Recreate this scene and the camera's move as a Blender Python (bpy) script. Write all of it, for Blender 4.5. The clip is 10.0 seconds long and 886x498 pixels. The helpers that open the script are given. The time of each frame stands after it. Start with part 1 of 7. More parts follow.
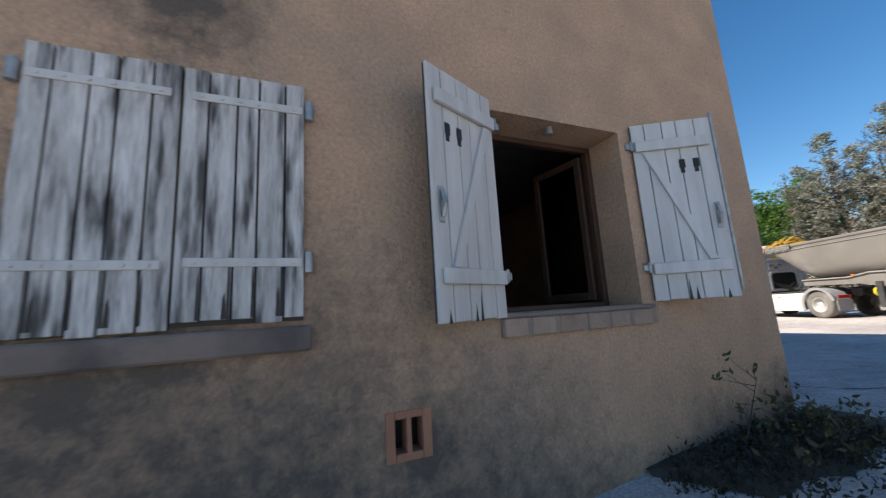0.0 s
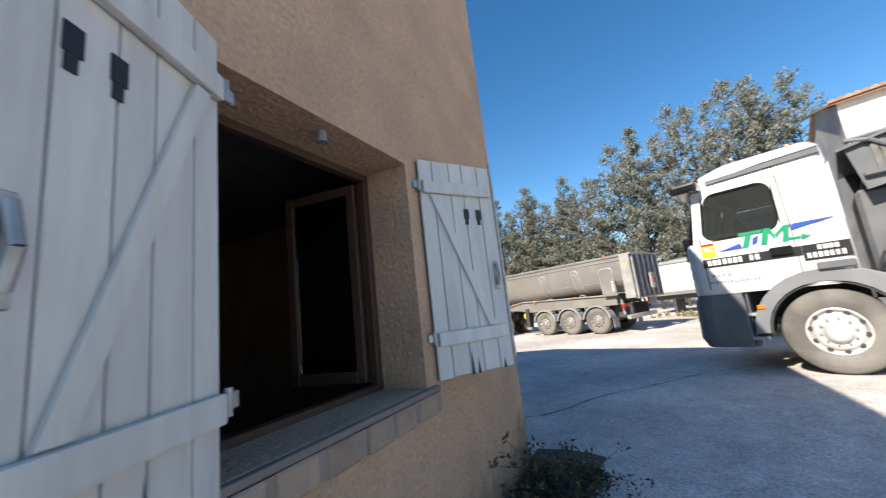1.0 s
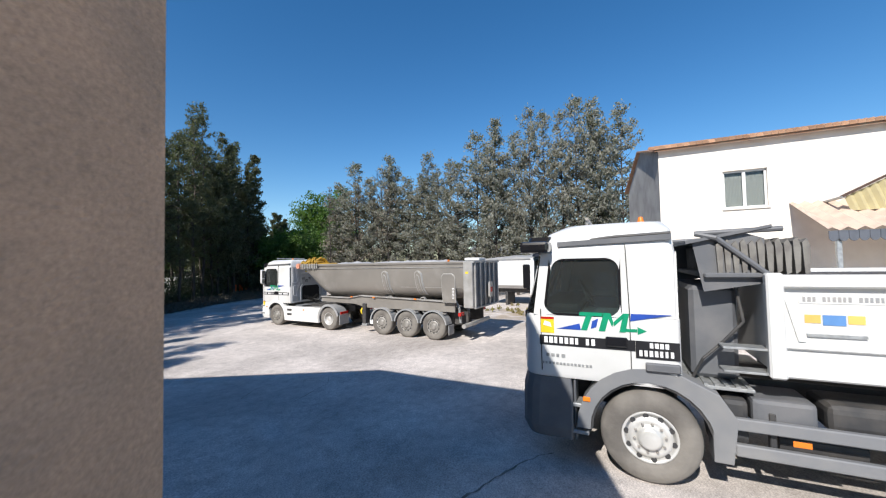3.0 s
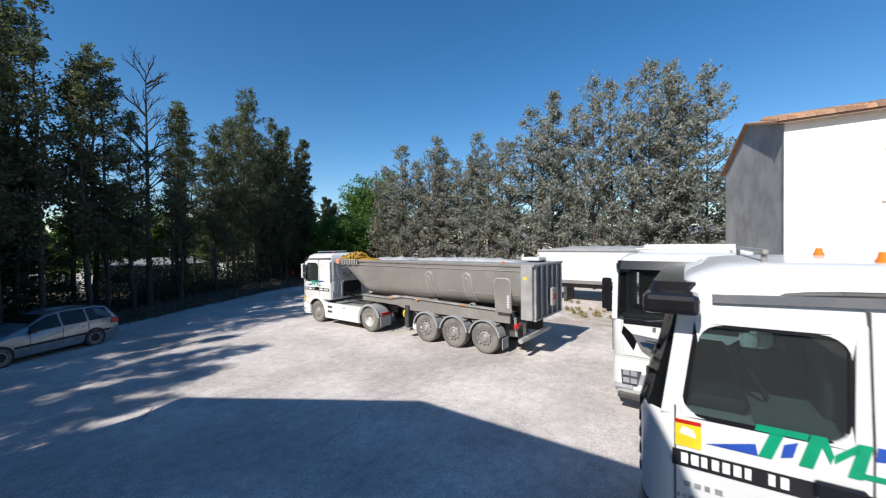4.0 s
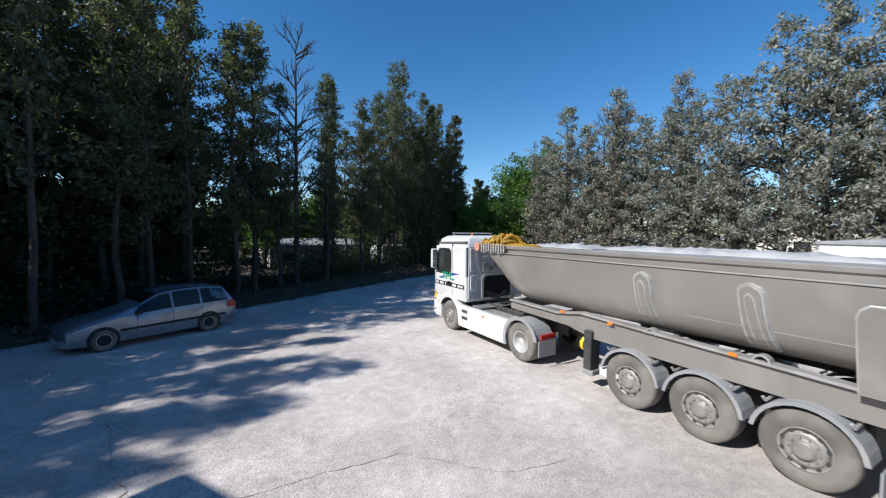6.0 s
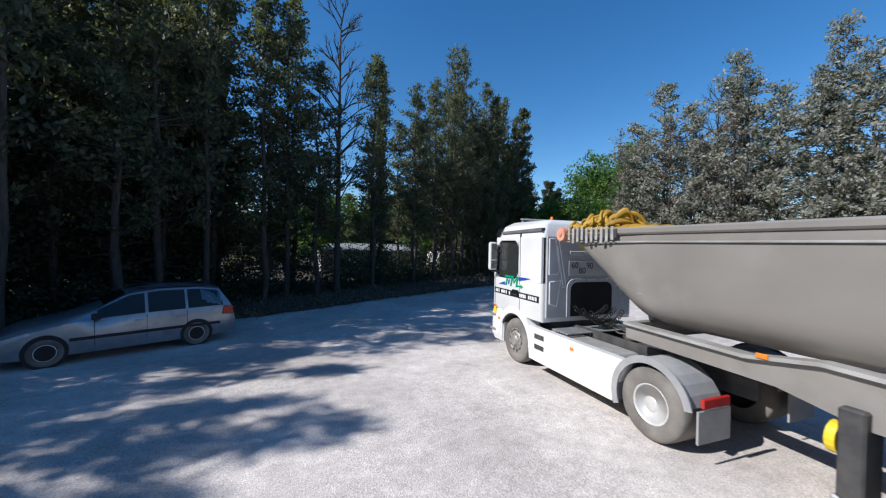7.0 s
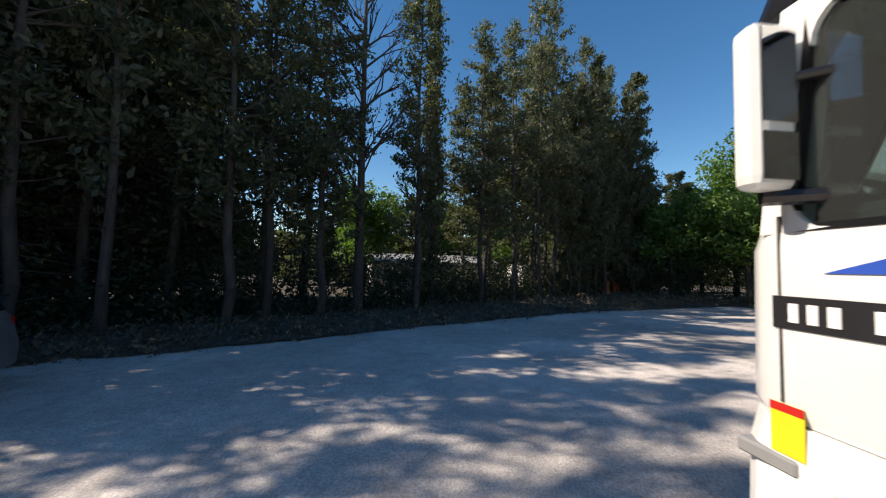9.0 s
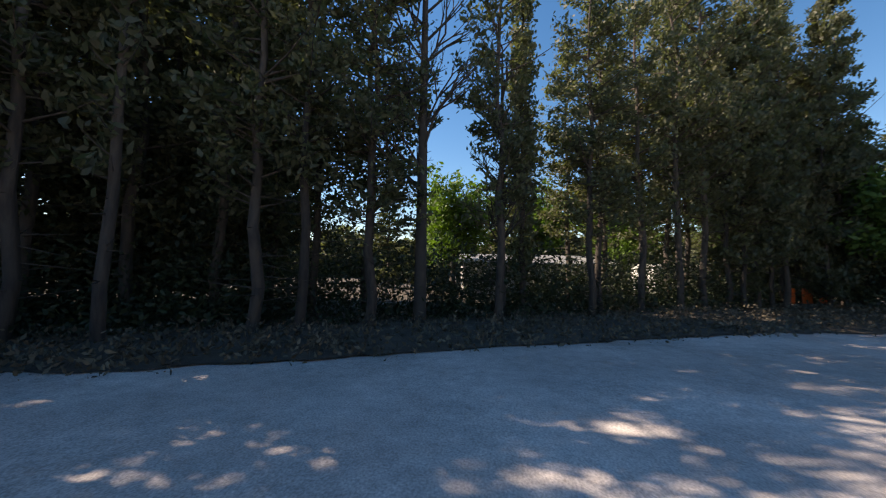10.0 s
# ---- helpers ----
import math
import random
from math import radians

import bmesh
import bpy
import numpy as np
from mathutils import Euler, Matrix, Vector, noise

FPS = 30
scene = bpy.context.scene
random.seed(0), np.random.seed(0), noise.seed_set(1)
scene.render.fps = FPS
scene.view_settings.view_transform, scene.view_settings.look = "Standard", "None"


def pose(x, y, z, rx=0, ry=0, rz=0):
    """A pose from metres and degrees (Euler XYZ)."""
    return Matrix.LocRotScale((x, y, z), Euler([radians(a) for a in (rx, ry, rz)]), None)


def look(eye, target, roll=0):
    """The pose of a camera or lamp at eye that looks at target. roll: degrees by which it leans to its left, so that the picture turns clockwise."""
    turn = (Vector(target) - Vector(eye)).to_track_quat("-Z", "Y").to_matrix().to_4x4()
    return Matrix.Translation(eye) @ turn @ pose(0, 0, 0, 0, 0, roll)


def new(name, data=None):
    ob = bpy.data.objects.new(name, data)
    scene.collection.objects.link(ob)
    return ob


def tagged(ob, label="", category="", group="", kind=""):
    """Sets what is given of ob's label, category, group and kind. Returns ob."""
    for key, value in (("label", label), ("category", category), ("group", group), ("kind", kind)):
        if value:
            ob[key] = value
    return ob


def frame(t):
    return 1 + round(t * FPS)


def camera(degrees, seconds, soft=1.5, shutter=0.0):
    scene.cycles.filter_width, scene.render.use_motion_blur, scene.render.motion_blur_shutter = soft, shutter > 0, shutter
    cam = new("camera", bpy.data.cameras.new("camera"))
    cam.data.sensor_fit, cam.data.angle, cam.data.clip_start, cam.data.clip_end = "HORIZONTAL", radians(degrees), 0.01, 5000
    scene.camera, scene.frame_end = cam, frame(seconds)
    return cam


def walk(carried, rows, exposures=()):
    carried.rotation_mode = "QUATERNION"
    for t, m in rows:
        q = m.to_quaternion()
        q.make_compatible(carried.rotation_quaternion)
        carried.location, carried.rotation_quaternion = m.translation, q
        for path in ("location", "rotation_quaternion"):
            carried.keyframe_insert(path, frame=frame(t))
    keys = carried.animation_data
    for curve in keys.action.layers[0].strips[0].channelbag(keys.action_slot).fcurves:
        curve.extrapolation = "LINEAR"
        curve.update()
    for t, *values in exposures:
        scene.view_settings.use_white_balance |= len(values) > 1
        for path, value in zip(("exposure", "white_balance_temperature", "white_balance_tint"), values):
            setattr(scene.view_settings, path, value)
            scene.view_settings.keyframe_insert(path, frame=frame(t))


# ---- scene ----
cam = camera(100.7, 10.0, 1.15, 0.15)
PATH = [
    (0, (0.152, -0.318, 1.182), (0.135, 1.654, 1.515), -3.5),
    (0.5, (0.108, 0.364, 1.456), (0.732, 2.227, 1.832), -5.6),
    (1, (0.343, 0.701, 1.574), (1.589, 2.227, 1.916), -6.5),
    (1.5, (0.75, 0.701, 1.533), (2.362, 1.853, 1.804), -4.9),
    (2, (1.207, 0.778, 1.848), (2.94, 1.758, 2.037), -2.6),
    (3.3, (2.95, 1.661, 3.355), (4.67, 2.681, 3.39), -1.1),
    (3.5, (3.316, 1.896, 3.49), (5.008, 2.962, 3.502), -1.0),
    (4, (4.173, 2.51, 3.796), (5.761, 3.725, 3.764), -0.7),
    (4.5, (5.215, 3.338, 3.889), (6.657, 4.722, 3.823), -0.5),
    (5, (6.223, 4.373, 3.842), (7.508, 5.903, 3.759), -0.1),
    (5.5, (7.227, 5.628, 3.693), (8.353, 7.278, 3.598), 0.4),
    (6, (8.181, 7.122, 3.463), (9.149, 8.87, 3.372), 0.6),
    (7.5, (11.093, 12.503, 2.465), (11.607, 14.436, 2.469), 1.1),
    (8, (11.782, 14.28, 2.25), (12.199, 16.236, 2.29), 0.7),
    (8.5, (12.398, 16.068, 2.018), (12.717, 18.041, 2.093), 0.7),
    (9, (12.997, 17.801, 1.798), (13.176, 19.791, 1.895), 1.1),
    (9.5, (13.6, 19.476, 1.674), (13.539, 21.473, 1.771), 1.3),
    (10, (13.959, 21.177, 1.554), (13.535, 23.128, 1.673), 1.0),
]
EXPO = [(0, 0.68, 7100, 12), (0.6, 0.89, 7100, 11), (1.5, 0.90, 7000, 9), (2.0, 0.77, 6700, 10), (3.3, 0.38, 6550, 10), (5.5, 0.38, 6350, 10), (7.5, 0.34, 6150, 11), (8.5, 0.30, 6350, 12), (9.0, 0.62, 7600, 13), (9.5, 0.78, 8800, 15), (10, 1.05, 8600, 20)]
walk(cam, [(t, look(eye, target, roll)) for t, eye, target, roll in PATH], EXPO)

# ---- light: sun low over the near house, clear sky ----
SUN_EL, SUN_AZ = 41.0, 0.5
world = bpy.data.worlds.new("sky")
scene.world = world
world.use_nodes = True
wn = world.node_tree
sky = wn.nodes.new("ShaderNodeTexSky")
sky.sky_type = "NISHITA"
sky.sun_disc = False
sky.sun_elevation = radians(SUN_EL)
sky.sun_rotation = radians(270.0)
sky.air_density, sky.dust_density, sky.ozone_density = 1.0, 0.1, 3.0
deep = wn.nodes.new("ShaderNodeHueSaturation")
deep.inputs["Saturation"].default_value = 1.3
wn.links.new(sky.outputs[0], deep.inputs["Color"])
wn.links.new(deep.outputs[0], wn.nodes["Background"].inputs[0])
wn.nodes["Background"].inputs[1].default_value = 0.11
sun = new("sun", bpy.data.lights.new("sun", "SUN"))
sun.data.energy, sun.data.angle, sun.data.color = 5.0, radians(0.53), (1.0, 0.96, 0.90)
sun.matrix_world = look((-20 * math.cos(radians(SUN_AZ)), -20 * math.sin(radians(SUN_AZ)), 20 * math.tan(radians(SUN_EL))), (0, 0, 0))

# ---- helpers for building ----
def mesh_of(name, bm, smooth=False):
    me = bpy.data.meshes.new(name)
    bm.normal_update()
    bm.to_mesh(me)
    bm.free()
    if smooth:
        for p in me.polygons:
            p.use_smooth = True
    return me


def part(name, bm, material, parent=None, label="", smooth=False):
    me = bm if isinstance(bm, bpy.types.Mesh) else mesh_of(name, bm, smooth)
    if not me.materials:
        me.materials.append(material)
    ob = new(name, me)
    ob.parent = parent
    return tagged(ob, label)


def thing(name, m, label, category, group=""):
    ob = new(name)
    ob.empty_display_size = 0.2
    ob.matrix_world = m
    return tagged(ob, label, category, group)


def box(bm, x0, x1, y0, y1, z0, z1, bev=0.0, m=None, seg=1):
    vs = [bm.verts.new((x, y, z)) for z in (z0, z1) for x, y in ((x0, y0), (x1, y0), (x1, y1), (x0, y1))]
    fs = [(3, 2, 1, 0), (4, 5, 6, 7), (0, 1, 5, 4), (1, 2, 6, 5), (2, 3, 7, 6), (3, 0, 4, 7)]
    faces = [bm.faces.new([vs[i] for i in f]) for f in fs]
    if m:
        bmesh.ops.transform(bm, matrix=m, verts=vs)
    if bev > 0:
        es = list({e for f in faces for e in f.edges})
        bmesh.ops.bevel(bm, geom=es, offset=bev, segments=seg, affect="EDGES", profile=0.6)
    return bm


def boxed(*a, **k):
    return box(bmesh.new(), *a, **k)


def tube(bm, p0, p1, r0, r1=None, n=10, caps=True):
    r1 = r0 if r1 is None else r1
    p0, p1 = Vector(p0), Vector(p1)
    q = (p1 - p0).to_track_quat("Z", "Y")
    a = [bm.verts.new(p0 + q @ Vector((r0 * math.cos(6.28318 * i / n), r0 * math.sin(6.28318 * i / n), 0))) for i in range(n)]
    b = [bm.verts.new(p1 + q @ Vector((r1 * math.cos(6.28318 * i / n), r1 * math.sin(6.28318 * i / n), 0))) for i in range(n)]
    for i in range(n):
        bm.faces.new((a[i], a[(i + 1) % n], b[(i + 1) % n], b[i]))
    if caps:
        bm.faces.new(a[::-1])
        bm.faces.new(b)
    return bm


def tubed(pts, r, n=8):
    bm = bmesh.new()
    for p, q in zip(pts[:-1], pts[1:]):
        tube(bm, p, q, r, r, n)
    return bm


def prism(bm, pts, axis, a, b, bev=0.0):
    """A polygon pulled along an axis; points are the other two coordinates in order."""
    def at(p, v):
        return {"x": (v, p[0], p[1]), "y": (p[0], v, p[1]), "z": (p[0], p[1], v)}[axis]
    lo = [bm.verts.new(at(p, a)) for p in pts]
    hi = [bm.verts.new(at(p, b)) for p in pts]
    n = len(pts)
    fs = [bm.faces.new(lo[::-1]), bm.faces.new(hi)]
    fs += [bm.faces.new((lo[i], lo[(i + 1) % n], hi[(i + 1) % n], hi[i])) for i in range(n)]
    bmesh.ops.recalc_face_normals(bm, faces=fs)
    if bev > 0:
        es = list({e for f in fs[:2] for e in f.edges})
        bmesh.ops.bevel(bm, geom=es, offset=bev, segments=2, affect="EDGES", profile=0.6)
    return bm


def lathe(bm, prof, n=28, axis="y", centre=(0, 0, 0), caps=True):
    """Rings (radius, offset along the axis) joined into a turned body."""
    rings = []
    for r, h in prof:
        ring = []
        for i in range(n):
            c, s = r * math.cos(6.283185 * i / n), r * math.sin(6.283185 * i / n)
            v = {"y": (c, h, s), "z": (c, s, h), "x": (h, c, s)}[axis]
            ring.append(bm.verts.new((v[0] + centre[0], v[1] + centre[1], v[2] + centre[2])))
        rings.append(ring)
    fs = []
    for a, b in zip(rings[:-1], rings[1:]):
        for i in range(n):
            fs.append(bm.faces.new((a[i], a[(i + 1) % n], b[(i + 1) % n], b[i])))
    if caps:
        fs.append(bm.faces.new(rings[0]))
        fs.append(bm.faces.new(rings[-1]))
    bmesh.ops.recalc_face_normals(bm, faces=fs)
    return bm


# ---- materials ----
def material(name, base, rough=0.7, metal=0.0, second=None, scale=4.0, detail=6.0, mix=(0.4, 0.65), bump=0.0, bump_scale=60.0,
             stain=None, stain_scale=1.2, stain_mix=(0.5, 0.7), vary=0.0, stretch=(1, 1, 1), speck=None, coat=0.0, island=False):
    ma = bpy.data.materials.new(name)
    ma.use_nodes = True
    nt = ma.node_tree
    N, L = nt.nodes, nt.links
    bs = N["Principled BSDF"]
    bs.inputs["Roughness"].default_value = rough
    bs.inputs["Metallic"].default_value = metal
    bs.inputs["Coat Weight"].default_value = coat
    tc = N.new("ShaderNodeTexCoord")
    mp = N.new("ShaderNodeMapping")
    mp.inputs["Scale"].default_value = stretch
    L.new(tc.outputs["Object"], mp.inputs[0])

    def noise_at(sc, det, lo, hi):
        t = N.new("ShaderNodeTexNoise")
        t.inputs["Scale"].default_value, t.inputs["Detail"].default_value = sc, det
        L.new(mp.outputs[0], t.inputs["Vector"])
        r = N.new("ShaderNodeMapRange")
        r.inputs[1].default_value, r.inputs[2].default_value = lo, hi
        L.new(t.outputs[0], r.inputs[0])
        return r.outputs[0]

    def blend(fac, a, b):
        m = N.new("ShaderNodeMix")
        m.data_type = "RGBA"
        L.new(fac, m.inputs[0])
        for sock, v in ((m.inputs[6], a), (m.inputs[7], b)):
            if isinstance(v, tuple):
                sock.default_value = (*v, 1)
            else:
                L.new(v, sock)
        return m.outputs[2]
    col = base
    second = second or tuple(c * 0.8 for c in base)
    col = blend(noise_at(scale, detail, *mix), base, second)
    if stain:
        col = blend(noise_at(stain_scale, 5, *stain_mix), col, stain)
    if speck:
        m = N.new("ShaderNodeMix")
        m.data_type, m.blend_type = "RGBA", "MULTIPLY"
        m.inputs[0].default_value = 1.0
        t = N.new("ShaderNodeTexNoise")
        t.inputs["Scale"].default_value, t.inputs["Detail"].default_value, t.inputs["Roughness"].default_value = speck[0], 9, 0.7
        L.new(mp.outputs[0], t.inputs["Vector"])
        r = N.new("ShaderNodeMapRange")
        r.inputs[1].default_value, r.inputs[2].default_value, r.inputs[3].default_value, r.inputs[4].default_value = 0.32, 0.68, speck[1], speck[2]
        L.new(t.outputs[0], r.inputs[0])
        L.new(col, m.inputs[6])
        L.new(r.outputs[0], m.inputs[7])
        col = m.outputs[2]
    if vary:
        info = N.new("ShaderNodeNewGeometry" if island else "ShaderNodeObjectInfo")
        hv = N.new("ShaderNodeHueSaturation")
        rr = N.new("ShaderNodeMapRange")
        rr.inputs[3].default_value, rr.inputs[4].default_value = 1 - vary, 1 + vary
        L.new(info.outputs["Random Per Island" if island else "Random"], rr.inputs[0])
        L.new(rr.outputs[0], hv.inputs["Value"])
        L.new(col, hv.inputs["Color"])
        col = hv.outputs[0]
    L.new(col, bs.inputs["Base Color"])
    if bump:
        t = N.new("ShaderNodeTexNoise")
        t.inputs["Scale"].default_value, t.inputs["Detail"].default_value = bump_scale, 8
        L.new(mp.outputs[0], t.inputs["Vector"])
        b = N.new("ShaderNodeBump")
        b.inputs["Strength"].default_value, b.inputs["Distance"].default_value = bump, 0.02
        L.new(t.outputs[0], b.inputs["Height"])
        L.new(b.outputs[0], bs.inputs["Normal"])
    return ma


def leafy(name, base, second, trans=0.25):
    ma = material(name, base, 0.6, second=second, scale=0.6, detail=3, vary=0.35, island=True)
    nt = ma.node_tree
    bs, out = nt.nodes["Principled BSDF"], nt.nodes["Material Output"]
    tr = nt.nodes.new("ShaderNodeBsdfTranslucent")
    tr.inputs[0].default_value = (base[0] * 1.5, base[1] * 1.7, base[2] * 0.8, 1)
    mx = nt.nodes.new("ShaderNodeMixShader")
    mx.inputs[0].default_value = trans
    nt.links.new(bs.outputs[0], mx.inputs[1])
    nt.links.new(tr.outputs[0], mx.inputs[2])
    nt.links.new(mx.outputs[0], out.inputs[0])
    return ma


def glassy(name, tint, rough=0.02, clear=0.7, dust=0.0):
    ma = bpy.data.materials.new(name)
    ma.use_nodes = True
    nt = ma.node_tree
    N, L = nt.nodes, nt.links
    tr, gl, mx, fr = N.new("ShaderNodeBsdfTransparent"), N.new("ShaderNodeBsdfGlossy"), N.new("ShaderNodeMixShader"), N.new("ShaderNodeFresnel")
    tr.inputs[0].default_value = (*[c * clear for c in tint], 1)
    gl.inputs["Roughness"].default_value = rough
    fr.inputs[0].default_value = 1.5
    L.new(fr.outputs[0], mx.inputs[0])
    L.new(tr.outputs[0], mx.inputs[1])
    L.new(gl.outputs[0], mx.inputs[2])
    if dust:
        df, m2 = N.new("ShaderNodeBsdfDiffuse"), N.new("ShaderNodeMixShader")
        df.inputs[0].default_value = (0.55, 0.56, 0.55, 1)
        m2.inputs[0].default_value = dust
        L.new(mx.outputs[0], m2.inputs[1])
        L.new(df.outputs[0], m2.inputs[2])
        mx = m2
    L.new(mx.outputs[0], N["Material Output"].inputs[0])
    return ma


def mouldy(ma, spots):
    """Black mould in ragged patches round the given places (x, y, z, radius)."""
    nt = ma.node_tree
    N, L = nt.nodes, nt.links
    bs = N["Principled BSDF"]
    src = bs.inputs["Base Color"].links[0].from_socket
    tc = next(n for n in N if n.type == "TEX_COORD")
    total = None
    for x, y, z, r in spots:
        d = N.new("ShaderNodeVectorMath")
        d.operation = "DISTANCE"
        d.inputs[1].default_value = (x, y, z)
        L.new(tc.outputs["Object"], d.inputs[0])
        k = N.new("ShaderNodeMapRange")
        k.inputs[1].default_value, k.inputs[2].default_value, k.inputs[3].default_value, k.inputs[4].default_value = 0.0, r, 0.58, 0.0
        L.new(d.outputs["Value"], k.inputs[0])
        if total is None:
            total = k.outputs[0]
        else:
            m = N.new("ShaderNodeMath")
            m.operation = "MAXIMUM"
            L.new(total, m.inputs[0])
            L.new(k.outputs[0], m.inputs[1])
            total = m.outputs[0]
    t = N.new("ShaderNodeTexNoise")
    t.inputs["Scale"].default_value, t.inputs["Detail"].default_value, t.inputs["Roughness"].default_value = 8.0, 12, 0.74
    L.new(tc.outputs["Object"], t.inputs["Vector"])
    a = N.new("ShaderNodeMath")
    L.new(t.outputs[0], a.inputs[0])
    L.new(total, a.inputs[1])
    r = N.new("ShaderNodeMapRange")
    r.inputs[1].default_value, r.inputs[2].default_value, r.inputs[3].default_value, r.inputs[4].default_value = 0.56, 0.98, 0.0, 0.88
    L.new(a.outputs[0], r.inputs[0])
    m = N.new("ShaderNodeMix")
    m.data_type = "RGBA"
    m.inputs[7].default_value = (0.075, 0.07, 0.062, 1)
    L.new(r.outputs[0], m.inputs[0])
    L.new(src, m.inputs[6])
    L.new(m.outputs[2], bs.inputs["Base Color"])


STUCCO = material("stucco", (0.54, 0.355, 0.235), 0.95, second=(0.43, 0.29, 0.195), scale=2.2, mix=(0.35, 0.7), bump=0.9, bump_scale=34,
                  stain=(0.34, 0.25, 0.185), stain_scale=0.9, stain_mix=(0.5, 0.8), speck=(42.0, 0.76, 1.17))
mouldy(STUCCO, ((-5.4, 0.0, 0.0, 2.6), (-4.4, 0.0, 0.05, 1.9), (-3.3, 0.0, -0.3, 1.5), (-4.9, 0.0, 0.95, 0.6), (-4.6, 0.0, 2.78, 0.5), (-3.45, 0.0, 0.45, 0.5), (-2.6, 0.0, -0.35, 1.0), (-0.9, 0.0, -0.3, 0.9), (-0.1, 0.0, 0.1, 0.6), (-4.6, 0.0, 1.05, 0.5)))
WHITE_WALL = material("white_render", (0.80, 0.74, 0.66), 0.9, second=(0.72, 0.66, 0.58), scale=1.5, bump=0.3, bump_scale=40)
GREY_WALL = material("raw_render", (0.36, 0.35, 0.33), 0.95, second=(0.28, 0.27, 0.26), scale=1.6, bump=0.5, bump_scale=30,
                     stain=(0.44, 0.43, 0.41), stain_scale=0.7)
ROOF_TILE = material("clay_tile", (0.45, 0.25, 0.15), 0.9, second=(0.34, 0.20, 0.13), scale=6, bump=0.4, vary=0.35, stain=(0.42, 0.33, 0.24), stain_scale=2.5)
SHUTTER = material("white_shutter_paint", (0.62, 0.61, 0.59), 0.6, second=(0.55, 0.54, 0.52), scale=7, speck=(9.0, 0.86, 1.08), bump=0.25, bump_scale=30, vary=0.06, stretch=(1, 1, 0.12))
SHUTTER_OLD = material("weathered_shutter_paint", (0.60, 0.59, 0.57), 0.75, second=(0.50, 0.49, 0.47), scale=6, bump=0.4, bump_scale=25,
                       stain=(0.085, 0.08, 0.075), stain_scale=17.0, stain_mix=(0.50, 0.66), vary=0.08, speck=(30.0, 0.6, 1.2), stretch=(1, 1, 0.13))
BRICK = material("sill_brick", (0.38, 0.27, 0.20), 0.95, second=(0.30, 0.22, 0.17), scale=9, bump=0.6, vary=0.15)
TERRA = material("terracotta", (0.42, 0.20, 0.12), 0.9, bump=0.3)
BLACK = material("black_iron", (0.012, 0.012, 0.012), 0.5, bump=0.2)
GALV = material("galvanised_steel", (0.42, 0.43, 0.43), 0.5, 0.6, second=(0.30, 0.31, 0.31), scale=12)
DARK_WOOD = material("dark_window_wood", (0.07, 0.035, 0.022), 0.6, bump=0.2, stretch=(1, 1, 0.2))
# Plaster toned far down so the unlit room reads dark: shade in the colour.
ROOM = material("shade_toned_plaster", (0.17, 0.155, 0.135), 0.9)
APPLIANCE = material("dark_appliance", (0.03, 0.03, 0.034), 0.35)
BARK = material("bark", (0.075, 0.06, 0.048), 0.95, second=(0.04, 0.034, 0.03), scale=9, bump=0.8, bump_scale=20, stretch=(1, 1, 0.25), vary=0.25)
TWIG = material("grey_twig", (0.052, 0.046, 0.040), 0.95, vary=0.2)
LEAF_DARK = leafy("dark_cypress", (0.098, 0.104, 0.058), (0.056, 0.064, 0.038), 0.38)
LEAF_GREY = leafy("grey_cypress", (0.235, 0.228, 0.195), (0.165, 0.165, 0.14), 0.25)
LEAF_BROWN = leafy("dry_cypress", (0.19, 0.155, 0.115), (0.13, 0.11, 0.085), 0.15)
LEAF_GREEN = leafy("green_broadleaf", (0.085, 0.155, 0.025), (0.05, 0.10, 0.02), 0.35)
IVY = leafy("ivy", (0.03, 0.045, 0.018), (0.02, 0.03, 0.015), 0.2)

# ---- ground: one sheet, falling a little along the house front ----
def smooth01(t):
    t = max(0.0, min(1.0, t))
    return t * t * (3 - 2 * t)


def ground_z(x, y):
    return 0.07 * smooth01((x - 4) / 3) * (1 - smooth01((y - 1.5) / 8.5)) * (1 - smooth01((x - 12) / 12)) - 0.22 * smooth01((x - 19) / 8) - 0.25 * (1 - smooth01((x + 1.5) / 4)) * (1 - smooth01((y - 3) / 6))


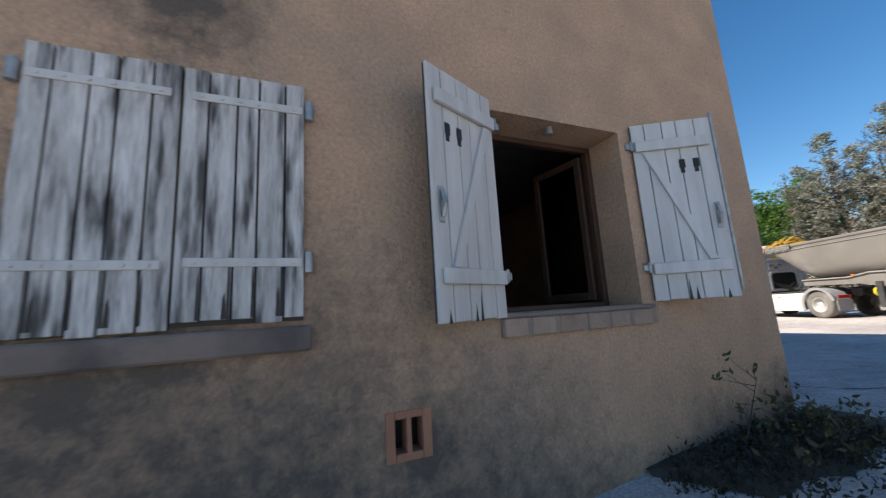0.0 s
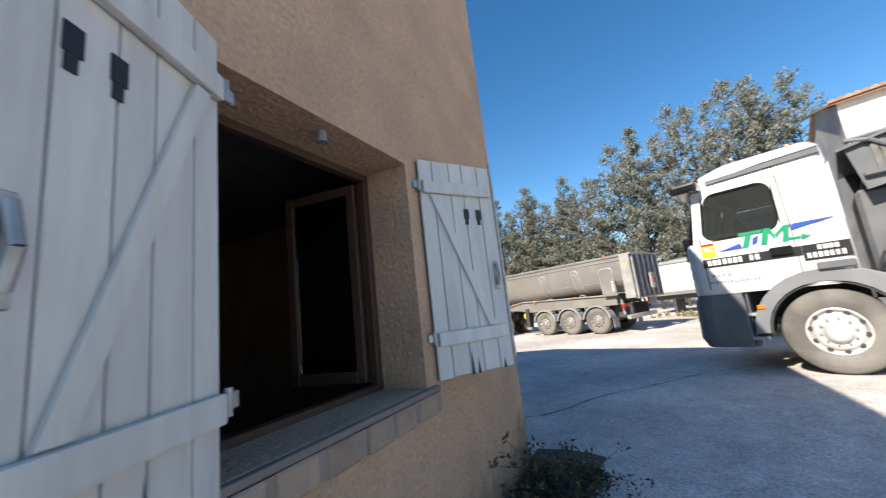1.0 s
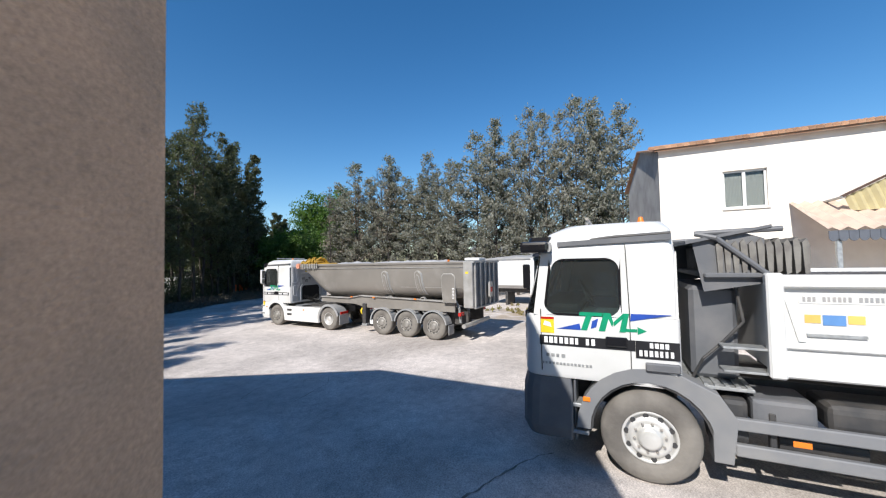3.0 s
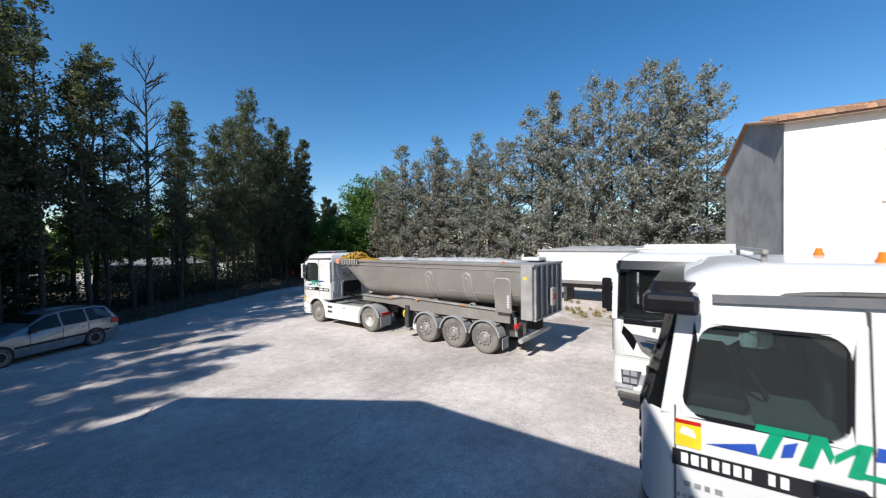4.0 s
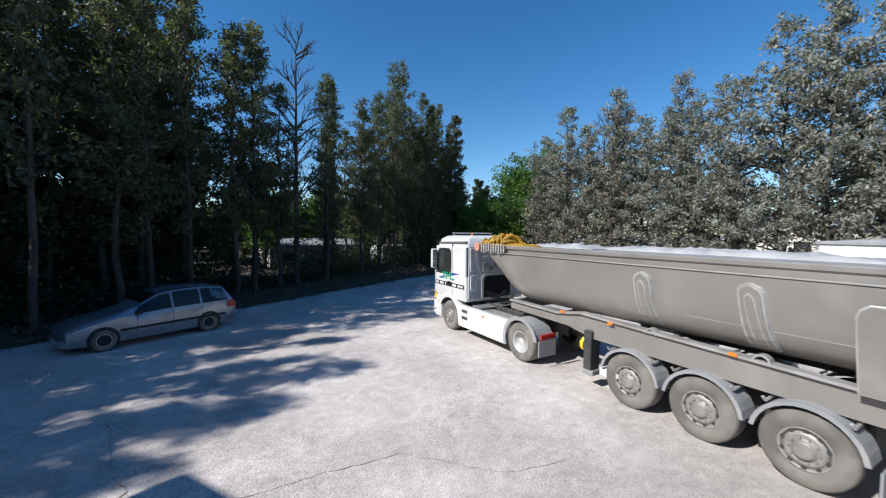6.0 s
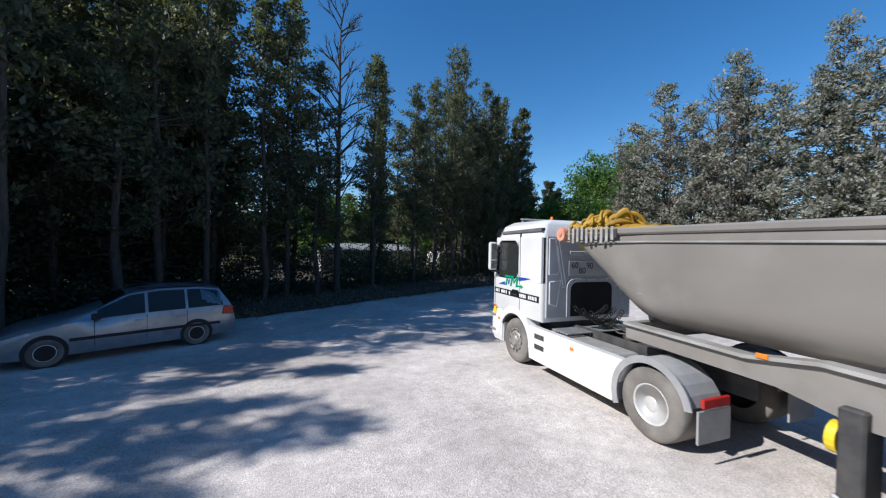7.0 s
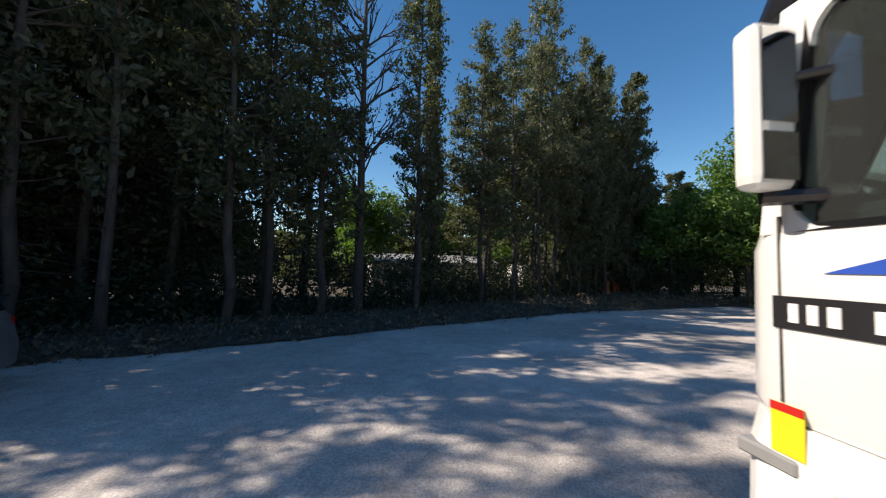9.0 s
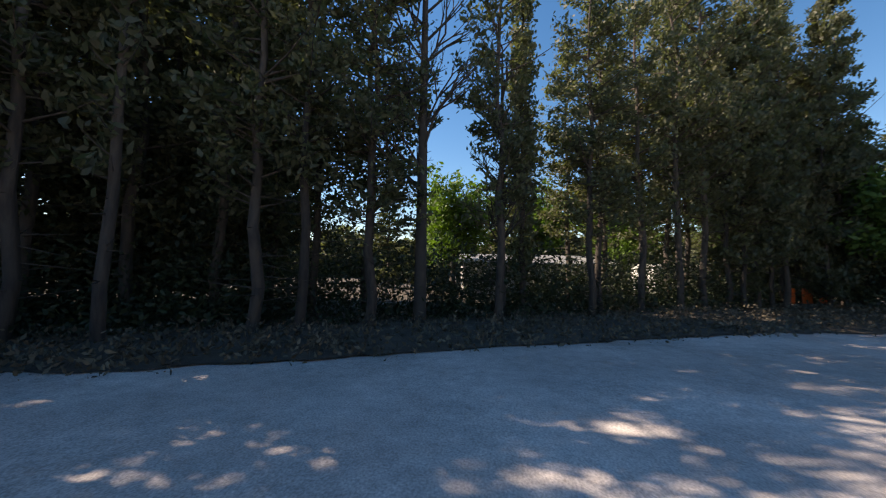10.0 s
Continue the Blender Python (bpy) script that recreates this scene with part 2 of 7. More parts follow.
def ground_material():
    ma = material("dusty_concrete", (0.64, 0.58, 0.54), 0.95, second=(0.49, 0.445, 0.415), scale=0.45, detail=10, mix=(0.38, 0.62), bump=0.5, bump_scale=55,
                  stain=(0.41, 0.37, 0.34), stain_scale=0.16, stain_mix=(0.52, 0.66))
    nt = ma.node_tree
    N, L = nt.nodes, nt.links
    bs = N["Principled BSDF"]
    src = bs.inputs["Base Color"].links[0].from_socket
    tc = next(n for n in N if n.type == "TEX_COORD")
    vo = N.new("ShaderNodeTexVoronoi")
    vo.inputs["Scale"].default_value = 22
    L.new(tc.outputs["Object"], vo.inputs["Vector"])
    sp = N.new("ShaderNodeTexNoise")
    sp.inputs["Scale"].default_value, sp.inputs["Detail"].default_value = 45, 8
    L.new(tc.outputs["Object"], sp.inputs["Vector"])
    mr = N.new("ShaderNodeMapRange")
    mr.inputs[1].default_value, mr.inputs[2].default_value, mr.inputs[3].default_value, mr.inputs[4].default_value = 0.3, 0.7, 0.62, 1.24
    L.new(sp.outputs[0], mr.inputs[0])
    mx = N.new("ShaderNodeMix")
    mx.data_type, mx.blend_type = "RGBA", "MULTIPLY"
    mx.inputs[0].default_value = 1.0
    L.new(src, mx.inputs[6])
    L.new(mr.outputs[0], mx.inputs[7])
    grit = N.new("ShaderNodeTexNoise")
    grit.inputs["Scale"].default_value, grit.inputs["Detail"].default_value, grit.inputs["Roughness"].default_value = 3.2, 13, 0.82
    L.new(tc.outputs["Object"], grit.inputs["Vector"])
    gr2 = N.new("ShaderNodeMapRange")
    gr2.inputs[1].default_value, gr2.inputs[2].default_value, gr2.inputs[3].default_value, gr2.inputs[4].default_value = 0.34, 0.64, 0.70, 1.18
    L.new(grit.outputs[0], gr2.inputs[0])
    gm = N.new("ShaderNodeMath")
    gm.operation = "MULTIPLY"
    L.new(mr.outputs[0], gm.inputs[0])
    L.new(gr2.outputs[0], gm.inputs[1])
    L.new(gm.outputs[0], mx.inputs[7])
    # wandering cracks and darker oily or earthy patches
    wob = N.new("ShaderNodeTexNoise")
    wob.inputs["Scale"].default_value, wob.inputs["Detail"].default_value = 1.3, 5
    L.new(tc.outputs["Object"], wob.inputs["Vector"])
    sc = N.new("ShaderNodeVectorMath")
    sc.operation = "SCALE"
    sc.inputs["Scale"].default_value = 1.1
    L.new(wob.outputs["Color"], sc.inputs[0])
    ad = N.new("ShaderNodeVectorMath")
    L.new(tc.outputs["Object"], ad.inputs[0])
    L.new(sc.outputs[0], ad.inputs[1])
    vo.feature = "DISTANCE_TO_EDGE"
    vo.inputs["Scale"].default_value = 0.09
    L.new(ad.outputs[0], vo.inputs["Vector"])
    ck = N.new("ShaderNodeMapRange")
    ck.inputs[1].default_value, ck.inputs[2].default_value, ck.inputs[3].default_value, ck.inputs[4].default_value = 0.0, 0.0030, 0.18, 0.0
    L.new(vo.outputs["Distance"], ck.inputs[0])
    m2 = N.new("ShaderNodeMix")
    m2.data_type = "RGBA"
    m2.inputs[7].default_value = (0.16, 0.145, 0.125, 1)
    L.new(ck.outputs[0], m2.inputs[0])
    L.new(mx.outputs[2], m2.inputs[6])
    earth = N.new("ShaderNodeVectorMath")
    earth.operation = "DISTANCE"
    earth.inputs[1].default_value = (24.5, 6.5, 0)
    L.new(tc.outputs["Object"], earth.inputs[0])
    ef = N.new("ShaderNodeMapRange")
    ef.inputs[1].default_value, ef.inputs[2].default_value, ef.inputs[3].default_value, ef.inputs[4].default_value = 2.0, 6.5, 0.85, 0.0
    L.new(earth.outputs["Value"], ef.inputs[0])
    em = N.new("ShaderNodeMath")
    em.operation = "MULTIPLY"
    L.new(ef.outputs[0], em.inputs[0])
    en = N.new("ShaderNodeMapRange")
    en.inputs[1].default_value, en.inputs[2].default_value = 0.38, 0.58
    L.new(wob.outputs[0], en.inputs[0])
    L.new(en.outputs[0], em.inputs[1])
    m3 = N.new("ShaderNodeMix")
    m3.data_type = "RGBA"
    m3.inputs[7].default_value = (0.33, 0.25, 0.16, 1)
    L.new(em.outputs[0], m3.inputs[0])
    L.new(m2.outputs[2], m3.inputs[6])
    L.new(m3.outputs[2], bs.inputs["Base Color"])
    return ma


GROUND = ground_material()


def build_ground():
    def axis(lo, hi, step):
        inner = list(np.arange(lo, hi + 0.01, step))
        out, d = [], step
        while len(out) < 40 and d < 900:
            d *= 1.35
            out.append(d)
        s = np.cumsum(out)
        return [lo - v for v in s[::-1]] + inner + [hi + v for v in s]
    xs, ys = axis(-6, 34, 0.4), axis(-6, 42, 0.4)
    vs = []
    for y in ys:
        for x in xs:
            near = 1.0 if (-8 < x < 40 and -8 < y < 48) else 0.0
            vs.append((x, y, ground_z(x, y) + near * 0.02 * noise.noise((x * 0.35, y * 0.35, 0))))
    n = len(xs)
    fs = [(j * n + i, j * n + i + 1, (j + 1) * n + i + 1, (j + 1) * n + i) for j in range(len(ys) - 1) for i in range(n - 1)]
    me = bpy.data.meshes.new("ground")
    me.from_pydata(vs, [], fs)
    for p in me.polygons:
        p.use_smooth = True
    ob = part("ground", me, GROUND)
    return tagged(ob, "dusty pale grey concrete yard with worn patches", "ground", kind="structure")


GROUND_SHEET = build_ground()
CRACK = material("crack_dirt", (0.14, 0.12, 0.10), 1.0, second=(0.26, 0.23, 0.20), scale=4)


def crack(pts, width, seed):
    """An uneven dirt-filled crack lying in the concrete."""
    line = []
    for (xa, ya), (xb, yb) in zip(pts[:-1], pts[1:]):
        n = max(2, int(math.dist((xa, ya), (xb, yb)) / 0.07))
        line += [(xa + (xb - xa) * k / n, ya + (yb - ya) * k / n) for k in range(n)]
    vs, fs = [], []
    for i, (x, y) in enumerate(line):
        j = 0.10 * noise.noise((x * 1.1, y * 1.1, seed)) + 0.035 * noise.noise((x * 6, y * 6, seed))
        w = width * (0.25 + 0.9 * abs(noise.noise((x * 3, y * 3, seed + 5))))
        for o in (-w, w):
            px, py = x + j - o * 0.4, y + j + o
            vs.append((px, py, ground_z(px, py) + 0.02 * noise.noise((px * 0.35, py * 0.35, 0)) + 0.006))
        if i:
            k = 2 * i
            fs.append((k - 2, k, k + 1, k - 1))
    me = bpy.data.meshes.new("crack")
    me.from_pydata(vs, [], fs)
    part("crack", me, CRACK, GROUND_SHEET)


crack([(3.9, 4.5), (4.3, 4.46), (5.04, 4.27), (5.9, 3.96), (7.02, 3.46), (8.4, 2.79)], 0.035, 1)
crack([(6.1, 15.6), (6.27, 14.89), (6.5, 14.0), (6.81, 13.21), (6.3, 12.4)], 0.045, 2)
crack([(6.77, 13.29), (7.88, 12.34), (9.2, 12.42), (10.3, 12.3), (11.57, 11.18), (12.6, 11.0)], 0.011, 3)
crack([(10.3, 9.2), (11.0, 8.99), (11.54, 8.91), (12.84, 8.53)], 0.011, 4)
crack([(7.5, 9.7), (8.2, 10.1), (8.9, 10.05), (9.7, 9.2), (9.2, 8.7), (8.1, 8.5), (7.5, 9.0), (7.5, 9.7)], 0.012, 5)

# ---- near house with shutters ----
HOUSE_TURN = 24.0
HM = pose(3.285, 3.335, -0.06, 0, 0, HOUSE_TURN) @ Matrix.Diagonal((1.055, 1.055, 1.055, 1))
house = thing("house", HM, "old two-storey house with rough pinkish-beige stucco walls", "house")


def build_house():
    # facade runs along local -x from the corner; inside is +y; heights over 0.30
    L, W, T, H = 14.0, 9.9, 0.40, 6.0
    ridge, back = 7.80, 6.85
    wx0, wx1, wz0, wz1 = -2.90, -1.69, 1.14, 2.50      # open window
    vx0, vx1, vz0, vz1 = -3.63, -3.42, 0.45, 0.66      # cellar vent
    bm = bmesh.new()
    # a stucco skin cut into strips round the openings
    xs = sorted({-L, -6.0, -5.1, -4.0, vx0, vx1, wx0, wx1, 0.0})
    for a, b in zip(xs[:-1], xs[1:]):
        holes = []
        if a >= wx0 - 1e-6 and b <= wx1 + 1e-6:
            holes = [(wz0, wz1)]
        if a >= vx0 - 1e-6 and b <= vx1 + 1e-6:
            holes = [(vz0, vz1)]
        z = -0.5
        for h0, h1 in holes:
            box(bm, a, b, 0, T, z, h0)
            z = h1
        box(bm, a, b, 0, T, z, H)
    bmesh.ops.remove_doubles(bm, verts=bm.verts, dist=0.0005)
    part("front_wall", bm, STUCCO, house)
    bm = bmesh.new()
    prism(bm, [(T, -0.5), (W, -0.5), (W, back), (W / 2, ridge - 0.15), (T, H)], "x", -T, 0)
    part("gable_wall", bm, STUCCO, house)
    part("back_wall", boxed(-L, -T, W - T, W, -0.5, back), STUCCO, house)
    bm = bmesh.new()
    prism(bm, [(T, -0.5), (W - T, -0.5), (W - T, back), (W / 2, ridge - 0.2), (T, H)], "x", -L, -L + T)
    part("side_wall", bm, STUCCO, house)
    bm = bmesh.new()
    prism(bm, [(-0.28, H - 0.06), (W / 2, ridge - 0.12), (W + 0.28, back - 0.06), (W + 0.28, back + 0.1), (W / 2, ridge + 0.04), (-0.28, H + 0.1)], "x", -L - 0.2, 0.22)
    part("roof", bm, ROOF_TILE, house)
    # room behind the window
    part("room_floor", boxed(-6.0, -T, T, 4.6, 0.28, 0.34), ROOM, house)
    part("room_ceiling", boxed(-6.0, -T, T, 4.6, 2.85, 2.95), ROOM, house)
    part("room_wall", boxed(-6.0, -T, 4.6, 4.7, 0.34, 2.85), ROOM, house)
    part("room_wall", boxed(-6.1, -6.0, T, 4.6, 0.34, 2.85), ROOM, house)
    # lintel lining and sill bricks
    win = part("window", boxed(wx0, wx1, 0.30, 0.36, wz1 - 0.045, wz1, 0.004), DARK_WOOD, house, "open dark brown wooden window")
    for a in ((wx0, wx0 + 0.05, wz0, wz1 - 0.047), (wx1 - 0.05, wx1, wz0, wz1 - 0.047)):
        part("window_post", boxed(a[0], a[1], 0.30, 0.36, a[2], a[3], 0.004), DARK_WOOD, win)
    part("window_rail", boxed(wx0 + 0.052, wx1 - 0.052, 0.30, 0.36, wz0, wz0 + 0.035, 0.004), DARK_WOOD, win)
    # inward-opened sashes
    for hx, ang in ((wx1 - 0.06, 98), (wx0 + 0.06, 82)):
        m = pose(hx, 0.37, 0, 0, 0, ang)
        bm = bmesh.new()
        for b in ((0, 0.06, wz0 + 0.05, wz1 - 0.06), (0.49, 0.55, wz0 + 0.05, wz1 - 0.06), (0.06, 0.49, wz0 + 0.05, wz0 + 0.12), (0.06, 0.49, wz1 - 0.12, wz1 - 0.06)):
            box(bm, b[0], b[1], -0.02, 0.02, b[2], b[3], 0.004, m)
        part("sash", bm, DARK_WOOD, win)
        bm = bmesh.new()
        box(bm, 0.06, 0.49, -0.003, 0.003, wz0 + 0.12, wz1 - 0.12, 0, m)
        part("pane", bm, GLASS, win).visible_shadow = False
    sill = part("window_sill", boxed(wx0 - 0.02, wx1 + 0.10, -0.035, 0.30, wz0 - 0.03, wz0 - 0.002, 0.004), material("sill_top", (0.22, 0.18, 0.16), 0.9, bump=0.5), house, "worn brick window sill")
    x = wx0 - 0.02
    for i in range(6):
        w = 0.19 + 0.03 * ((i * 7) % 3 - 1) * 0.5
        part("brick", boxed(x + 0.006, x + w - 0.006, -0.045 + 0.004 * (i % 3), -0.002, wz0 - 0.145, wz0 - 0.034, 0.008), BRICK, sill)
        x += w + 0.028
    part("sill_bed", boxed(wx0 - 0.02, wx1 + 0.10, -0.03, -0.004, wz0 - 0.14, wz0 - 0.036), material("mortar", (0.30, 0.24, 0.2), 0.95, bump=0.4), sill)
    part("lower_sill", boxed(-5.36, -4.0, -0.05, -0.002, 1.03, 1.15, 0.012), material("stained_sill", (0.24, 0.19, 0.16), 0.95, second=(0.12, 0.10, 0.09), scale=3, bump=0.5), house)
    # vent with two dark slots
    vent = part("vent", boxed(vx0, vx1, 0.14, 0.2, vz0, vz1), BLACK, house, "terracotta cellar vent with two slots")
    for a in ((vx0 - 0.02, vx0 + 0.03, vz0 - 0.015, vz1 + 0.02), (vx1 - 0.03, vx1 + 0.02, vz0 - 0.015, vz1 + 0.02), ((vx0 + vx1) / 2 - 0.013, (vx0 + vx1) / 2 + 0.013, vz0, vz1)):
        part("vent_bar", boxed(a[0], a[1], -0.008, 0.10, a[2], a[3], 0.004), TERRA, vent)
    for z in (vz0 - 0.015, vz1 - 0.02):
        part("vent_bar", boxed(vx0 + 0.032, vx1 - 0.032, -0.007, 0.10, z, z + 0.04, 0.004), TERRA, vent)
    # bare bulb lamp under the lintel
    part("lamp_socket", tube(bmesh.new(), (-2.3, 0.09, 2.499), (-2.3, 0.09, 2.44), 0.022, 0.03, 12), GALV, house)


def shutter(m, width, z0, z1, label, old=False, flip=1, widths=5, shuttered=False):
    """A ledged and braced leaf: local x from the hinge, -y the face that shows the ledges."""
    mat = SHUTTER_OLD if old else SHUTTER
    ob = part("shutter", boxed(0.004 if flip > 0 else -width + 0.004, width - 0.004 if flip > 0 else -0.004, 0.006, 0.016, z0 + 0.01, z1 - 0.01), GAP_WOOD, house, label)
    ob.matrix_basis = m
    n, x = widths, 0.0
    rnd = random.Random(int(width * 1000 + z0 * 77 + flip))
    for i in range(n):
        w = width / n * (1 + (0.12 if i % 2 else -0.12) * (1 if i < n - 1 else 0))
        w = min(w, width - x) if i < n - 1 else width - x
        lo = rnd.uniform(0, 0.035) if old else rnd.uniform(0, 0.012)
        a, b = (x, x + w) if flip > 0 else (-x - w, -x)
        part("plank", boxed(a + (0.005 if old else 0.003), b - (0.005 if old else 0.003), -0.014, 0.004, z0 + lo, z1 - rnd.uniform(0, 0.006), 0.003), mat, ob)
        x += w
    a, b = (0.012, width * 0.93) if flip > 0 else (-width * 0.93, -0.012)
    if not old:
        for z in (z0 + 0.20, z1 - 0.24):
            part("ledge", boxed(a, b, -0.047, -0.016, z, z + 0.085, 0.01, seg=2), mat, ob)
        p, q = (0.06, width * 0.80) if flip > 0 else (-0.06, -width * 0.80)
        zb, zt = z0 + 0.29, z1 - 0.245
        lo, hi = (zt, zb)
        bm = prism(bmesh.new(), [(p, lo), (p + 0.06 * flip, lo), (q, hi), (q - 0.06 * flip, hi)], "y", -0.034, -0.016, 0.003)
        part("brace", bm, mat, ob)
        for k in (0.58, 0.75):
            px = width * k * flip
            bm = boxed(px - 0.022, px + 0.022, -0.02, -0.0145, z1 - 0.40, z1 - 0.33, 0.002)
            box(bm, px - 0.016, px + 0.010, -0.02, -0.0145, z1 - 0.44, z1 - 0.40)
            part("cut_out", bm, BLACK, ob, "dark cut-out")
        for k, (c, hh) in enumerate(((0.42, 0.16), (0.50, 0.10), (0.86, 0.07))):
            px = width * c * flip
            bm = prism(bmesh.new(), [(px - 0.012, z0 + 0.001), (px + 0.014, z0 + 0.001), (px + 0.006, z0 + hh * 0.6), (px + 0.001, z0 + hh)], "y", -0.0155, -0.0145)
            part("rot_split", bm, GAP_WOOD, ob, "dark rotten split")
        px = width * 0.9 * flip
        bm = tubed([(px, -0.03, z0 + 0.55), (px, -0.05, z0 + 0.62), (px, -0.03, z0 + 0.70)], 0.012)
        box(bm, px - 0.02, px + 0.02, -0.022, -0.015, z0 + 0.52, z0 + 0.72, 0.003)
        part("latch", bm, GALV, ob, "grey metal latch")
        for z in (z0 + 0.23, z1 - 0.21):
            bm = boxed(-0.035 * flip - 0.02, -0.035 * flip + 0.03, -0.03, -0.005, z, z + 0.05, 0.004)
            tube(bm, (-0.012 * flip, -0.03, z - 0.015), (-0.012 * flip, -0.03, z + 0.065), 0.012)
            part("hinge", bm, GALV, ob)
    else:
        for z in (z0 + 0.27, z1 - 0.17):
            bm = boxed(a, b, -0.022, -0.0145, z, z + 0.042, 0.003)
            for k in range(6):
                px = a + (b - a) * (k + 0.5) / 6
                tube(bm, (px, -0.028, z + 0.021), (px, -0.0145, z + 0.021), 0.009, 0.011, 8)
            part("strap_hinge", bm, SHUTTER, ob, "flaking white iron strap")
            bm = tube(bmesh.new(), (-0.02 * flip, -0.02, z - 0.03), (-0.02 * flip, -0.02, z + 0.07), 0.02)
            part("hinge_pin", bm, GALV, ob)
        for c, hh, w in ((0.19, 0.30, 0.007), (0.22, 0.14, 0.009), (0.42, 0.26, 0.006), (0.60, 0.34, 0.006), (0.63, 0.12, 0.010), (0.82, 0.22, 0.006)):
            px = width * c * flip
            lo = z0 + 0.036
            bm = prism(bmesh.new(), [(px - w, lo), (px + w, lo), (px + w * 0.9, lo + hh * 0.6), (px + 0.002, lo + hh), (px - w * 0.6, lo + hh * 0.75)], "y", -0.0155, -0.0145)
            part("rot_stain", bm, GAP_WOOD, ob, "black rotten streak")
    return ob


GLASS = glassy("window_glass", (0.9, 0.95, 0.95))
GAP_WOOD = material("bare_grey_wood", (0.06, 0.055, 0.05), 0.9)
build_house()
# closed pair, open pair
shutter(pose(-5.14, -0.022, 0), 0.56, 1.155, 2.41, "closed weathered white plank shutter with black stains", True, 1, 5)
shutter(pose(-4.035, -0.022, 0), 0.543, 1.165, 2.41, "closed weathered white plank shutter with black stains", True, -1, 5)
shutter(pose(-2.89, -0.02, 0, 0, 0, 24.0), 0.60, 1.11, 2.55, "half-open white plank shutter with diagonal brace", False, -1, 5)
shutter(pose(-1.57, -0.015, 0, 0, 0, -31.0), 0.595, 1.15, 2.565, "open white plank shutter with diagonal brace", False, 1, 5)
# stay rod beside the right-hand leaf
rod = part("stay_rod", tubed([(-1.06, -0.34, 1.20), (-1.055, -0.335, 2.60)], 0.011), GALV, house, "long grey iron shutter bolt")

fridge = thing("refrigerator", HM @ pose(-2.7, 2.4, 0.34), "dark refrigerator in an unlit room", "refrigerator")
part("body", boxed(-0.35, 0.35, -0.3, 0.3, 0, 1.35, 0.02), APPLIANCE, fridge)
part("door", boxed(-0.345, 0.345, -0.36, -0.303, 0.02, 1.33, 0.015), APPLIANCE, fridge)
part("handle", tubed([(0.28, -0.39, 0.75), (0.28, -0.39, 1.1)], 0.014), GALV, fridge)

# ---- second house beyond the trucks ----
H2 = thing("white_house", pose(19.4, 1.05, -0.2, 0, 0, 4.0), "white rendered house with a clay tile roof and bare grey gable", "house")


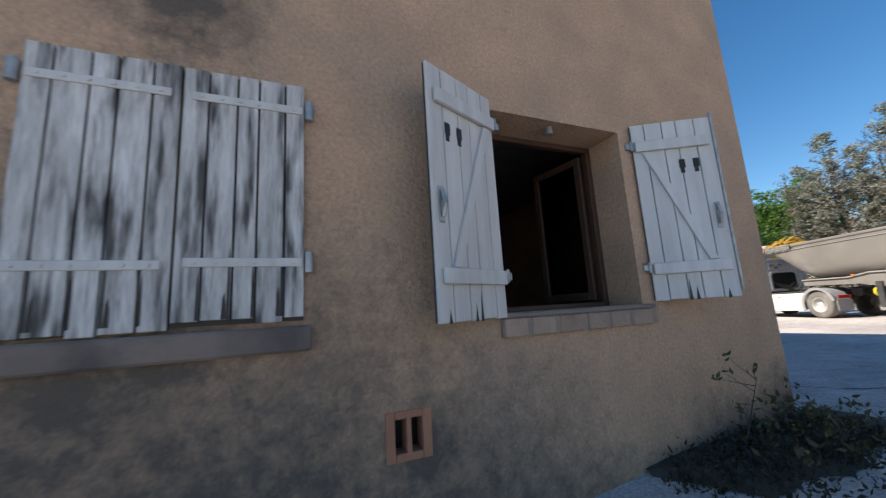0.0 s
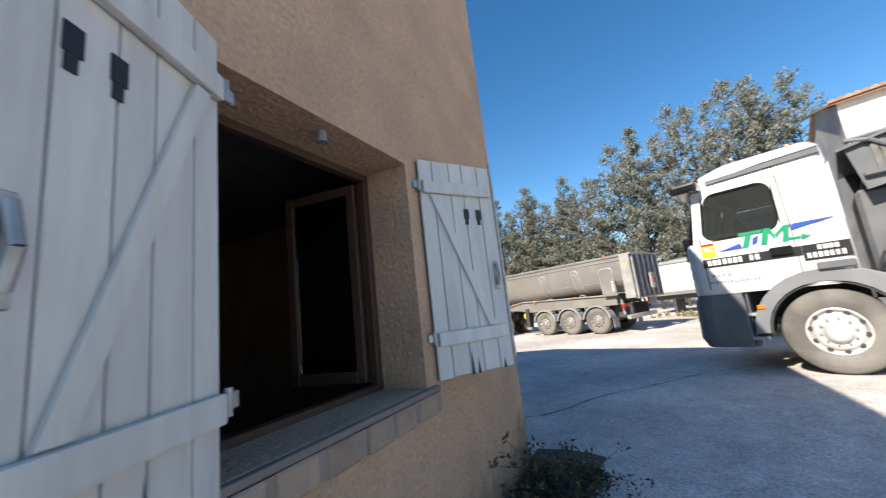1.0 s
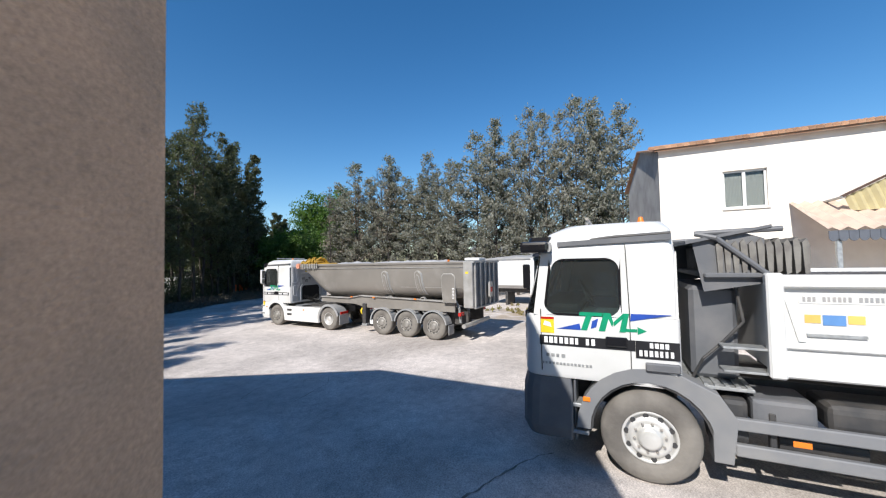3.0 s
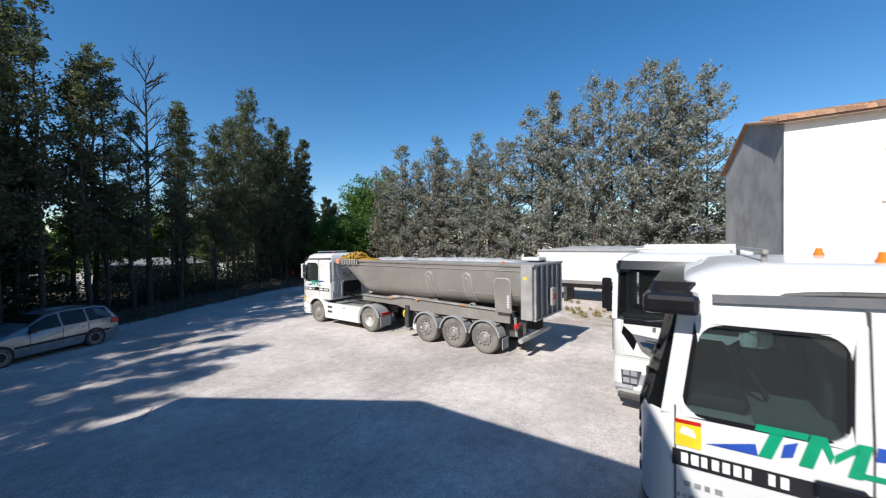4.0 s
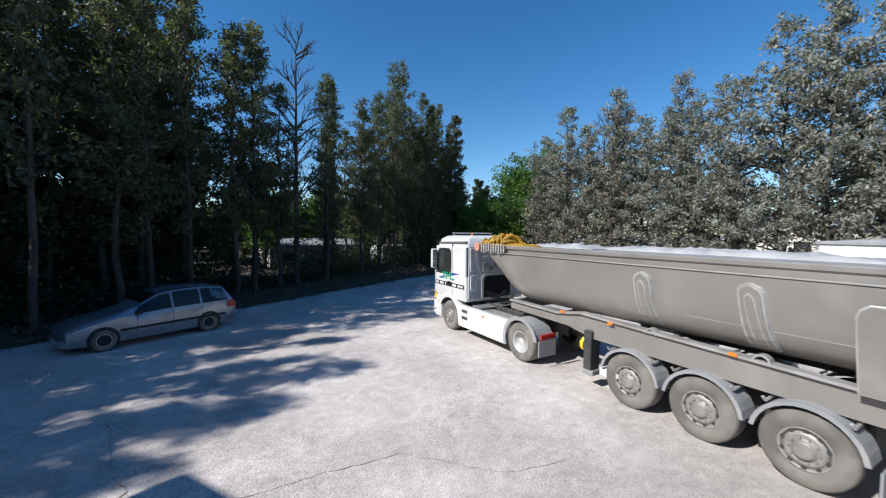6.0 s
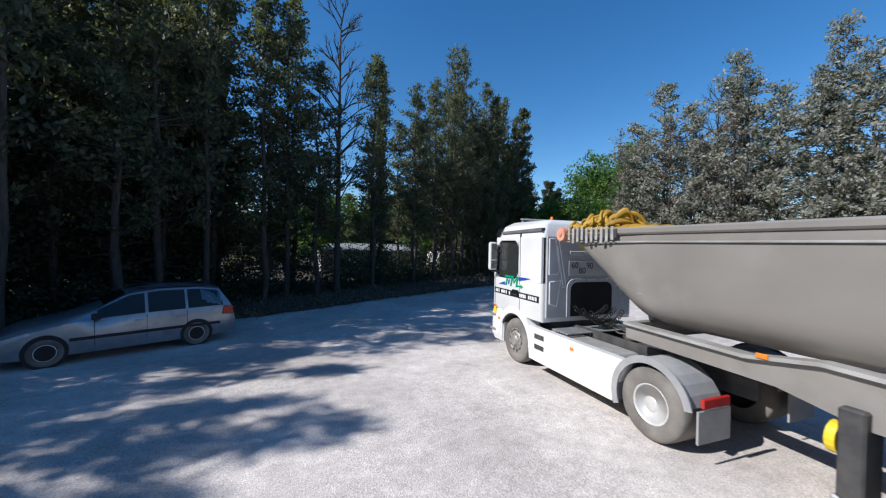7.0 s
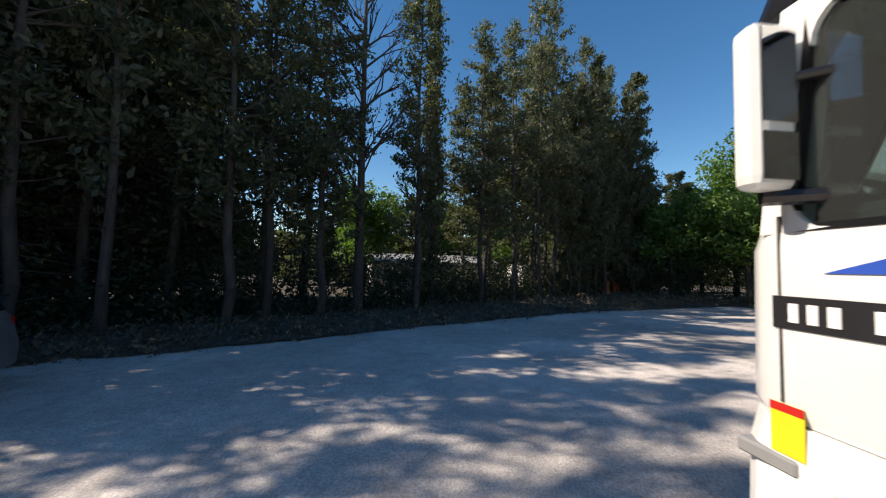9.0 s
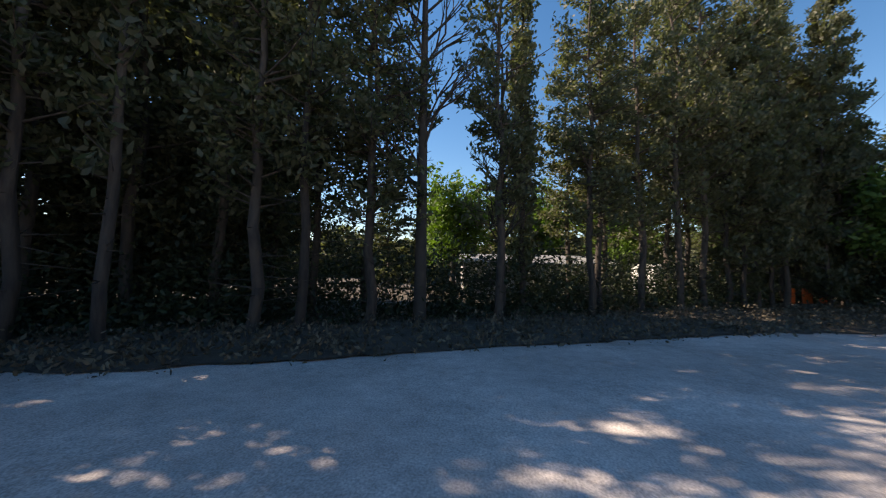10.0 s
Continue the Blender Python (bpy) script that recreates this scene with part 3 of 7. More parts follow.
def build_white_house():
    E, D, L = 7.55, 6.0, 16.0
    wy0, wy1, wz0, wz1 = -3.35, -2.05, 5.05, 6.45
    bm = bmesh.new()
    ys = [-L, wy0, wy1, 0.0]
    for a, b in zip(ys[:-1], ys[1:]):
        if a == wy0:
            box(bm, 0, 0.3, a, b, -0.5, wz0)
            box(bm, 0, 0.3, a, b, wz1, E)
        else:
            box(bm, 0, 0.3, a, b, -0.5, E)
    part("front_wall", bm, WHITE_WALL, H2)
    bm = prism(bmesh.new(), [(0.3, -0.5), (D, -0.5), (D, E - 0.6), (3.1, E + 0.85), (0.3, E)], "y", -0.3, 0)
    for w in bm.verts:
        w.co.y += 0.17 * (w.co.x - 0.3)
    part("gable_wall", bm, GREY_WALL, H2, "bare grey rendered gable")
    part("edge_band", boxed(-0.004, 0.3, 0.0, 0.012, -0.5, E), GREY_WALL, H2)
    part("back_wall", boxed(D - 0.3, D, -L, -0.3, -0.5, E - 0.6), WHITE_WALL, H2)
    part("attic", prism(bmesh.new(), [(0.3, -0.5), (D - 0.3, -0.5), (D - 0.3, E - 0.6), (3.1, E + 0.8), (0.3, E)], "y", -L, -L + 0.3), WHITE_WALL, H2)
    part("room_back", boxed(1.6, 1.7, wy0 - 0.4, wy1 + 0.4, 4.5, 6.9), ROOM, H2)
    bm = prism(bmesh.new(), [(-0.25, E - 0.09), (3.1, E + 0.82), (D + 0.3, E - 0.62), (D + 0.3, E - 0.55), (3.1, E + 0.89), (-0.25, E - 0.02)], "y", -L, 0.15)
    for w in bm.verts:
        w.co.y += 0.17 * max(0.0, w.co.x - 0.3) * (w.co.y > 0)
    roof = part("roof", bm, ROOF_TILE, H2)
    # half-round tiles down the slope, one row each
    me = None
    ang = math.degrees(math.atan2(0.91, 3.35))
    for i in range(80):
        y = 0.08 - i * 0.2
        if me is None:
            bm = bmesh.new()
            for j in range(8):
                z = 0.02 * (j % 2)
                x0, x1 = j * 0.44 - 0.02, j * 0.44 + 0.46
                pts = [(0.098 * math.cos(math.pi * k / 6), 0.115 * math.sin(math.pi * k / 6)) for k in range(7)]
                lo = [bm.verts.new((x0, p[0] * 1.1, p[1] * 1.1 + 0.015)) for p in pts]
                hi = [bm.verts.new((x1, p[0] * 0.85, p[1] * 0.85)) for p in pts]
                for k in range(6):
                    bm.faces.new((lo[k], lo[k + 1], hi[k + 1], hi[k]))
                bm.faces.new(lo[::-1])
            me = mesh_of("roof_tile", bm, False)
        ob = part("roof_tile", me, ROOF_TILE, roof)
        ob.matrix_basis = pose(-0.29, y, E - 0.03, 0, -ang, 0)
    win = part("window", boxed(0.10, 0.16, wy0, wy1, wz0, wz0 + 0.07, 0.005), FRAME_WHITE, H2, "white double casement window with net curtains")
    part("window_frame", boxed(0.10, 0.16, wy0, wy1, wz1 - 0.07, wz1, 0.005), FRAME_WHITE, win)
    for y in (wy0, (wy0 + wy1) / 2 - 0.05, wy1 - 0.07):
        part("window_frame", boxed(0.098, 0.162, y, y + (0.1 if abs(y - wy0) > 0.1 and abs(y - wy1) > 0.1 else 0.07), wz0 + 0.072, wz1 - 0.072, 0.005), FRAME_WHITE, win)
    for y0, y1 in ((wy0 + 0.07, -2.75), (-2.65, wy1 - 0.07)):
        ob = part("pane", boxed(0.125, 0.131, y0, y1, wz0 + 0.07, wz1 - 0.07), GLASS, win)
        ob.visible_shadow = False
        bm = bmesh.new()
        n = 24
        for i in range(n):
            ya, yb = y0 + (y1 - y0) * i / n, y0 + (y1 - y0) * (i + 1) / n
            xa, xb = 0.2 + 0.02 * (i % 2), 0.2 + 0.02 * ((i + 1) % 2)
            vs = [bm.verts.new(p) for p in ((xa, ya, wz0 + 0.05), (xb, yb, wz0 + 0.05), (xb, yb, wz1), (xa, ya, wz1))]
            bm.faces.new(vs)
        part("curtain", bm, CURTAIN, win, "white net curtain")
    part("window_sill", boxed(-0.06, 0.098, wy0 - 0.05, wy1 + 0.05, wz0 - 0.06, wz0 - 0.002, 0.006), WHITE_WALL, H2)
    # lean-to of corrugated sheets
    bm = bmesh.new()
    n = 90
    for i in range(n):
        ya, yb = -11.5 + 7.6 * i / n, -11.5 + 7.6 * (i + 1) / n
        za, zb = 0.05 * math.sin(i * 1.57), 0.05 * math.sin((i + 1) * 1.57)
        vs = [bm.verts.new(p) for p in ((-2.6, ya, 4.0 + za), (-2.6, yb, 4.0 + zb), (-0.02, yb, 5.1 + zb), (-0.02, ya, 5.1 + za))]
        bm.faces.new(vs)
    ob = part("lean_to_roof", bm, PORCH, H2, "pale clay porch roof")
    # slanting corrugated screen above the porch
    bm = bmesh.new()
    n = 56
    for i in range(n):
        vs = []
        for j in (i, i + 1):
            f = j / n
            x = -1.2 + 0.035 * math.cos(j * math.pi / 2)
            top = 5.06 + 0.86 * min(1.0, f / 0.62)
            vs.append([(x, -4.85 - 2.6 * f - 0.30 * (top - 4.62), 4.62), (x, -4.85 - 2.6 * f, top)])
        a, b = [[bm.verts.new(p) for p in q] for q in vs]
        bm.faces.new((a[0], b[0], b[1], a[1]))
    scr = part("corrugated_screen", bm, CORRUGATED, H2, "yellowed corrugated sheet screen")
    bm = bmesh.new()
    n = 30
    for i in range(n):
        z0, z1 = 4.6 + 1.4 * i / n, 4.6 + 1.4 * (i + 1) / n
        x0, x1 = -1.30 + 0.04 * math.cos(i * math.pi / 2), -1.30 + 0.04 * math.cos((i + 1) * math.pi / 2)
        bm.faces.new([bm.verts.new(p) for p in ((x0, -7.30, z0), (x0, -11.0, z0), (x1, -11.0, z1), (x1, -7.30, z1))])
    part("corrugated_sheet", bm, CORRUGATED, H2)
    part("screen_beam", prism(bmesh.new(), [(-4.80, 5.04), (-6.45, 5.95), (-6.45, 6.01), (-4.75, 5.10)], "x", -1.27, -1.15), DARK_WOOD, scr)
    part("screen_rail", boxed(-1.26, -0.02, -4.85, -4.75, 5.02, 5.09, 0.008), GALV, scr)
    for y in (-4.2, -7.8, -11.2):
        part("lean_to_post", boxed(-2.55, -2.43, y, y + 0.12, -0.2, 3.9, 0.01), GALV, H2)
    bm = bmesh.new()
    for i in range(36):
        y = -3.9 - i * 0.21
        prism(bm, [(y, 3.95), (y - 0.2, 3.95), (y - 0.2, 3.72), (y - 0.15, 3.66), (y - 0.1, 3.64), (y - 0.05, 3.66), (y, 3.72)], "x", -2.63, -2.6)
    part("valance", bm, material("grey_awning", (0.10, 0.11, 0.13), 0.8), H2, "scalloped grey awning edge")


FRAME_WHITE = material("white_frame", (0.75, 0.74, 0.72), 0.4)
CURTAIN = material("net_curtain", (0.62, 0.60, 0.57), 0.9, scale=20)
PORCH = material("porch_tile", (0.60, 0.46, 0.36), 0.9, second=(0.50, 0.38, 0.30), scale=3, bump=0.3)
CORRUGATED = material("corrugated_sheet", (0.52, 0.45, 0.25), 0.7, second=(0.42, 0.36, 0.20), scale=2, bump=0.2)
build_white_house()

# ---- trees ----
def limbs(segs, name, n=5):
    """Tapered limbs (p0, p1, r0, r1) joined into one mesh."""
    vs, fs = [], []
    for p0, p1, r0, r1 in segs:
        q = (Vector(p1) - Vector(p0)).to_track_quat("Z", "Y")
        k = len(vs)
        for p, r in ((p0, r0), (p1, r1)):
            for i in range(n):
                v = Vector(p) + q @ Vector((r * math.cos(6.28318 * i / n), r * math.sin(6.28318 * i / n), 0))
                vs.append(tuple(v))
        fs += [(k + i, k + (i + 1) % n, k + n + (i + 1) % n, k + n + i) for i in range(n)]
    me = bpy.data.meshes.new(name)
    me.from_pydata(vs, [], fs)
    for p in me.polygons:
        p.use_smooth = True
    return me


def leaves(centres, spread, per, size, rng, name, upright=0.4):
    """Small leaf blades scattered round the given centres."""
    c = np.repeat(np.array(centres, float), per, axis=0)
    n = len(c)
    c = c + rng.normal(0, 1, (n, 3)) * np.repeat(np.array(spread, float), per, axis=0)[:, None] * np.array([1, 1, 0.8])
    d = rng.normal(0, 1, (n, 3))
    d[:, 2] += upright
    d /= np.linalg.norm(d, axis=1)[:, None]
    e = np.cross(d, rng.normal(0, 1, (n, 3)))
    e /= np.linalg.norm(e, axis=1)[:, None]
    s = size * rng.uniform(0.6, 1.5, n)[:, None]
    a, b = d * s, e * s * 0.34
    v = np.stack([c - a * 0.5, c + b, c + a, c - b], axis=1).reshape(-1, 3)
    me = bpy.data.meshes.new(name)
    me.from_pydata(v.tolist(), [], np.arange(n * 4).reshape(-1, 4).tolist())
    return me


def conifer(seed, h, r, bare, density, size, leaf, dead=0.15, per=16, lean=0.0, point=0.75):
    """Trunk mesh and crown mesh of a scraggy cypress: r is the crown radius, bare the height of clear stem."""
    rnd, rng = random.Random(seed), np.random.default_rng(seed)
    segs, p, steps = [], Vector((0, 0, -0.3)), 10
    rad0 = 0.0075 * h + 0.03
    pts = [p.copy()]
    for i in range(steps):
        q = Vector((rnd.uniform(-0.1, 0.1) * h / 14 + lean * i * 0.01, rnd.uniform(-0.1, 0.1) * h / 14, -0.3 + (h + 0.1) * (i + 1) / steps))
        segs.append((pts[-1], q, rad0 * (1 - 0.92 * i / steps), rad0 * (1 - 0.92 * (i + 1) / steps)))
        pts.append(q)
    centres, spread = [], []
    nb = int(density * (h - bare))
    for k in range(nb):
        f = rnd.random() ** 0.9
        z = bare + (h - bare) * f
        t = (z + 0.3) / (h + 0.1) * steps
        i = min(int(t), steps - 1)
        base = pts[i].lerp(pts[i + 1], min(t - i, 1))
        prof = min(1.0, 0.45 + 1.6 * f) * (1 - f) ** point + 0.05
        ln = r * prof * rnd.uniform(0.45, 1.25) + 0.15
        az = rnd.uniform(0, 6.283)
        d = Vector((math.cos(az), math.sin(az), rnd.uniform(0.15, 0.75)))
        tip = base + d * ln
        mid = base.lerp(tip, 0.55) + Vector((0, 0, -0.06 * ln))
        br = 0.012 + 0.012 * ln
        segs += [(base, mid, br, br * 0.6), (mid, tip, br * 0.6, 0.006)]
        if rnd.random() < dead:
            continue
        m = max(2, int(ln / 0.30))
        for j in range(m):
            g = 0.3 + 0.7 * (j + rnd.random()) / m
            centres.append(base.lerp(tip, g) + Vector((0, 0, rnd.uniform(-0.1, 0.15))))
            spread.append(0.10 + 0.10 * rnd.random())
    # dead twigs on the clear stem
    for k in range(int(bare * 5)):
        z = rnd.uniform(0.8, max(bare, 1.0))
        az = rnd.uniform(0, 6.283)
        ln = rnd.uniform(0.3, 1.1) * r * 0.6
        b = Vector((pts[1].x, pts[1].y, z))
        segs.append((b, b + Vector((math.cos(az) * ln, math.sin(az) * ln, rnd.uniform(-0.2, 0.5) * ln)), 0.014, 0.004))
    return limbs(segs, "trunk"), leaves(centres, spread, per, size, rng, "crown", 0.7), leaf


def bare_tree(seed, h, fork, twigs=True):
    rnd = random.Random(seed)
    segs = []

    def grow(p, d, ln, r, depth):
        q = p + d * ln
        segs.append((p, q, r, r * 0.72))
        if depth == 0:
            return
        for k in range(2 if depth < 3 else 3):
            a = Vector((rnd.uniform(-1, 1), rnd.uniform(-1, 1), rnd.uniform(-0.2, 0.5)))
            nd = (d + a * fork).normalized()
            grow(p.lerp(q, rnd.uniform(0.55, 1.0)), nd, ln * rnd.uniform(0.6, 0.82), r * 0.6, depth - 1)
    p = Vector((0, 0, -0.3))
    top = Vector((rnd.uniform(-0.3, 0.3), rnd.uniform(-0.3, 0.3), h))
    for i in range(8):
        a, b = p.lerp(top, i / 8), p.lerp(top, (i + 1) / 8)
        segs.append((a, b, 0.17 * (1 - 0.11 * i), 0.17 * (1 - 0.11 * (i + 1))))
        if i >= 2:
            for k in range(7):
                az = rnd.uniform(0, 6.283)
                grow(a.lerp(b, rnd.random()), Vector((math.cos(az), math.sin(az), rnd.uniform(0.7, 1.5))).normalized(), h * 0.085 * (1.15 - i * 0.08), 0.04, 3)
    stem = [q for q in segs if q[2] > 0.046]
    return limbs(stem, "trunk", 7), limbs([q for q in segs if q[2] <= 0.046], "crown", 4)


def broadleaf(seed, h, r, leaf):
    rnd, rng = random.Random(seed), np.random.default_rng(seed)
    segs, centres, spread = [], [], []
    segs.append((Vector((0, 0, -0.3)), Vector((0.1, 0, h * 0.4)), 0.28, 0.18))
    for k in range(26):
        az, z = rnd.uniform(0, 6.283), rnd.uniform(0.25, 0.62) * h
        b = Vector((0.1, 0, min(z, h * 0.45)))
        d = Vector((math.cos(az) * r * rnd.uniform(0.3, 1.0), math.sin(az) * r * rnd.uniform(0.3, 1.0), rnd.uniform(0.1, 0.55) * h))
        segs.append((b, b + d, 0.07, 0.015))
        for j in range(16):
            centres.append(b + d * rnd.uniform(0.35, 1.05) + Vector((rnd.gauss(0, 0.5), rnd.gauss(0, 0.5), rnd.gauss(0, 0.5))))
            spread.append(0.3)
    return limbs(segs, "trunk"), leaves(centres, spread, 24, 0.2, rng, "crown", 0.1), leaf


def plant_tree(kit, x, y, turn, s, name, label, group, bark=BARK):
    ob = thing(name, pose(x, y, ground_z(x, y), 0, 0, turn) @ Matrix.Diagonal((s[0], s[0], s[1], 1)), label, "tree", group)
    part("trunk", kit[0], bark, ob)
    part("crown", kit[1], kit[2], ob)
    return ob


def forest():
    rnd = random.Random(11)
    dark = [conifer(100 + i, 15.0, 1.9, 2.6 + 0.5 * (i % 3), 9.0, 0.115, LEAF_DARK, 0.14, 24) for i in range(5)]
    grey = [conifer(200 + i, 14.0, 2.5, 0.9, 12.0, 0.13, LEAF_GREY, 0.16, 14, 0.0, 0.6) for i in range(5)]
    back = [conifer(600 + i, 15.0, 2.5, 0.4, 8.5, 0.16, LEAF_DARK, 0.05, 30) for i in range(3)]
    dry = [conifer(300 + i, 12.0, 2.0, 1.5, 8.0, 0.14, LEAF_BROWN, 0.55, 8) for i in range(2)]
    thin = [conifer(400 + i, 14.0, 0.9, 2.5, 9.0, 0.15, LEAF_DARK, 0.25, 12) for i in range(2)]
    line = [(-10, 10), (-7, 15), (-3, 19.5), (2, 23.4), (6.0, 26.6), (9.3, 29.2), (12.0, 31.3), (15.8, 33.8), (20, 37), (25, 41), (31, 45)]
    verge = (0.6, 0.6, 0.7, 1.2, 2.0, 2.6, 2.8, 3.1, 3.7, 5.2, 7.0)
    cum, total = [0], 0
    for a, b in zip(line[:-1], line[1:]):
        total += math.dist(a, b)
        cum.append(total)

    def along(s):
        for i in range(len(line) - 1):
            if s <= cum[i + 1]:
                f = (s - cum[i]) / (cum[i + 1] - cum[i])
                a, b = line[i], line[i + 1]
                d = ((b[0] - a[0]) / math.dist(a, b), (b[1] - a[1]) / math.dist(a, b))
                return a[0] + (b[0] - a[0]) * f, a[1] + (b[1] - a[1]) * f, d
        return (*line[-1], (1, 0))
    lab = "tall dark cypress in the row along the yard"
    for row, (off, step) in enumerate(((0.2, 1.7), (2.6, 1.9), (5.0, 2.2), (7.5, 2.3), (10.5, 2.6))):
        s = 0.5 * row
        while s < total:
            x, y, d = along(s)
            deep = s < 27
            x += -d[1] * off + rnd.uniform(-0.5, 0.5)
            y += d[0] * off + rnd.uniform(-0.5, 0.5)
            s += step * rnd.uniform(0.75, 1.3)
            gap = 10.2 < x < 13.0 and 26 < y < 44 or math.dist((x, y), (13.9, 33.8)) < 1.0
            if gap or (row >= 2 and not deep):
                continue
            k = rnd.choice(back if row >= 2 else dark if rnd.random() < 0.8 else thin)
            tall = (1.04 if x < 9 else 0.92 if x < 20 else 1.10) * rnd.uniform(0.80, 1.13)
            if x < 5:
                tall *= 0.88 if y < 14.5 else 1.0 if y < 18 else 0.98
            plant_tree(k, x, y, rnd.uniform(0, 360), (rnd.uniform(0.9, 1.15), tall), "cypress_tree", lab, "row of cypresses")
    # bare trees standing in the gap
    bt = [bare_tree(5, 13.0, 0.55), bare_tree(9, 9.0, 0.6)]
    for me, x, y, s in ((bt[0], 11.2, 31.0, 1.12), (bt[1], 13.3, 33.0, 1.0), (bt[0], 34.5, 27.5, 0.95)):
        ob = thing("bare_tree", pose(x, y, 0, 0, 0, rnd.uniform(0, 360)) @ Matrix.Diagonal((s, s, s, 1)), "leafless tree with many fine upright branches", "tree", "bare trees")
        part("trunk", me[0], TWIG, ob)
        part("crown", me[1], TWIG, ob)
    # slim pencil cypress
    plant_tree(conifer(500, 15.5, 0.42, 1.5, 14.0, 0.13, LEAF_DARK, 0.0), 13.9, 33.8, 0, (0.88, 0.89), "pencil_cypress", "slim pencil-shaped dark green cypress", "")
    # pale row at the far side
    lab_dark = lab
    lab = "tall dusty grey-green cypress behind the parked trucks"
    for i in range(24):
        f = i / 23
        x, y = 37.5 - 3.5 * f + rnd.uniform(-0.8, 0.8), 3.5 + 30.0 * f + rnd.uniform(-0.6, 0.6)
        k = rnd.choice(grey)
        tall = (1.25 - 0.33 * f) * rnd.uniform(0.85, 1.1)
        plant_tree(k, x, y, rnd.uniform(0, 360), (rnd.uniform(0.85, 1.15), tall), "grey_cypress", lab, "row of grey cypresses")
    for x, y, s in ((39.5, 1.6, 0.72), (38.5, -0.8, 0.6), (41, -3, 0.55), (42, 1.0, 0.75)):
        plant_tree(grey[1], x, y, 40 * x, (1.1, s), "grey_cypress", lab, "row of grey cypresses")
    for i in range(9):
        x, y = 41 + rnd.uniform(-1, 1.5), 5 + 3.3 * i
        plant_tree(rnd.choice(grey), x, y, rnd.uniform(0, 360), (1.05, 0.9 * rnd.uniform(0.75, 1.05)), "grey_cypress", lab, "row of grey cypresses")
    for i, (x, y) in enumerate(((33.6, 26.0), (33.0, 29.5), (35.0, 31.5), (32.0, 33.0))):
        plant_tree(dry[i % 2], x, y, 70 * i, (1.0, 0.95 + 0.05 * (i % 2)), "dry_cypress", "half-dead brownish cypress with thin foliage", "dry cypresses", TWIG)
    gr = [broadleaf(21, 12.0, 4.2, LEAF_GREEN), broadleaf(22, 9.0, 3.6, LEAF_GREEN)]
    for i in range(0, 26, 2):
        x, y = 24 + 0.62 * i + rnd.uniform(-1.2, 1.2), 39.5 + 0.42 * i + rnd.uniform(-1.5, 3.0)
        plant_tree(rnd.choice(back), x, y, rnd.uniform(0, 360), (rnd.uniform(0.7, 0.9), rnd.uniform(0.85, 1.12) if i < 10 else rnd.uniform(0.5, 0.75)), "cypress_tree", lab_dark, "row of cypresses")
    for k, x, y, s in ((gr[0], 44, 46, 1.3), (gr[0], 46, 50, 1.25), (gr[1], 40, 46, 1.0), (gr[1], 36.5, 45.5, 0.75), (gr[0], 28, 50, 0.8), (gr[1], 20, 46, 0.8), (gr[1], 10, 42, 0.8), (gr[1], 15, 50, 0.9), (gr[1], 34.0, 38.8, 0.9), (gr[1], 37.2, 41.5, 1.0), (gr[1], 31.0, 41.5, 0.9), (gr[1], 39.5, 37.8, 0.9), (gr[0], 42.5, 40.5, 0.75)):
        plant_tree(k, x, y, rnd.uniform(0, 360), (s, s), "broadleaf_tree", "bright green broadleaf tree in full leaf", "broadleaf trees")
    for i in range(16):
        plant_tree(rnd.choice(back), 3 + 2.1 * i + rnd.uniform(-1, 1), 48 + 0.4 * i + rnd.uniform(-2, 2), rnd.uniform(0, 360), (1.0, rnd.uniform(0.3, 0.55)), "cypress_tree", lab_dark, "row of cypresses")
    # dark earth and needles under and behind the trees
    vs, fs = [], []
    for i in range(140):
        s = total * i / 139
        x, y, d = along(s)
        front = -np.interp(s, cum, verge) + 0.30 * noise.noise((i * 0.5, 3, 1)) + 0.15 * noise.noise((i * 1.7, 3, 1))
        for o, up in ((front, 0.024), (front * 0.7, 0.06), (front * 0.3, 0.12), (0.5, 0.16), (8.0, 0.16), (90.0, 0.16)):
            px, py = x - d[1] * o, y + d[0] * o
            vs.append((px, py, ground_z(px, py) + up + 0.03 * noise.noise((px * 1.2, py * 1.2, 4)) * (up > 0.03)))
    for i in range(139):
        for k in range(5):
            fs.append((i * 6 + k, i * 6 + k + 1, i * 6 + k + 7, i * 6 + k + 6))
    me = bpy.data.meshes.new("woodland_ground")
    me.from_pydata(vs, [], fs)
    tagged(part("woodland_ground", me, material("needle_earth", (0.085, 0.068, 0.05), 1.0, second=(0.05, 0.042, 0.032), scale=3, bump=0.8, bump_scale=25, speck=(30.0, 0.6, 1.3))), "dark earth and fallen needles under the trees", "ground", kind="structure")
    vs = [(x, y, ground_z(x, y) + 0.05) for x, y in ((29.5, 40.5), (33.5, 36.3), (39.0, 34.0), (70, 34), (70, 80), (34, 80))]
    me = bpy.data.meshes.new("woodland_ground")
    me.from_pydata(vs, [], [range(6)])
    tagged(part("woodland_ground", me, bpy.data.materials["needle_earth"]), "dark earth under the green trees", "ground", kind="structure")
    # undergrowth along the row
    rng = np.random.default_rng(3)
    c, sp = [], []
    for i in range(1500):
        x, y, d = along(rnd.uniform(0, total))
        o = abs(rnd.gauss(0, 2.2)) + 0.3
        c.append((x - d[1] * o, y + d[0] * o, rnd.random() ** 2 * (0.5 + 0.5 * min(o, 3.5))))
        sp.append(0.22)
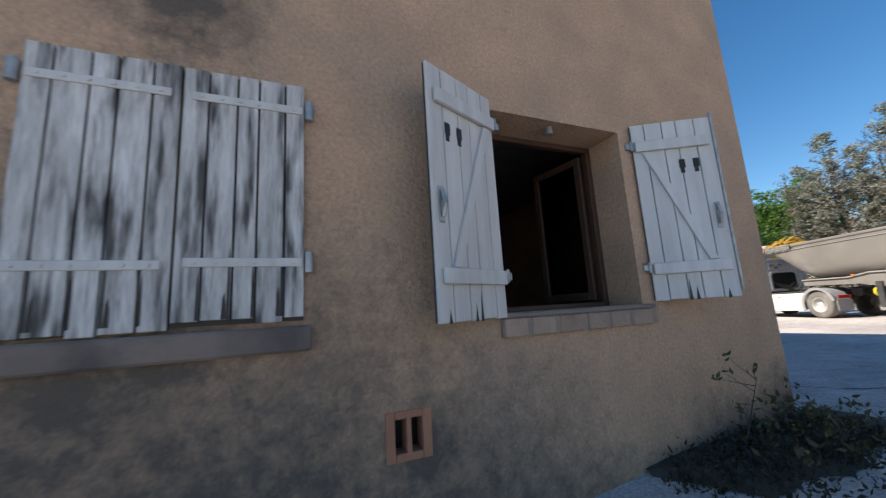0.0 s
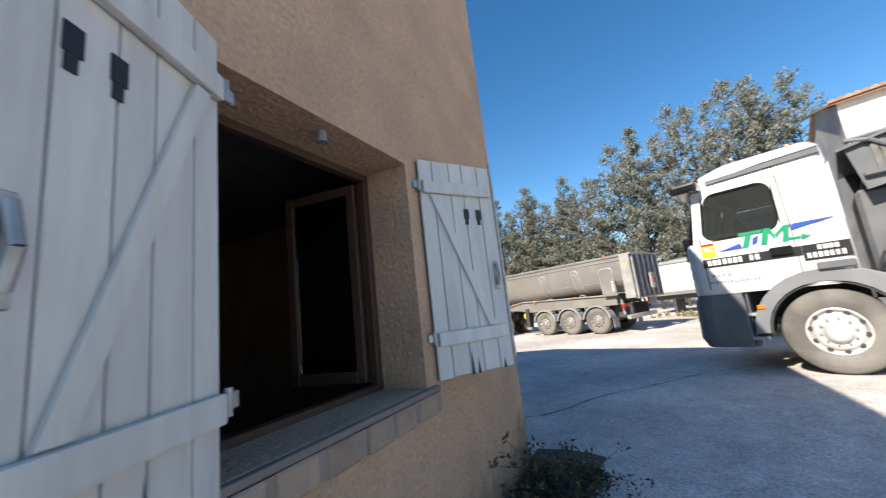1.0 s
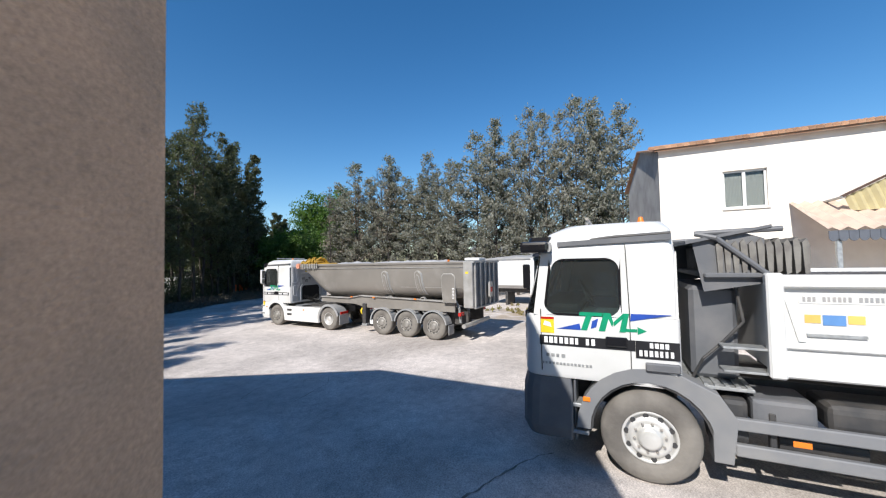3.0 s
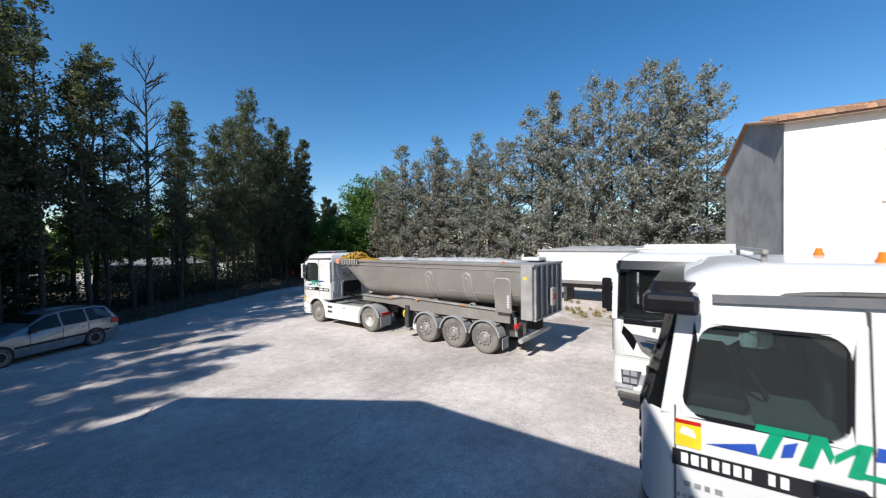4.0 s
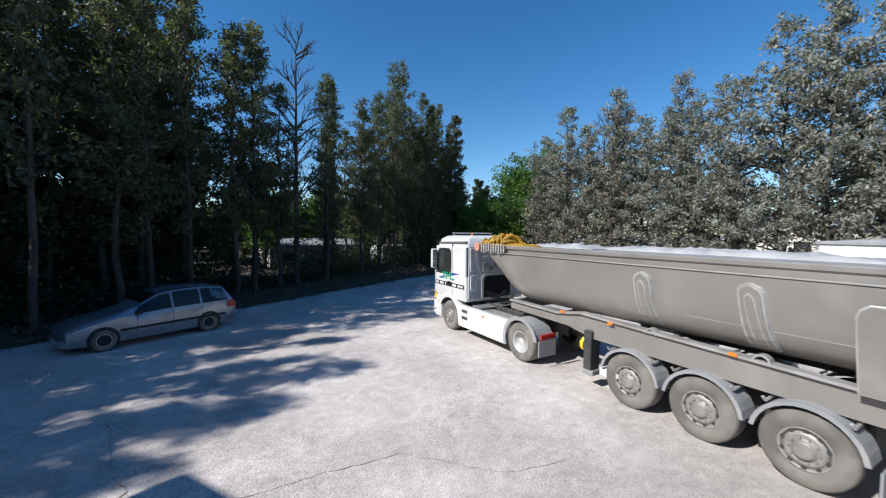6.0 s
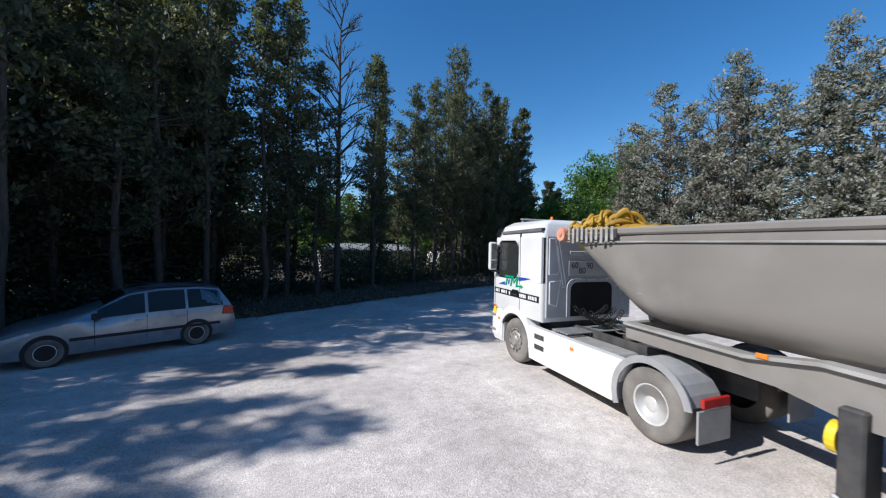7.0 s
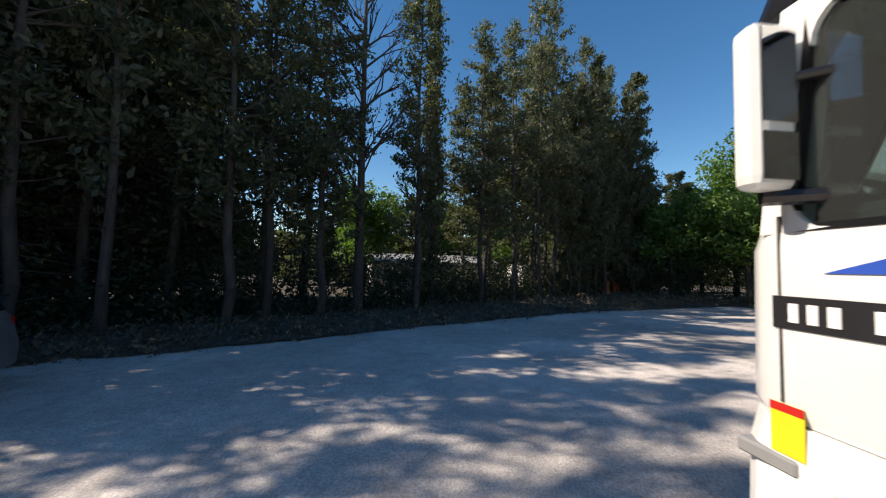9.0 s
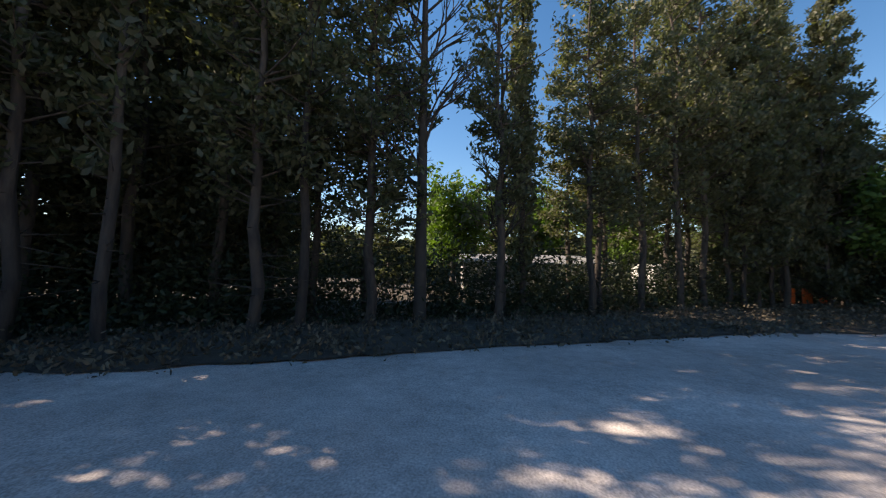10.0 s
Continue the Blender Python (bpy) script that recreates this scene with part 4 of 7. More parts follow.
    for i in range(3200):
        s = rnd.uniform(0, 29) if i % 4 else rnd.uniform(29, total)
        x, y, d = along(s)
        o = rnd.uniform(1.5, 9.0) if s < 29 else rnd.uniform(0.5, 3.5)
        hi = 4.5 if s < 29 else 2.2
        c.append((x - d[1] * o, y + d[0] * o, rnd.random() ** 1.3 * hi))
        sp.append(0.4)
    for i in range(500):
        f = rnd.random()
        c.append((30.0 + 12 * f + rnd.gauss(0, 1.0), 42.5 - 6.5 * f + rnd.gauss(0, 1.0), rnd.random() ** 1.2 * 2.6))
        sp.append(0.45)
    me = leaves(c, sp, 34, 0.10, rng, "undergrowth", 0.2)
    tagged(part("undergrowth", me, IVY), "dark tangled ivy and scrub under the trees", "scrub", kind="stuff")
    # distant woods closing the view behind the rows
    c, sp = [], []
    for i in range(3200):
        a, r = rnd.uniform(radians(-100), radians(47)), rnd.uniform(62, 72)
        top = 6.5 + 2.5 * noise.noise((a * 9, 0.3, 2))
        c.append((14 + r * math.sin(a), 20 + r * math.cos(a), rnd.random() * top))
        sp.append(0.7)
    tagged(part("far_woods", leaves(c, sp, 14, 0.8, rng, "far_woods", 0.1), LEAF_DARK), "distant dark green woods beyond the yard", "woods", kind="stuff")
    c, sp = [], []
    for i in range(2400):
        s = rnd.uniform(6, total)
        x, y, d = along(s)
        o = -np.interp(s, cum, verge) * rnd.uniform(-0.4, 1.08)
        c.append((x - d[1] * o, y + d[0] * o, 0.05 + rnd.random() ** 2 * 0.22))
        sp.append(0.16)
    me = leaves(c, sp, 12, 0.075, rng, "verge", 0.6)
    tagged(part("leaf_litter", me, material("leaf_litter", (0.13, 0.105, 0.07), 0.95, second=(0.07, 0.06, 0.04), scale=1.2, vary=0.5, island=True)), "dry leaf litter at the edge of the yard", "leaf litter", kind="stuff")


forest()

# ---- vehicles: local x ahead, y to their left, z up, origin on the ground ----
WHITE = material("white_truck_paint", (0.66, 0.66, 0.65), 0.3, second=(0.60, 0.60, 0.58), scale=1.5, coat=0.4, stain=(0.60, 0.58, 0.54), stain_scale=1.3, stain_mix=(0.62, 0.8))
DARK_PLASTIC = material("grey_plastic", (0.10, 0.105, 0.115), 0.55, second=(0.14, 0.14, 0.145), scale=2.5, bump=0.1)
GREY_TRIM = material("mid_grey_plastic", (0.17, 0.175, 0.185), 0.5, second=(0.21, 0.21, 0.21), scale=2.0)
MUDGUARD = material("dusty_mudguard", (0.24, 0.25, 0.26), 0.6, second=(0.32, 0.31, 0.30), scale=3)
RUBBER = material("dusty_tyre", (0.115, 0.105, 0.095), 0.95, second=(0.20, 0.185, 0.165), scale=2.0, bump=0.3, bump_scale=25)
RIM = material("dusty_rim", (0.30, 0.285, 0.265), 0.55, 0.3, second=(0.21, 0.20, 0.18), scale=5)
RIM_WHITE = material("silver_rim", (0.62, 0.61, 0.59), 0.4, 0.3, second=(0.5, 0.49, 0.46), scale=5)
CHASSIS = material("chassis_black", (0.035, 0.035, 0.037), 0.6, second=(0.07, 0.065, 0.06), scale=4)
BLACK_GLOSS = material("black_gloss", (0.012, 0.012, 0.014), 0.18)
BODY_GREY = material("warm_grey_body", (0.265, 0.245, 0.22), 0.42, 0.25, second=(0.225, 0.21, 0.19), scale=0.8, stain=(0.32, 0.30, 0.275), stain_scale=1.1, stain_mix=(0.5, 0.75), coat=0.15)
ALU = material("dull_aluminium", (0.50, 0.49, 0.47), 0.45, 0.45, second=(0.40, 0.39, 0.37), scale=3, stain=(0.35, 0.33, 0.30), stain_scale=2)
STEEL_GREY = material("steel_grey_panel", (0.17, 0.175, 0.18), 0.5, 0.2, second=(0.22, 0.22, 0.22), scale=2)
GREEN = material("green_lettering", (0.0, 0.26, 0.13), 0.4)
BLUE = material("blue_lettering", (0.02, 0.07, 0.36), 0.4)
INK = material("black_strip", (0.015, 0.015, 0.017), 0.4)
PALE = material("white_lettering", (0.8, 0.8, 0.8), 0.5)
YELLOW = material("yellow_sticker", (0.75, 0.55, 0.02), 0.5)
YELLOW_TARP = material("yellow_tarpaulin", (0.42, 0.25, 0.02), 0.6, second=(0.27, 0.15, 0.012), scale=3, bump=0.5, bump_scale=9)
WHITE_TARP = material("white_tarpaulin", (0.38, 0.38, 0.38), 0.6, second=(0.29, 0.29, 0.295), scale=2, bump=0.5, bump_scale=6)
RED_LAMP = material("red_lamp", (0.45, 0.02, 0.015), 0.25)
ORANGE = material("orange_lamp", (0.75, 0.20, 0.02), 0.25)
LENS = material("clear_lamp", (0.55, 0.57, 0.6), 0.12, 0.5)
CAR_PAINT = material("silver_blue_paint", (0.30, 0.34, 0.38), 0.28, 0.55, coat=0.6)
CAR_DARK = material("dark_cabin", (0.015, 0.015, 0.017), 0.7)
CAR_GLASS = glassy("tinted_glass", (0.62, 0.72, 0.72), 0.02, 0.95, 0.03)
SCREEN_GLASS = glassy("dark_screen_glass", (0.55, 0.64, 0.68), 0.02, 0.62, 0.01)
CAB_GREY = material("pale_cab_grey", (0.46, 0.47, 0.48), 0.5, second=(0.38, 0.39, 0.40), scale=2)
MIRROR = material("mirror_glass", (0.8, 0.8, 0.8), 0.02, 1.0)


def ring_pts(x0, x1, hw, rc, n=5):
    """Rounded rectangle in plan, anticlockwise; rc: (rear radius, front radius)."""
    out = []
    for cx, cy, a0, r in ((x1, hw, 0, rc[1]), (x0, hw, 90, rc[0]), (x0, -hw, 180, rc[0]), (x1, -hw, 270, rc[1])):
        ox = cx - r if cx == x1 else cx + r
        oy = cy - r if cy > 0 else cy + r
        for k in range(n):
            a = radians(a0 + 90 * k / (n - 1))
            out.append((ox + r * math.cos(a), oy + r * math.sin(a)))
    return out


def loft(rings):
    """rings: (z, x0, x1, half width, (rear radius, front radius))."""
    bm = bmesh.new()
    rows = [[bm.verts.new((p[0], p[1], z)) for p in ring_pts(x0, x1, hw, rc)] for z, x0, x1, hw, rc in rings]
    n = len(rows[0])
    for a, b in zip(rows[:-1], rows[1:]):
        for i in range(n):
            bm.faces.new((a[i], a[(i + 1) % n], b[(i + 1) % n], b[i]))
    bm.faces.new(rows[0][::-1])
    bm.faces.new(rows[-1])
    return bm


def panel(parent, name, pts, y, th, mat, label="", bev=0.0):
    """A flat plate on a side: points are (x, z); it stands th proud of y (th negative on the right side)."""
    return part(name, prism(bmesh.new(), pts, "y", y, y + th, bev), mat, parent, label)


def arc_band(x, z, r0, r1, y0, y1, a0, a1, n=14):
    pts = [(x + r1 * math.cos(radians(a0 + (a1 - a0) * k / n)), z + r1 * math.sin(radians(a0 + (a1 - a0) * k / n))) for k in range(n + 1)]
    pts += [(x + r0 * math.cos(radians(a1 - (a1 - a0) * k / n)), z + r0 * math.sin(radians(a1 - (a1 - a0) * k / n))) for k in range(n + 1)]
    bm = bmesh.new()
    lo = [bm.verts.new((p[0], y0, p[1])) for p in pts]
    hi = [bm.verts.new((p[0], y1, p[1])) for p in pts]
    m = len(pts)
    fs = [bm.faces.new((lo[i], lo[(i + 1) % m], hi[(i + 1) % m], hi[i])) for i in range(m)]
    for k in range(n):
        for row in (lo, hi):
            fs.append(bm.faces.new((row[k], row[k + 1], row[m - 2 - k], row[m - 1 - k])))
    bmesh.ops.recalc_face_normals(bm, faces=fs)
    return bm


WHEELS = {}


def wheel_meshes(kind, r, w):
    key = (kind, r, w)
    if key in WHEELS:
        return WHEELS[key]
    rr = r * 0.56
    bm = lathe(bmesh.new(), [(rr, -w / 2 + 0.02), (r * 0.72, -w / 2), (r * 0.93, -w / 2 + 0.015), (r * 0.985, -w / 2 + 0.05), (r, -w / 4), (r, w / 4),
                             (r * 0.985, w / 2 - 0.05), (r * 0.93, w / 2 - 0.015), (r * 0.90, w / 2 - 0.012), (r * 0.885, w / 2 - 0.004), (r * 0.72, w / 2), (r * 0.60, w / 2 - 0.012), (rr, w / 2 - 0.02)], 40, caps=False)
    tyre = mesh_of("wheel", bm, True)
    f = w / 2
    if kind == "deep":
        prof = [(rr + 0.01, f - 0.035), (rr - 0.005, f - 0.02), (rr - 0.03, f - 0.03), (rr - 0.045, f - 0.13), (rr * 0.72, f - 0.16), (rr * 0.62, f - 0.16), (rr * 0.45, f - 0.15), (rr * 0.40, f - 0.04), (rr * 0.30, f - 0.02)]
    elif kind == "car":
        prof = [(rr + 0.01, f - 0.02), (rr, f - 0.008), (rr - 0.03, f - 0.02), (rr * 0.85, f - 0.04), (rr * 0.5, f - 0.03), (rr * 0.25, f - 0.02)]
    else:
        prof = [(rr + 0.01, f - 0.035), (rr - 0.005, f - 0.02), (rr - 0.03, f - 0.03), (rr - 0.05, f - 0.07), (rr * 0.80, f - 0.03), (rr * 0.66, f - 0.005), (rr * 0.60, f - 0.01), (rr * 0.46, f - 0.015), (rr * 0.42, f + 0.03), (rr * 0.30, f + 0.045)]
    rim = mesh_of("rim", lathe(bmesh.new(), prof, 32), True)
    spots = []
    nh = 10 if kind != "car" else 7
    for k in range(nh):
        a = 6.28318 * (k + 0.5) / nh
        if kind == "deep":
            rad, y0, y1, s = rr * 0.74, f - 0.17, f - 0.148, 0.028
        elif kind == "car":
            rad, y0, y1, s = rr * 0.70, f - 0.05, f - 0.030, 0.030
        else:
            rad, y0, y1, s = rr * 0.83, f - 0.06, f - 0.024, 0.032
        c = (rad * math.cos(a), rad * math.sin(a))
        hole = ((c[0], y0, c[1]), y1 - y0, s)
        b = 6.28318 * k / nh
        rad = rr * (0.55 if kind != "car" else 0.28)
        y0 = {"deep": f - 0.16, "car": f - 0.03, "flat": f - 0.02}[kind]
        spots.append((hole[0], (rad * math.cos(b), y0, rad * math.sin(b))))
    hm = mesh_of("hand_hole", tube(bmesh.new(), (0, 0, 0), (0, hole[1], 0), hole[2], hole[2], 10))
    nm = mesh_of("wheel_nut", tube(bmesh.new(), (0, 0, 0), (0, 0.015 if kind == "car" else 0.035, 0), 0.018, 0.014, 6))
    WHEELS[key] = (tyre, rim, hm, nm, spots)
    return WHEELS[key]


def wheel(parent, x, y, r, w, kind="flat", rim=None, side=1, turn=0.0):
    """One road wheel whose outer face is at y."""
    tyre, rm, hole, nut, spots = wheel_meshes(kind, r, w)
    ob = part("wheel", tyre, RUBBER, parent)
    ob.matrix_basis = pose(x, y - side * w / 2, r, 0, 0, 0 if side > 0 else 180) @ pose(0, 0, 0, 0, turn, 0)
    part("rim", rm, rim or RIM, ob)
    for a, b in spots:
        part("hand_hole", hole, CHASSIS, ob).location = a
        part("wheel_nut", nut, RIM, ob).location = b
    return ob


def emblem(parent, x0, z0, s, y):
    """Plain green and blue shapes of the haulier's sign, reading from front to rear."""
    def at(pts):
        return [(x0 - p[0] * s, z0 + p[1] * s) for p in pts]
    for pts in ([(0.38, 0.50), (0.98, 0.50), (0.96, 0.40), (0.36, 0.40)], [(0.54, 0.395), (0.70, 0.395), (0.56, 0.0), (0.40, 0.0)],
                [(1.00, 0.50), (1.16, 0.50), (1.02, 0.0), (0.86, 0.0)], [(1.165, 0.50), (1.24, 0.24), (1.20, 0.12), (1.11, 0.36)],
                [(1.24, 0.14), (1.245, 0.27), (1.48, 0.50), (1.48, 0.38)], [(1.485, 0.50), (1.62, 0.50), (1.52, 0.0), (1.37, 0.0)],
                [(1.53, 0.10), (1.80, 0.10), (1.80, 0.02), (1.525, 0.02)], [(1.805, 0.16), (2.02, 0.06), (1.805, -0.04)]):
        panel(parent, "green_sign", at(pts), y, 0.004, GREEN)
    for pts in ([(-0.25, 0.0), (0.37, 0.18), (0.40, 0.0)], [(0.70, 0.26), (0.86, 0.34), (0.80, 0.10), (0.66, 0.05)], [(1.66, 0.50), (2.60, 0.50), (1.64, 0.30)]):
        panel(parent, "blue_sign", at(pts), y, 0.004, BLUE)


def bars(parent, x0, x1, z0, z1, y, n, mat=PALE, seed=1):
    """Unreadable or withheld lettering as plain upright bars."""
    rnd = random.Random(seed)
    x = x0
    step = (x1 - x0) / n
    for k in range(n):
        if rnd.random() < 0.85:
            a, b = x, x + step * rnd.uniform(0.5, 0.75)
            part("letter_bar", boxed(min(a, b), max(a, b), y, y + 0.003, z0, z1), mat, parent)
        x += step


def lorry_cab(v, xr, xf, roof, low_mat, arch_r, hub_z, sleeper, steps):
    """A modern white cab-over cab: lower shell, roof, posts, glass, seats, mirrors, steps and roof rail."""
    top = roof - 0.40
    fx = xf - (0.16 if steps == "white2" else 0.26)
    dx = fx - (1.07 if steps == "dark" else 1.16)
    cab = part("cab", loft([(1.16, xr, xf - 0.02, 1.22, (0.06, 0.22)), (1.22, xr, xf, 1.245, (0.07, 0.24)), (1.90, xr, xf, 1.25, (0.08, 0.26)), (1.98, xr, xf - 0.03, 1.248, (0.08, 0.26))]), WHITE, v, "white cab shell", True)
    lid = part("roof", loft([(top, xr + 0.02, xf - 0.20, 1.22, (0.10, 0.26)), (roof - 0.12, xr + 0.05, xf - 0.34, 1.17, (0.12, 0.3)), (roof - 0.02, xr + 0.12, xf - 0.56, 1.05, (0.15, 0.3)), (roof, xr + 0.25, xf - 0.80, 0.9, (0.15, 0.3))]), WHITE, cab, "", True)
    for ob in (cab, lid):
        mod = ob.modifiers.new("edges", "EDGE_SPLIT")
        mod.split_angle = radians(40)
    part("rear_wall", boxed(xr + 0.005, xr + 0.07, -1.12, 1.12, 1.982, top - 0.002), WHITE, cab)
    part("dashboard", boxed(xf - 0.75, xf - 0.14, -1.05, 1.05, 1.984, 2.10, 0.04), CHASSIS, cab, "dark dashboard")
    part("cabin_floor", boxed(xr + 0.075, xf - 0.76, -1.18, 1.18, 1.984, 2.0), MUDGUARD, cab)
    part("headlining", boxed(xr + 0.08, xf - 0.45, -1.1, 1.1, top - 0.03, top - 0.004), DARK_PLASTIC, cab)
    bm = bmesh.new()
    for k in range(20):
        a, b = 6.28318 * k / 20, 6.28318 * (k + 1) / 20
        tube(bm, (xf - 0.80 + 0.10 * math.sin(a), 0.6 + 0.22 * math.cos(a), 2.22 + 0.19 * math.sin(a)), (xf - 0.80 + 0.10 * math.sin(b), 0.6 + 0.22 * math.cos(b), 2.22 + 0.19 * math.sin(b)), 0.016, 0.016, 6)
    part("steering_wheel", bm, CHASSIS, cab)
    for yv in (0.6, -0.6):
        part("seat_back", boxed(dx - 0.02, dx + 0.14, yv - 0.24, yv + 0.24, 1.99, 2.55, 0.06, seg=3), DARK_PLASTIC, cab)
        part("headrest", boxed(dx, dx + 0.10, yv - 0.14, yv + 0.14, 2.57, 2.74, 0.03, seg=2), DARK_PLASTIC, cab)
    for s in (1, -1):
        ya, yb = sorted((1.17 * s, 1.242 * s))
        part("side_panel", boxed(xr + 0.04, dx + 0.09, ya, yb, 1.975, top + 0.01, 0.012), WHITE, cab)
        part("door_post", prism(bmesh.new(), [(fx - 0.05, 1.97), (fx + 0.10, 1.97), (fx - 0.02, top + 0.02), (fx - 0.17, top + 0.02)], "y", *sorted((1.13 * s, 1.238 * s)), 0.01), WHITE, cab)
        part("door_rail", boxed(dx + 0.08, fx - 0.16, ya, yb, top - 0.07, top + 0.01, 0.01), WHITE, cab)
    # windscreen, split off the sloping front
    def front_at(z):
        if z <= 2.1:
            return xf - 0.05 * max(0, (z - 1.95) / 0.15)
        return xf - 0.05 - 0.17 * (z - 2.1) / (roof - 0.35 - 2.1)
    part("wiper_panel", boxed(xf - 0.06, xf + 0.012, -1.0, 1.0, 1.88, 2.0, 0.02), BLACK_GLOSS, cab)
    for yv in (-0.6, 0.1):
        part("wiper", tubed([(xf + 0.02, yv, 1.98), (xf - 0.03, yv + 0.65, 2.1)], 0.012, 6), CHASSIS, cab)
    for d, lo, hi, mt, nm in ((0.010, 1.97, roof - 0.34, SCREEN_GLASS, "windscreen"),):
        bm = bmesh.new()
        rows = []
        for z in (lo, (lo + hi) / 2, hi):
            row = []
            for y in (-1.225, -1.12, -0.9, -0.4, 0.4, 0.9, 1.12, 1.225):
                bulge = {1.225: -0.19, 1.12: -0.06}.get(abs(y), 0.0)
                row.append(bm.verts.new((front_at(z) + d + bulge, y, z)))
            rows.append(row)
        for a, b in zip(rows[:-1], rows[1:]):
            for i in range(7):
                bm.faces.new((a[i], a[i + 1], b[i + 1], b[i]))
        part(nm, bm, mt, cab)
    part("sun_visor", loft([(roof - 0.34, xf - 0.26, xf - 0.02, 1.16, (0.02, 0.1)), (roof - 0.16, xf - 0.40, xf - 0.10, 1.14, (0.02, 0.1))]), BLACK_GLOSS, cab)
    # grille and lower front
    for k in range(0 if steps == "white2" else 4):
        part("grille_bar", boxed(xf - 0.02, xf + 0.022, -0.95, 0.95, 1.28 + 0.15 * k, 1.37 + 0.15 * k, 0.01), DARK_PLASTIC, cab)
    part("bumper", loft([(0.36, xf - 0.62, xf - 0.02, 1.20, (0.03, 0.2)), (0.5, xf - 0.64, xf + 0.05, 1.245, (0.03, 0.24)), (1.0, xf - 0.64, xf + 0.04, 1.25, (0.03, 0.26)), (1.155, xf - 0.62, xf, 1.24, (0.03, 0.25))]), low_mat, v, smooth=False)
    for s in (1, -1):
        part("headlight", boxed(xf - 0.03, xf + 0.065, 0.72 * s - 0.24, 0.72 * s + 0.24, 0.62, 0.86, 0.02), LENS, v, "clear headlight")
    y = 1.25
    # doors and windows, both sides
    for s in (1, -1):
        yy = y * s
        win = [(dx + 0.10, 1.985), (fx - 0.05, 1.985), (fx - 0.15, top - 0.065), (dx + 0.10, top - 0.065)]
        panel(cab, "side_window", win, yy - 0.03 * s, 0.006 * s, CAR_GLASS)
        panel(cab, "window_seal", [(dx + 0.10, 1.975), (fx - 0.05, 1.975), (fx - 0.05, 2.005), (dx + 0.10, 2.005)], yy - 0.02 * s, 0.022 * s, BLACK_GLOSS)
        panel(cab, "window_seal", [(fx - 0.06, 1.985), (fx - 0.03, 1.985), (fx - 0.13, top - 0.06), (fx - 0.16, top - 0.06)], yy - 0.04 * s, 0.036 * s, BLACK_GLOSS)
        panel(cab, "window_seal", [(dx + 0.085, 2.006), (dx + 0.115, 2.006), (dx + 0.115, top - 0.06), (dx + 0.085, top - 0.06)], yy - 0.04 * s, 0.038 * s, BLACK_GLOSS)
        panel(cab, "window_seal", [(dx + 0.117, top - 0.085), (fx - 0.162, top - 0.085), (fx - 0.162, top - 0.06), (dx + 0.117, top - 0.06)], yy - 0.04 * s, 0.038 * s, BLACK_GLOSS)
        for cx, cz, sx_, sz_ in ((dx + 0.10, 1.985, 1, 1), (dx + 0.10, top - 0.065, 1, -1), (fx - 0.05, 1.985, -1, 1), (fx - 0.15, top - 0.065, -1, -1)):
            arc = [(cx + sx_ * 0.15 * (1 - math.sin(a)), cz + sz_ * 0.15 * (1 - math.cos(a))) for a in (0, 0.31, 0.63, 0.94, 1.26, 1.57)]
            panel(cab, "window_corner", [(cx - 0.02 * sx_, cz - 0.012 * sz_)] + arc, yy - 0.03 * s, 0.0325 * s, WHITE)
        for sx in (dx, fx):
            panel(cab, "door_seam", [(sx - 0.006, 1.24), (sx + 0.006, 1.24), (sx + 0.006, 2.05), (sx - 0.006, 2.05)], yy - 0.01 * s, 0.0125 * s, CHASSIS)
        panel(cab, "door_seam", [(dx - 0.006, 2.05), (dx + 0.006, 2.05), (dx + 0.03, roof - 0.3), (dx + 0.018, roof - 0.3)], yy - 0.06 * s, 0.061 * s, CHASSIS)
        part("door_handle", boxed(dx + 0.03, dx + 0.28, min(yy, yy + 0.045 * s), max(yy, yy + 0.045 * s), 1.62, 1.74, 0.015), BLACK_GLOSS, cab)
        panel(cab, "roof_gutter", [(xr + 0.06, roof - 0.26), (fx - 0.24, roof - 0.30), (fx - 0.24, roof - 0.24), (xr + 0.06, roof - 0.19)], yy - 0.10 * s, 0.085 * s, DARK_PLASTIC)
        # mirrors on a bracket
        if steps == "dark":
            part("mirror_camera", boxed(xf - 0.42, xf - 0.05, *sorted((1.14 * s, 1.46 * s)), top + 0.02, top + 0.17, 0.04, seg=2), BLACK_GLOSS, cab, "black mirror camera pod")
        else:
            mx = fx - 0.06
            part("mirror", boxed(mx - 0.07, mx + 0.06, min(1.28 * s, 1.49 * s), max(1.28 * s, 1.49 * s), 2.14, 2.86, 0.06, seg=3), WHITE if steps == "white" else BLACK_GLOSS, cab)
            part("mirror_glass", boxed(mx - 0.076, mx - 0.071, min(1.30 * s, 1.46 * s), max(1.30 * s, 1.46 * s), 2.42, 2.82), MIRROR, cab)
            part("mirror_glass", boxed(mx - 0.076, mx - 0.071, min(1.30 * s, 1.46 * s), max(1.30 * s, 1.46 * s), 2.18, 2.38), MIRROR, cab)
            part("mirror_arm", tubed([(mx - 0.1, 1.2 * s, 2.12), (mx + 0.02, 1.38 * s, 2.12)], 0.035), BLACK_GLOSS, cab)
            part("mirror_arm", tubed([(mx - 0.16, 1.18 * s, 2.62), (mx + 0.02, 1.38 * s, 2.62)], 0.025), BLACK_GLOSS, cab)
        # wheel arch and entry steps
        part("wheel_arch", arc_band(0, hub_z, arch_r, arch_r + 0.16, min(yy, yy - 0.30 * s) if s > 0 else yy - 0.004, max(yy, yy + 0.004) if s > 0 else yy + 0.30, 0, 180), GREY_TRIM if steps != "white" else WHITE, v)
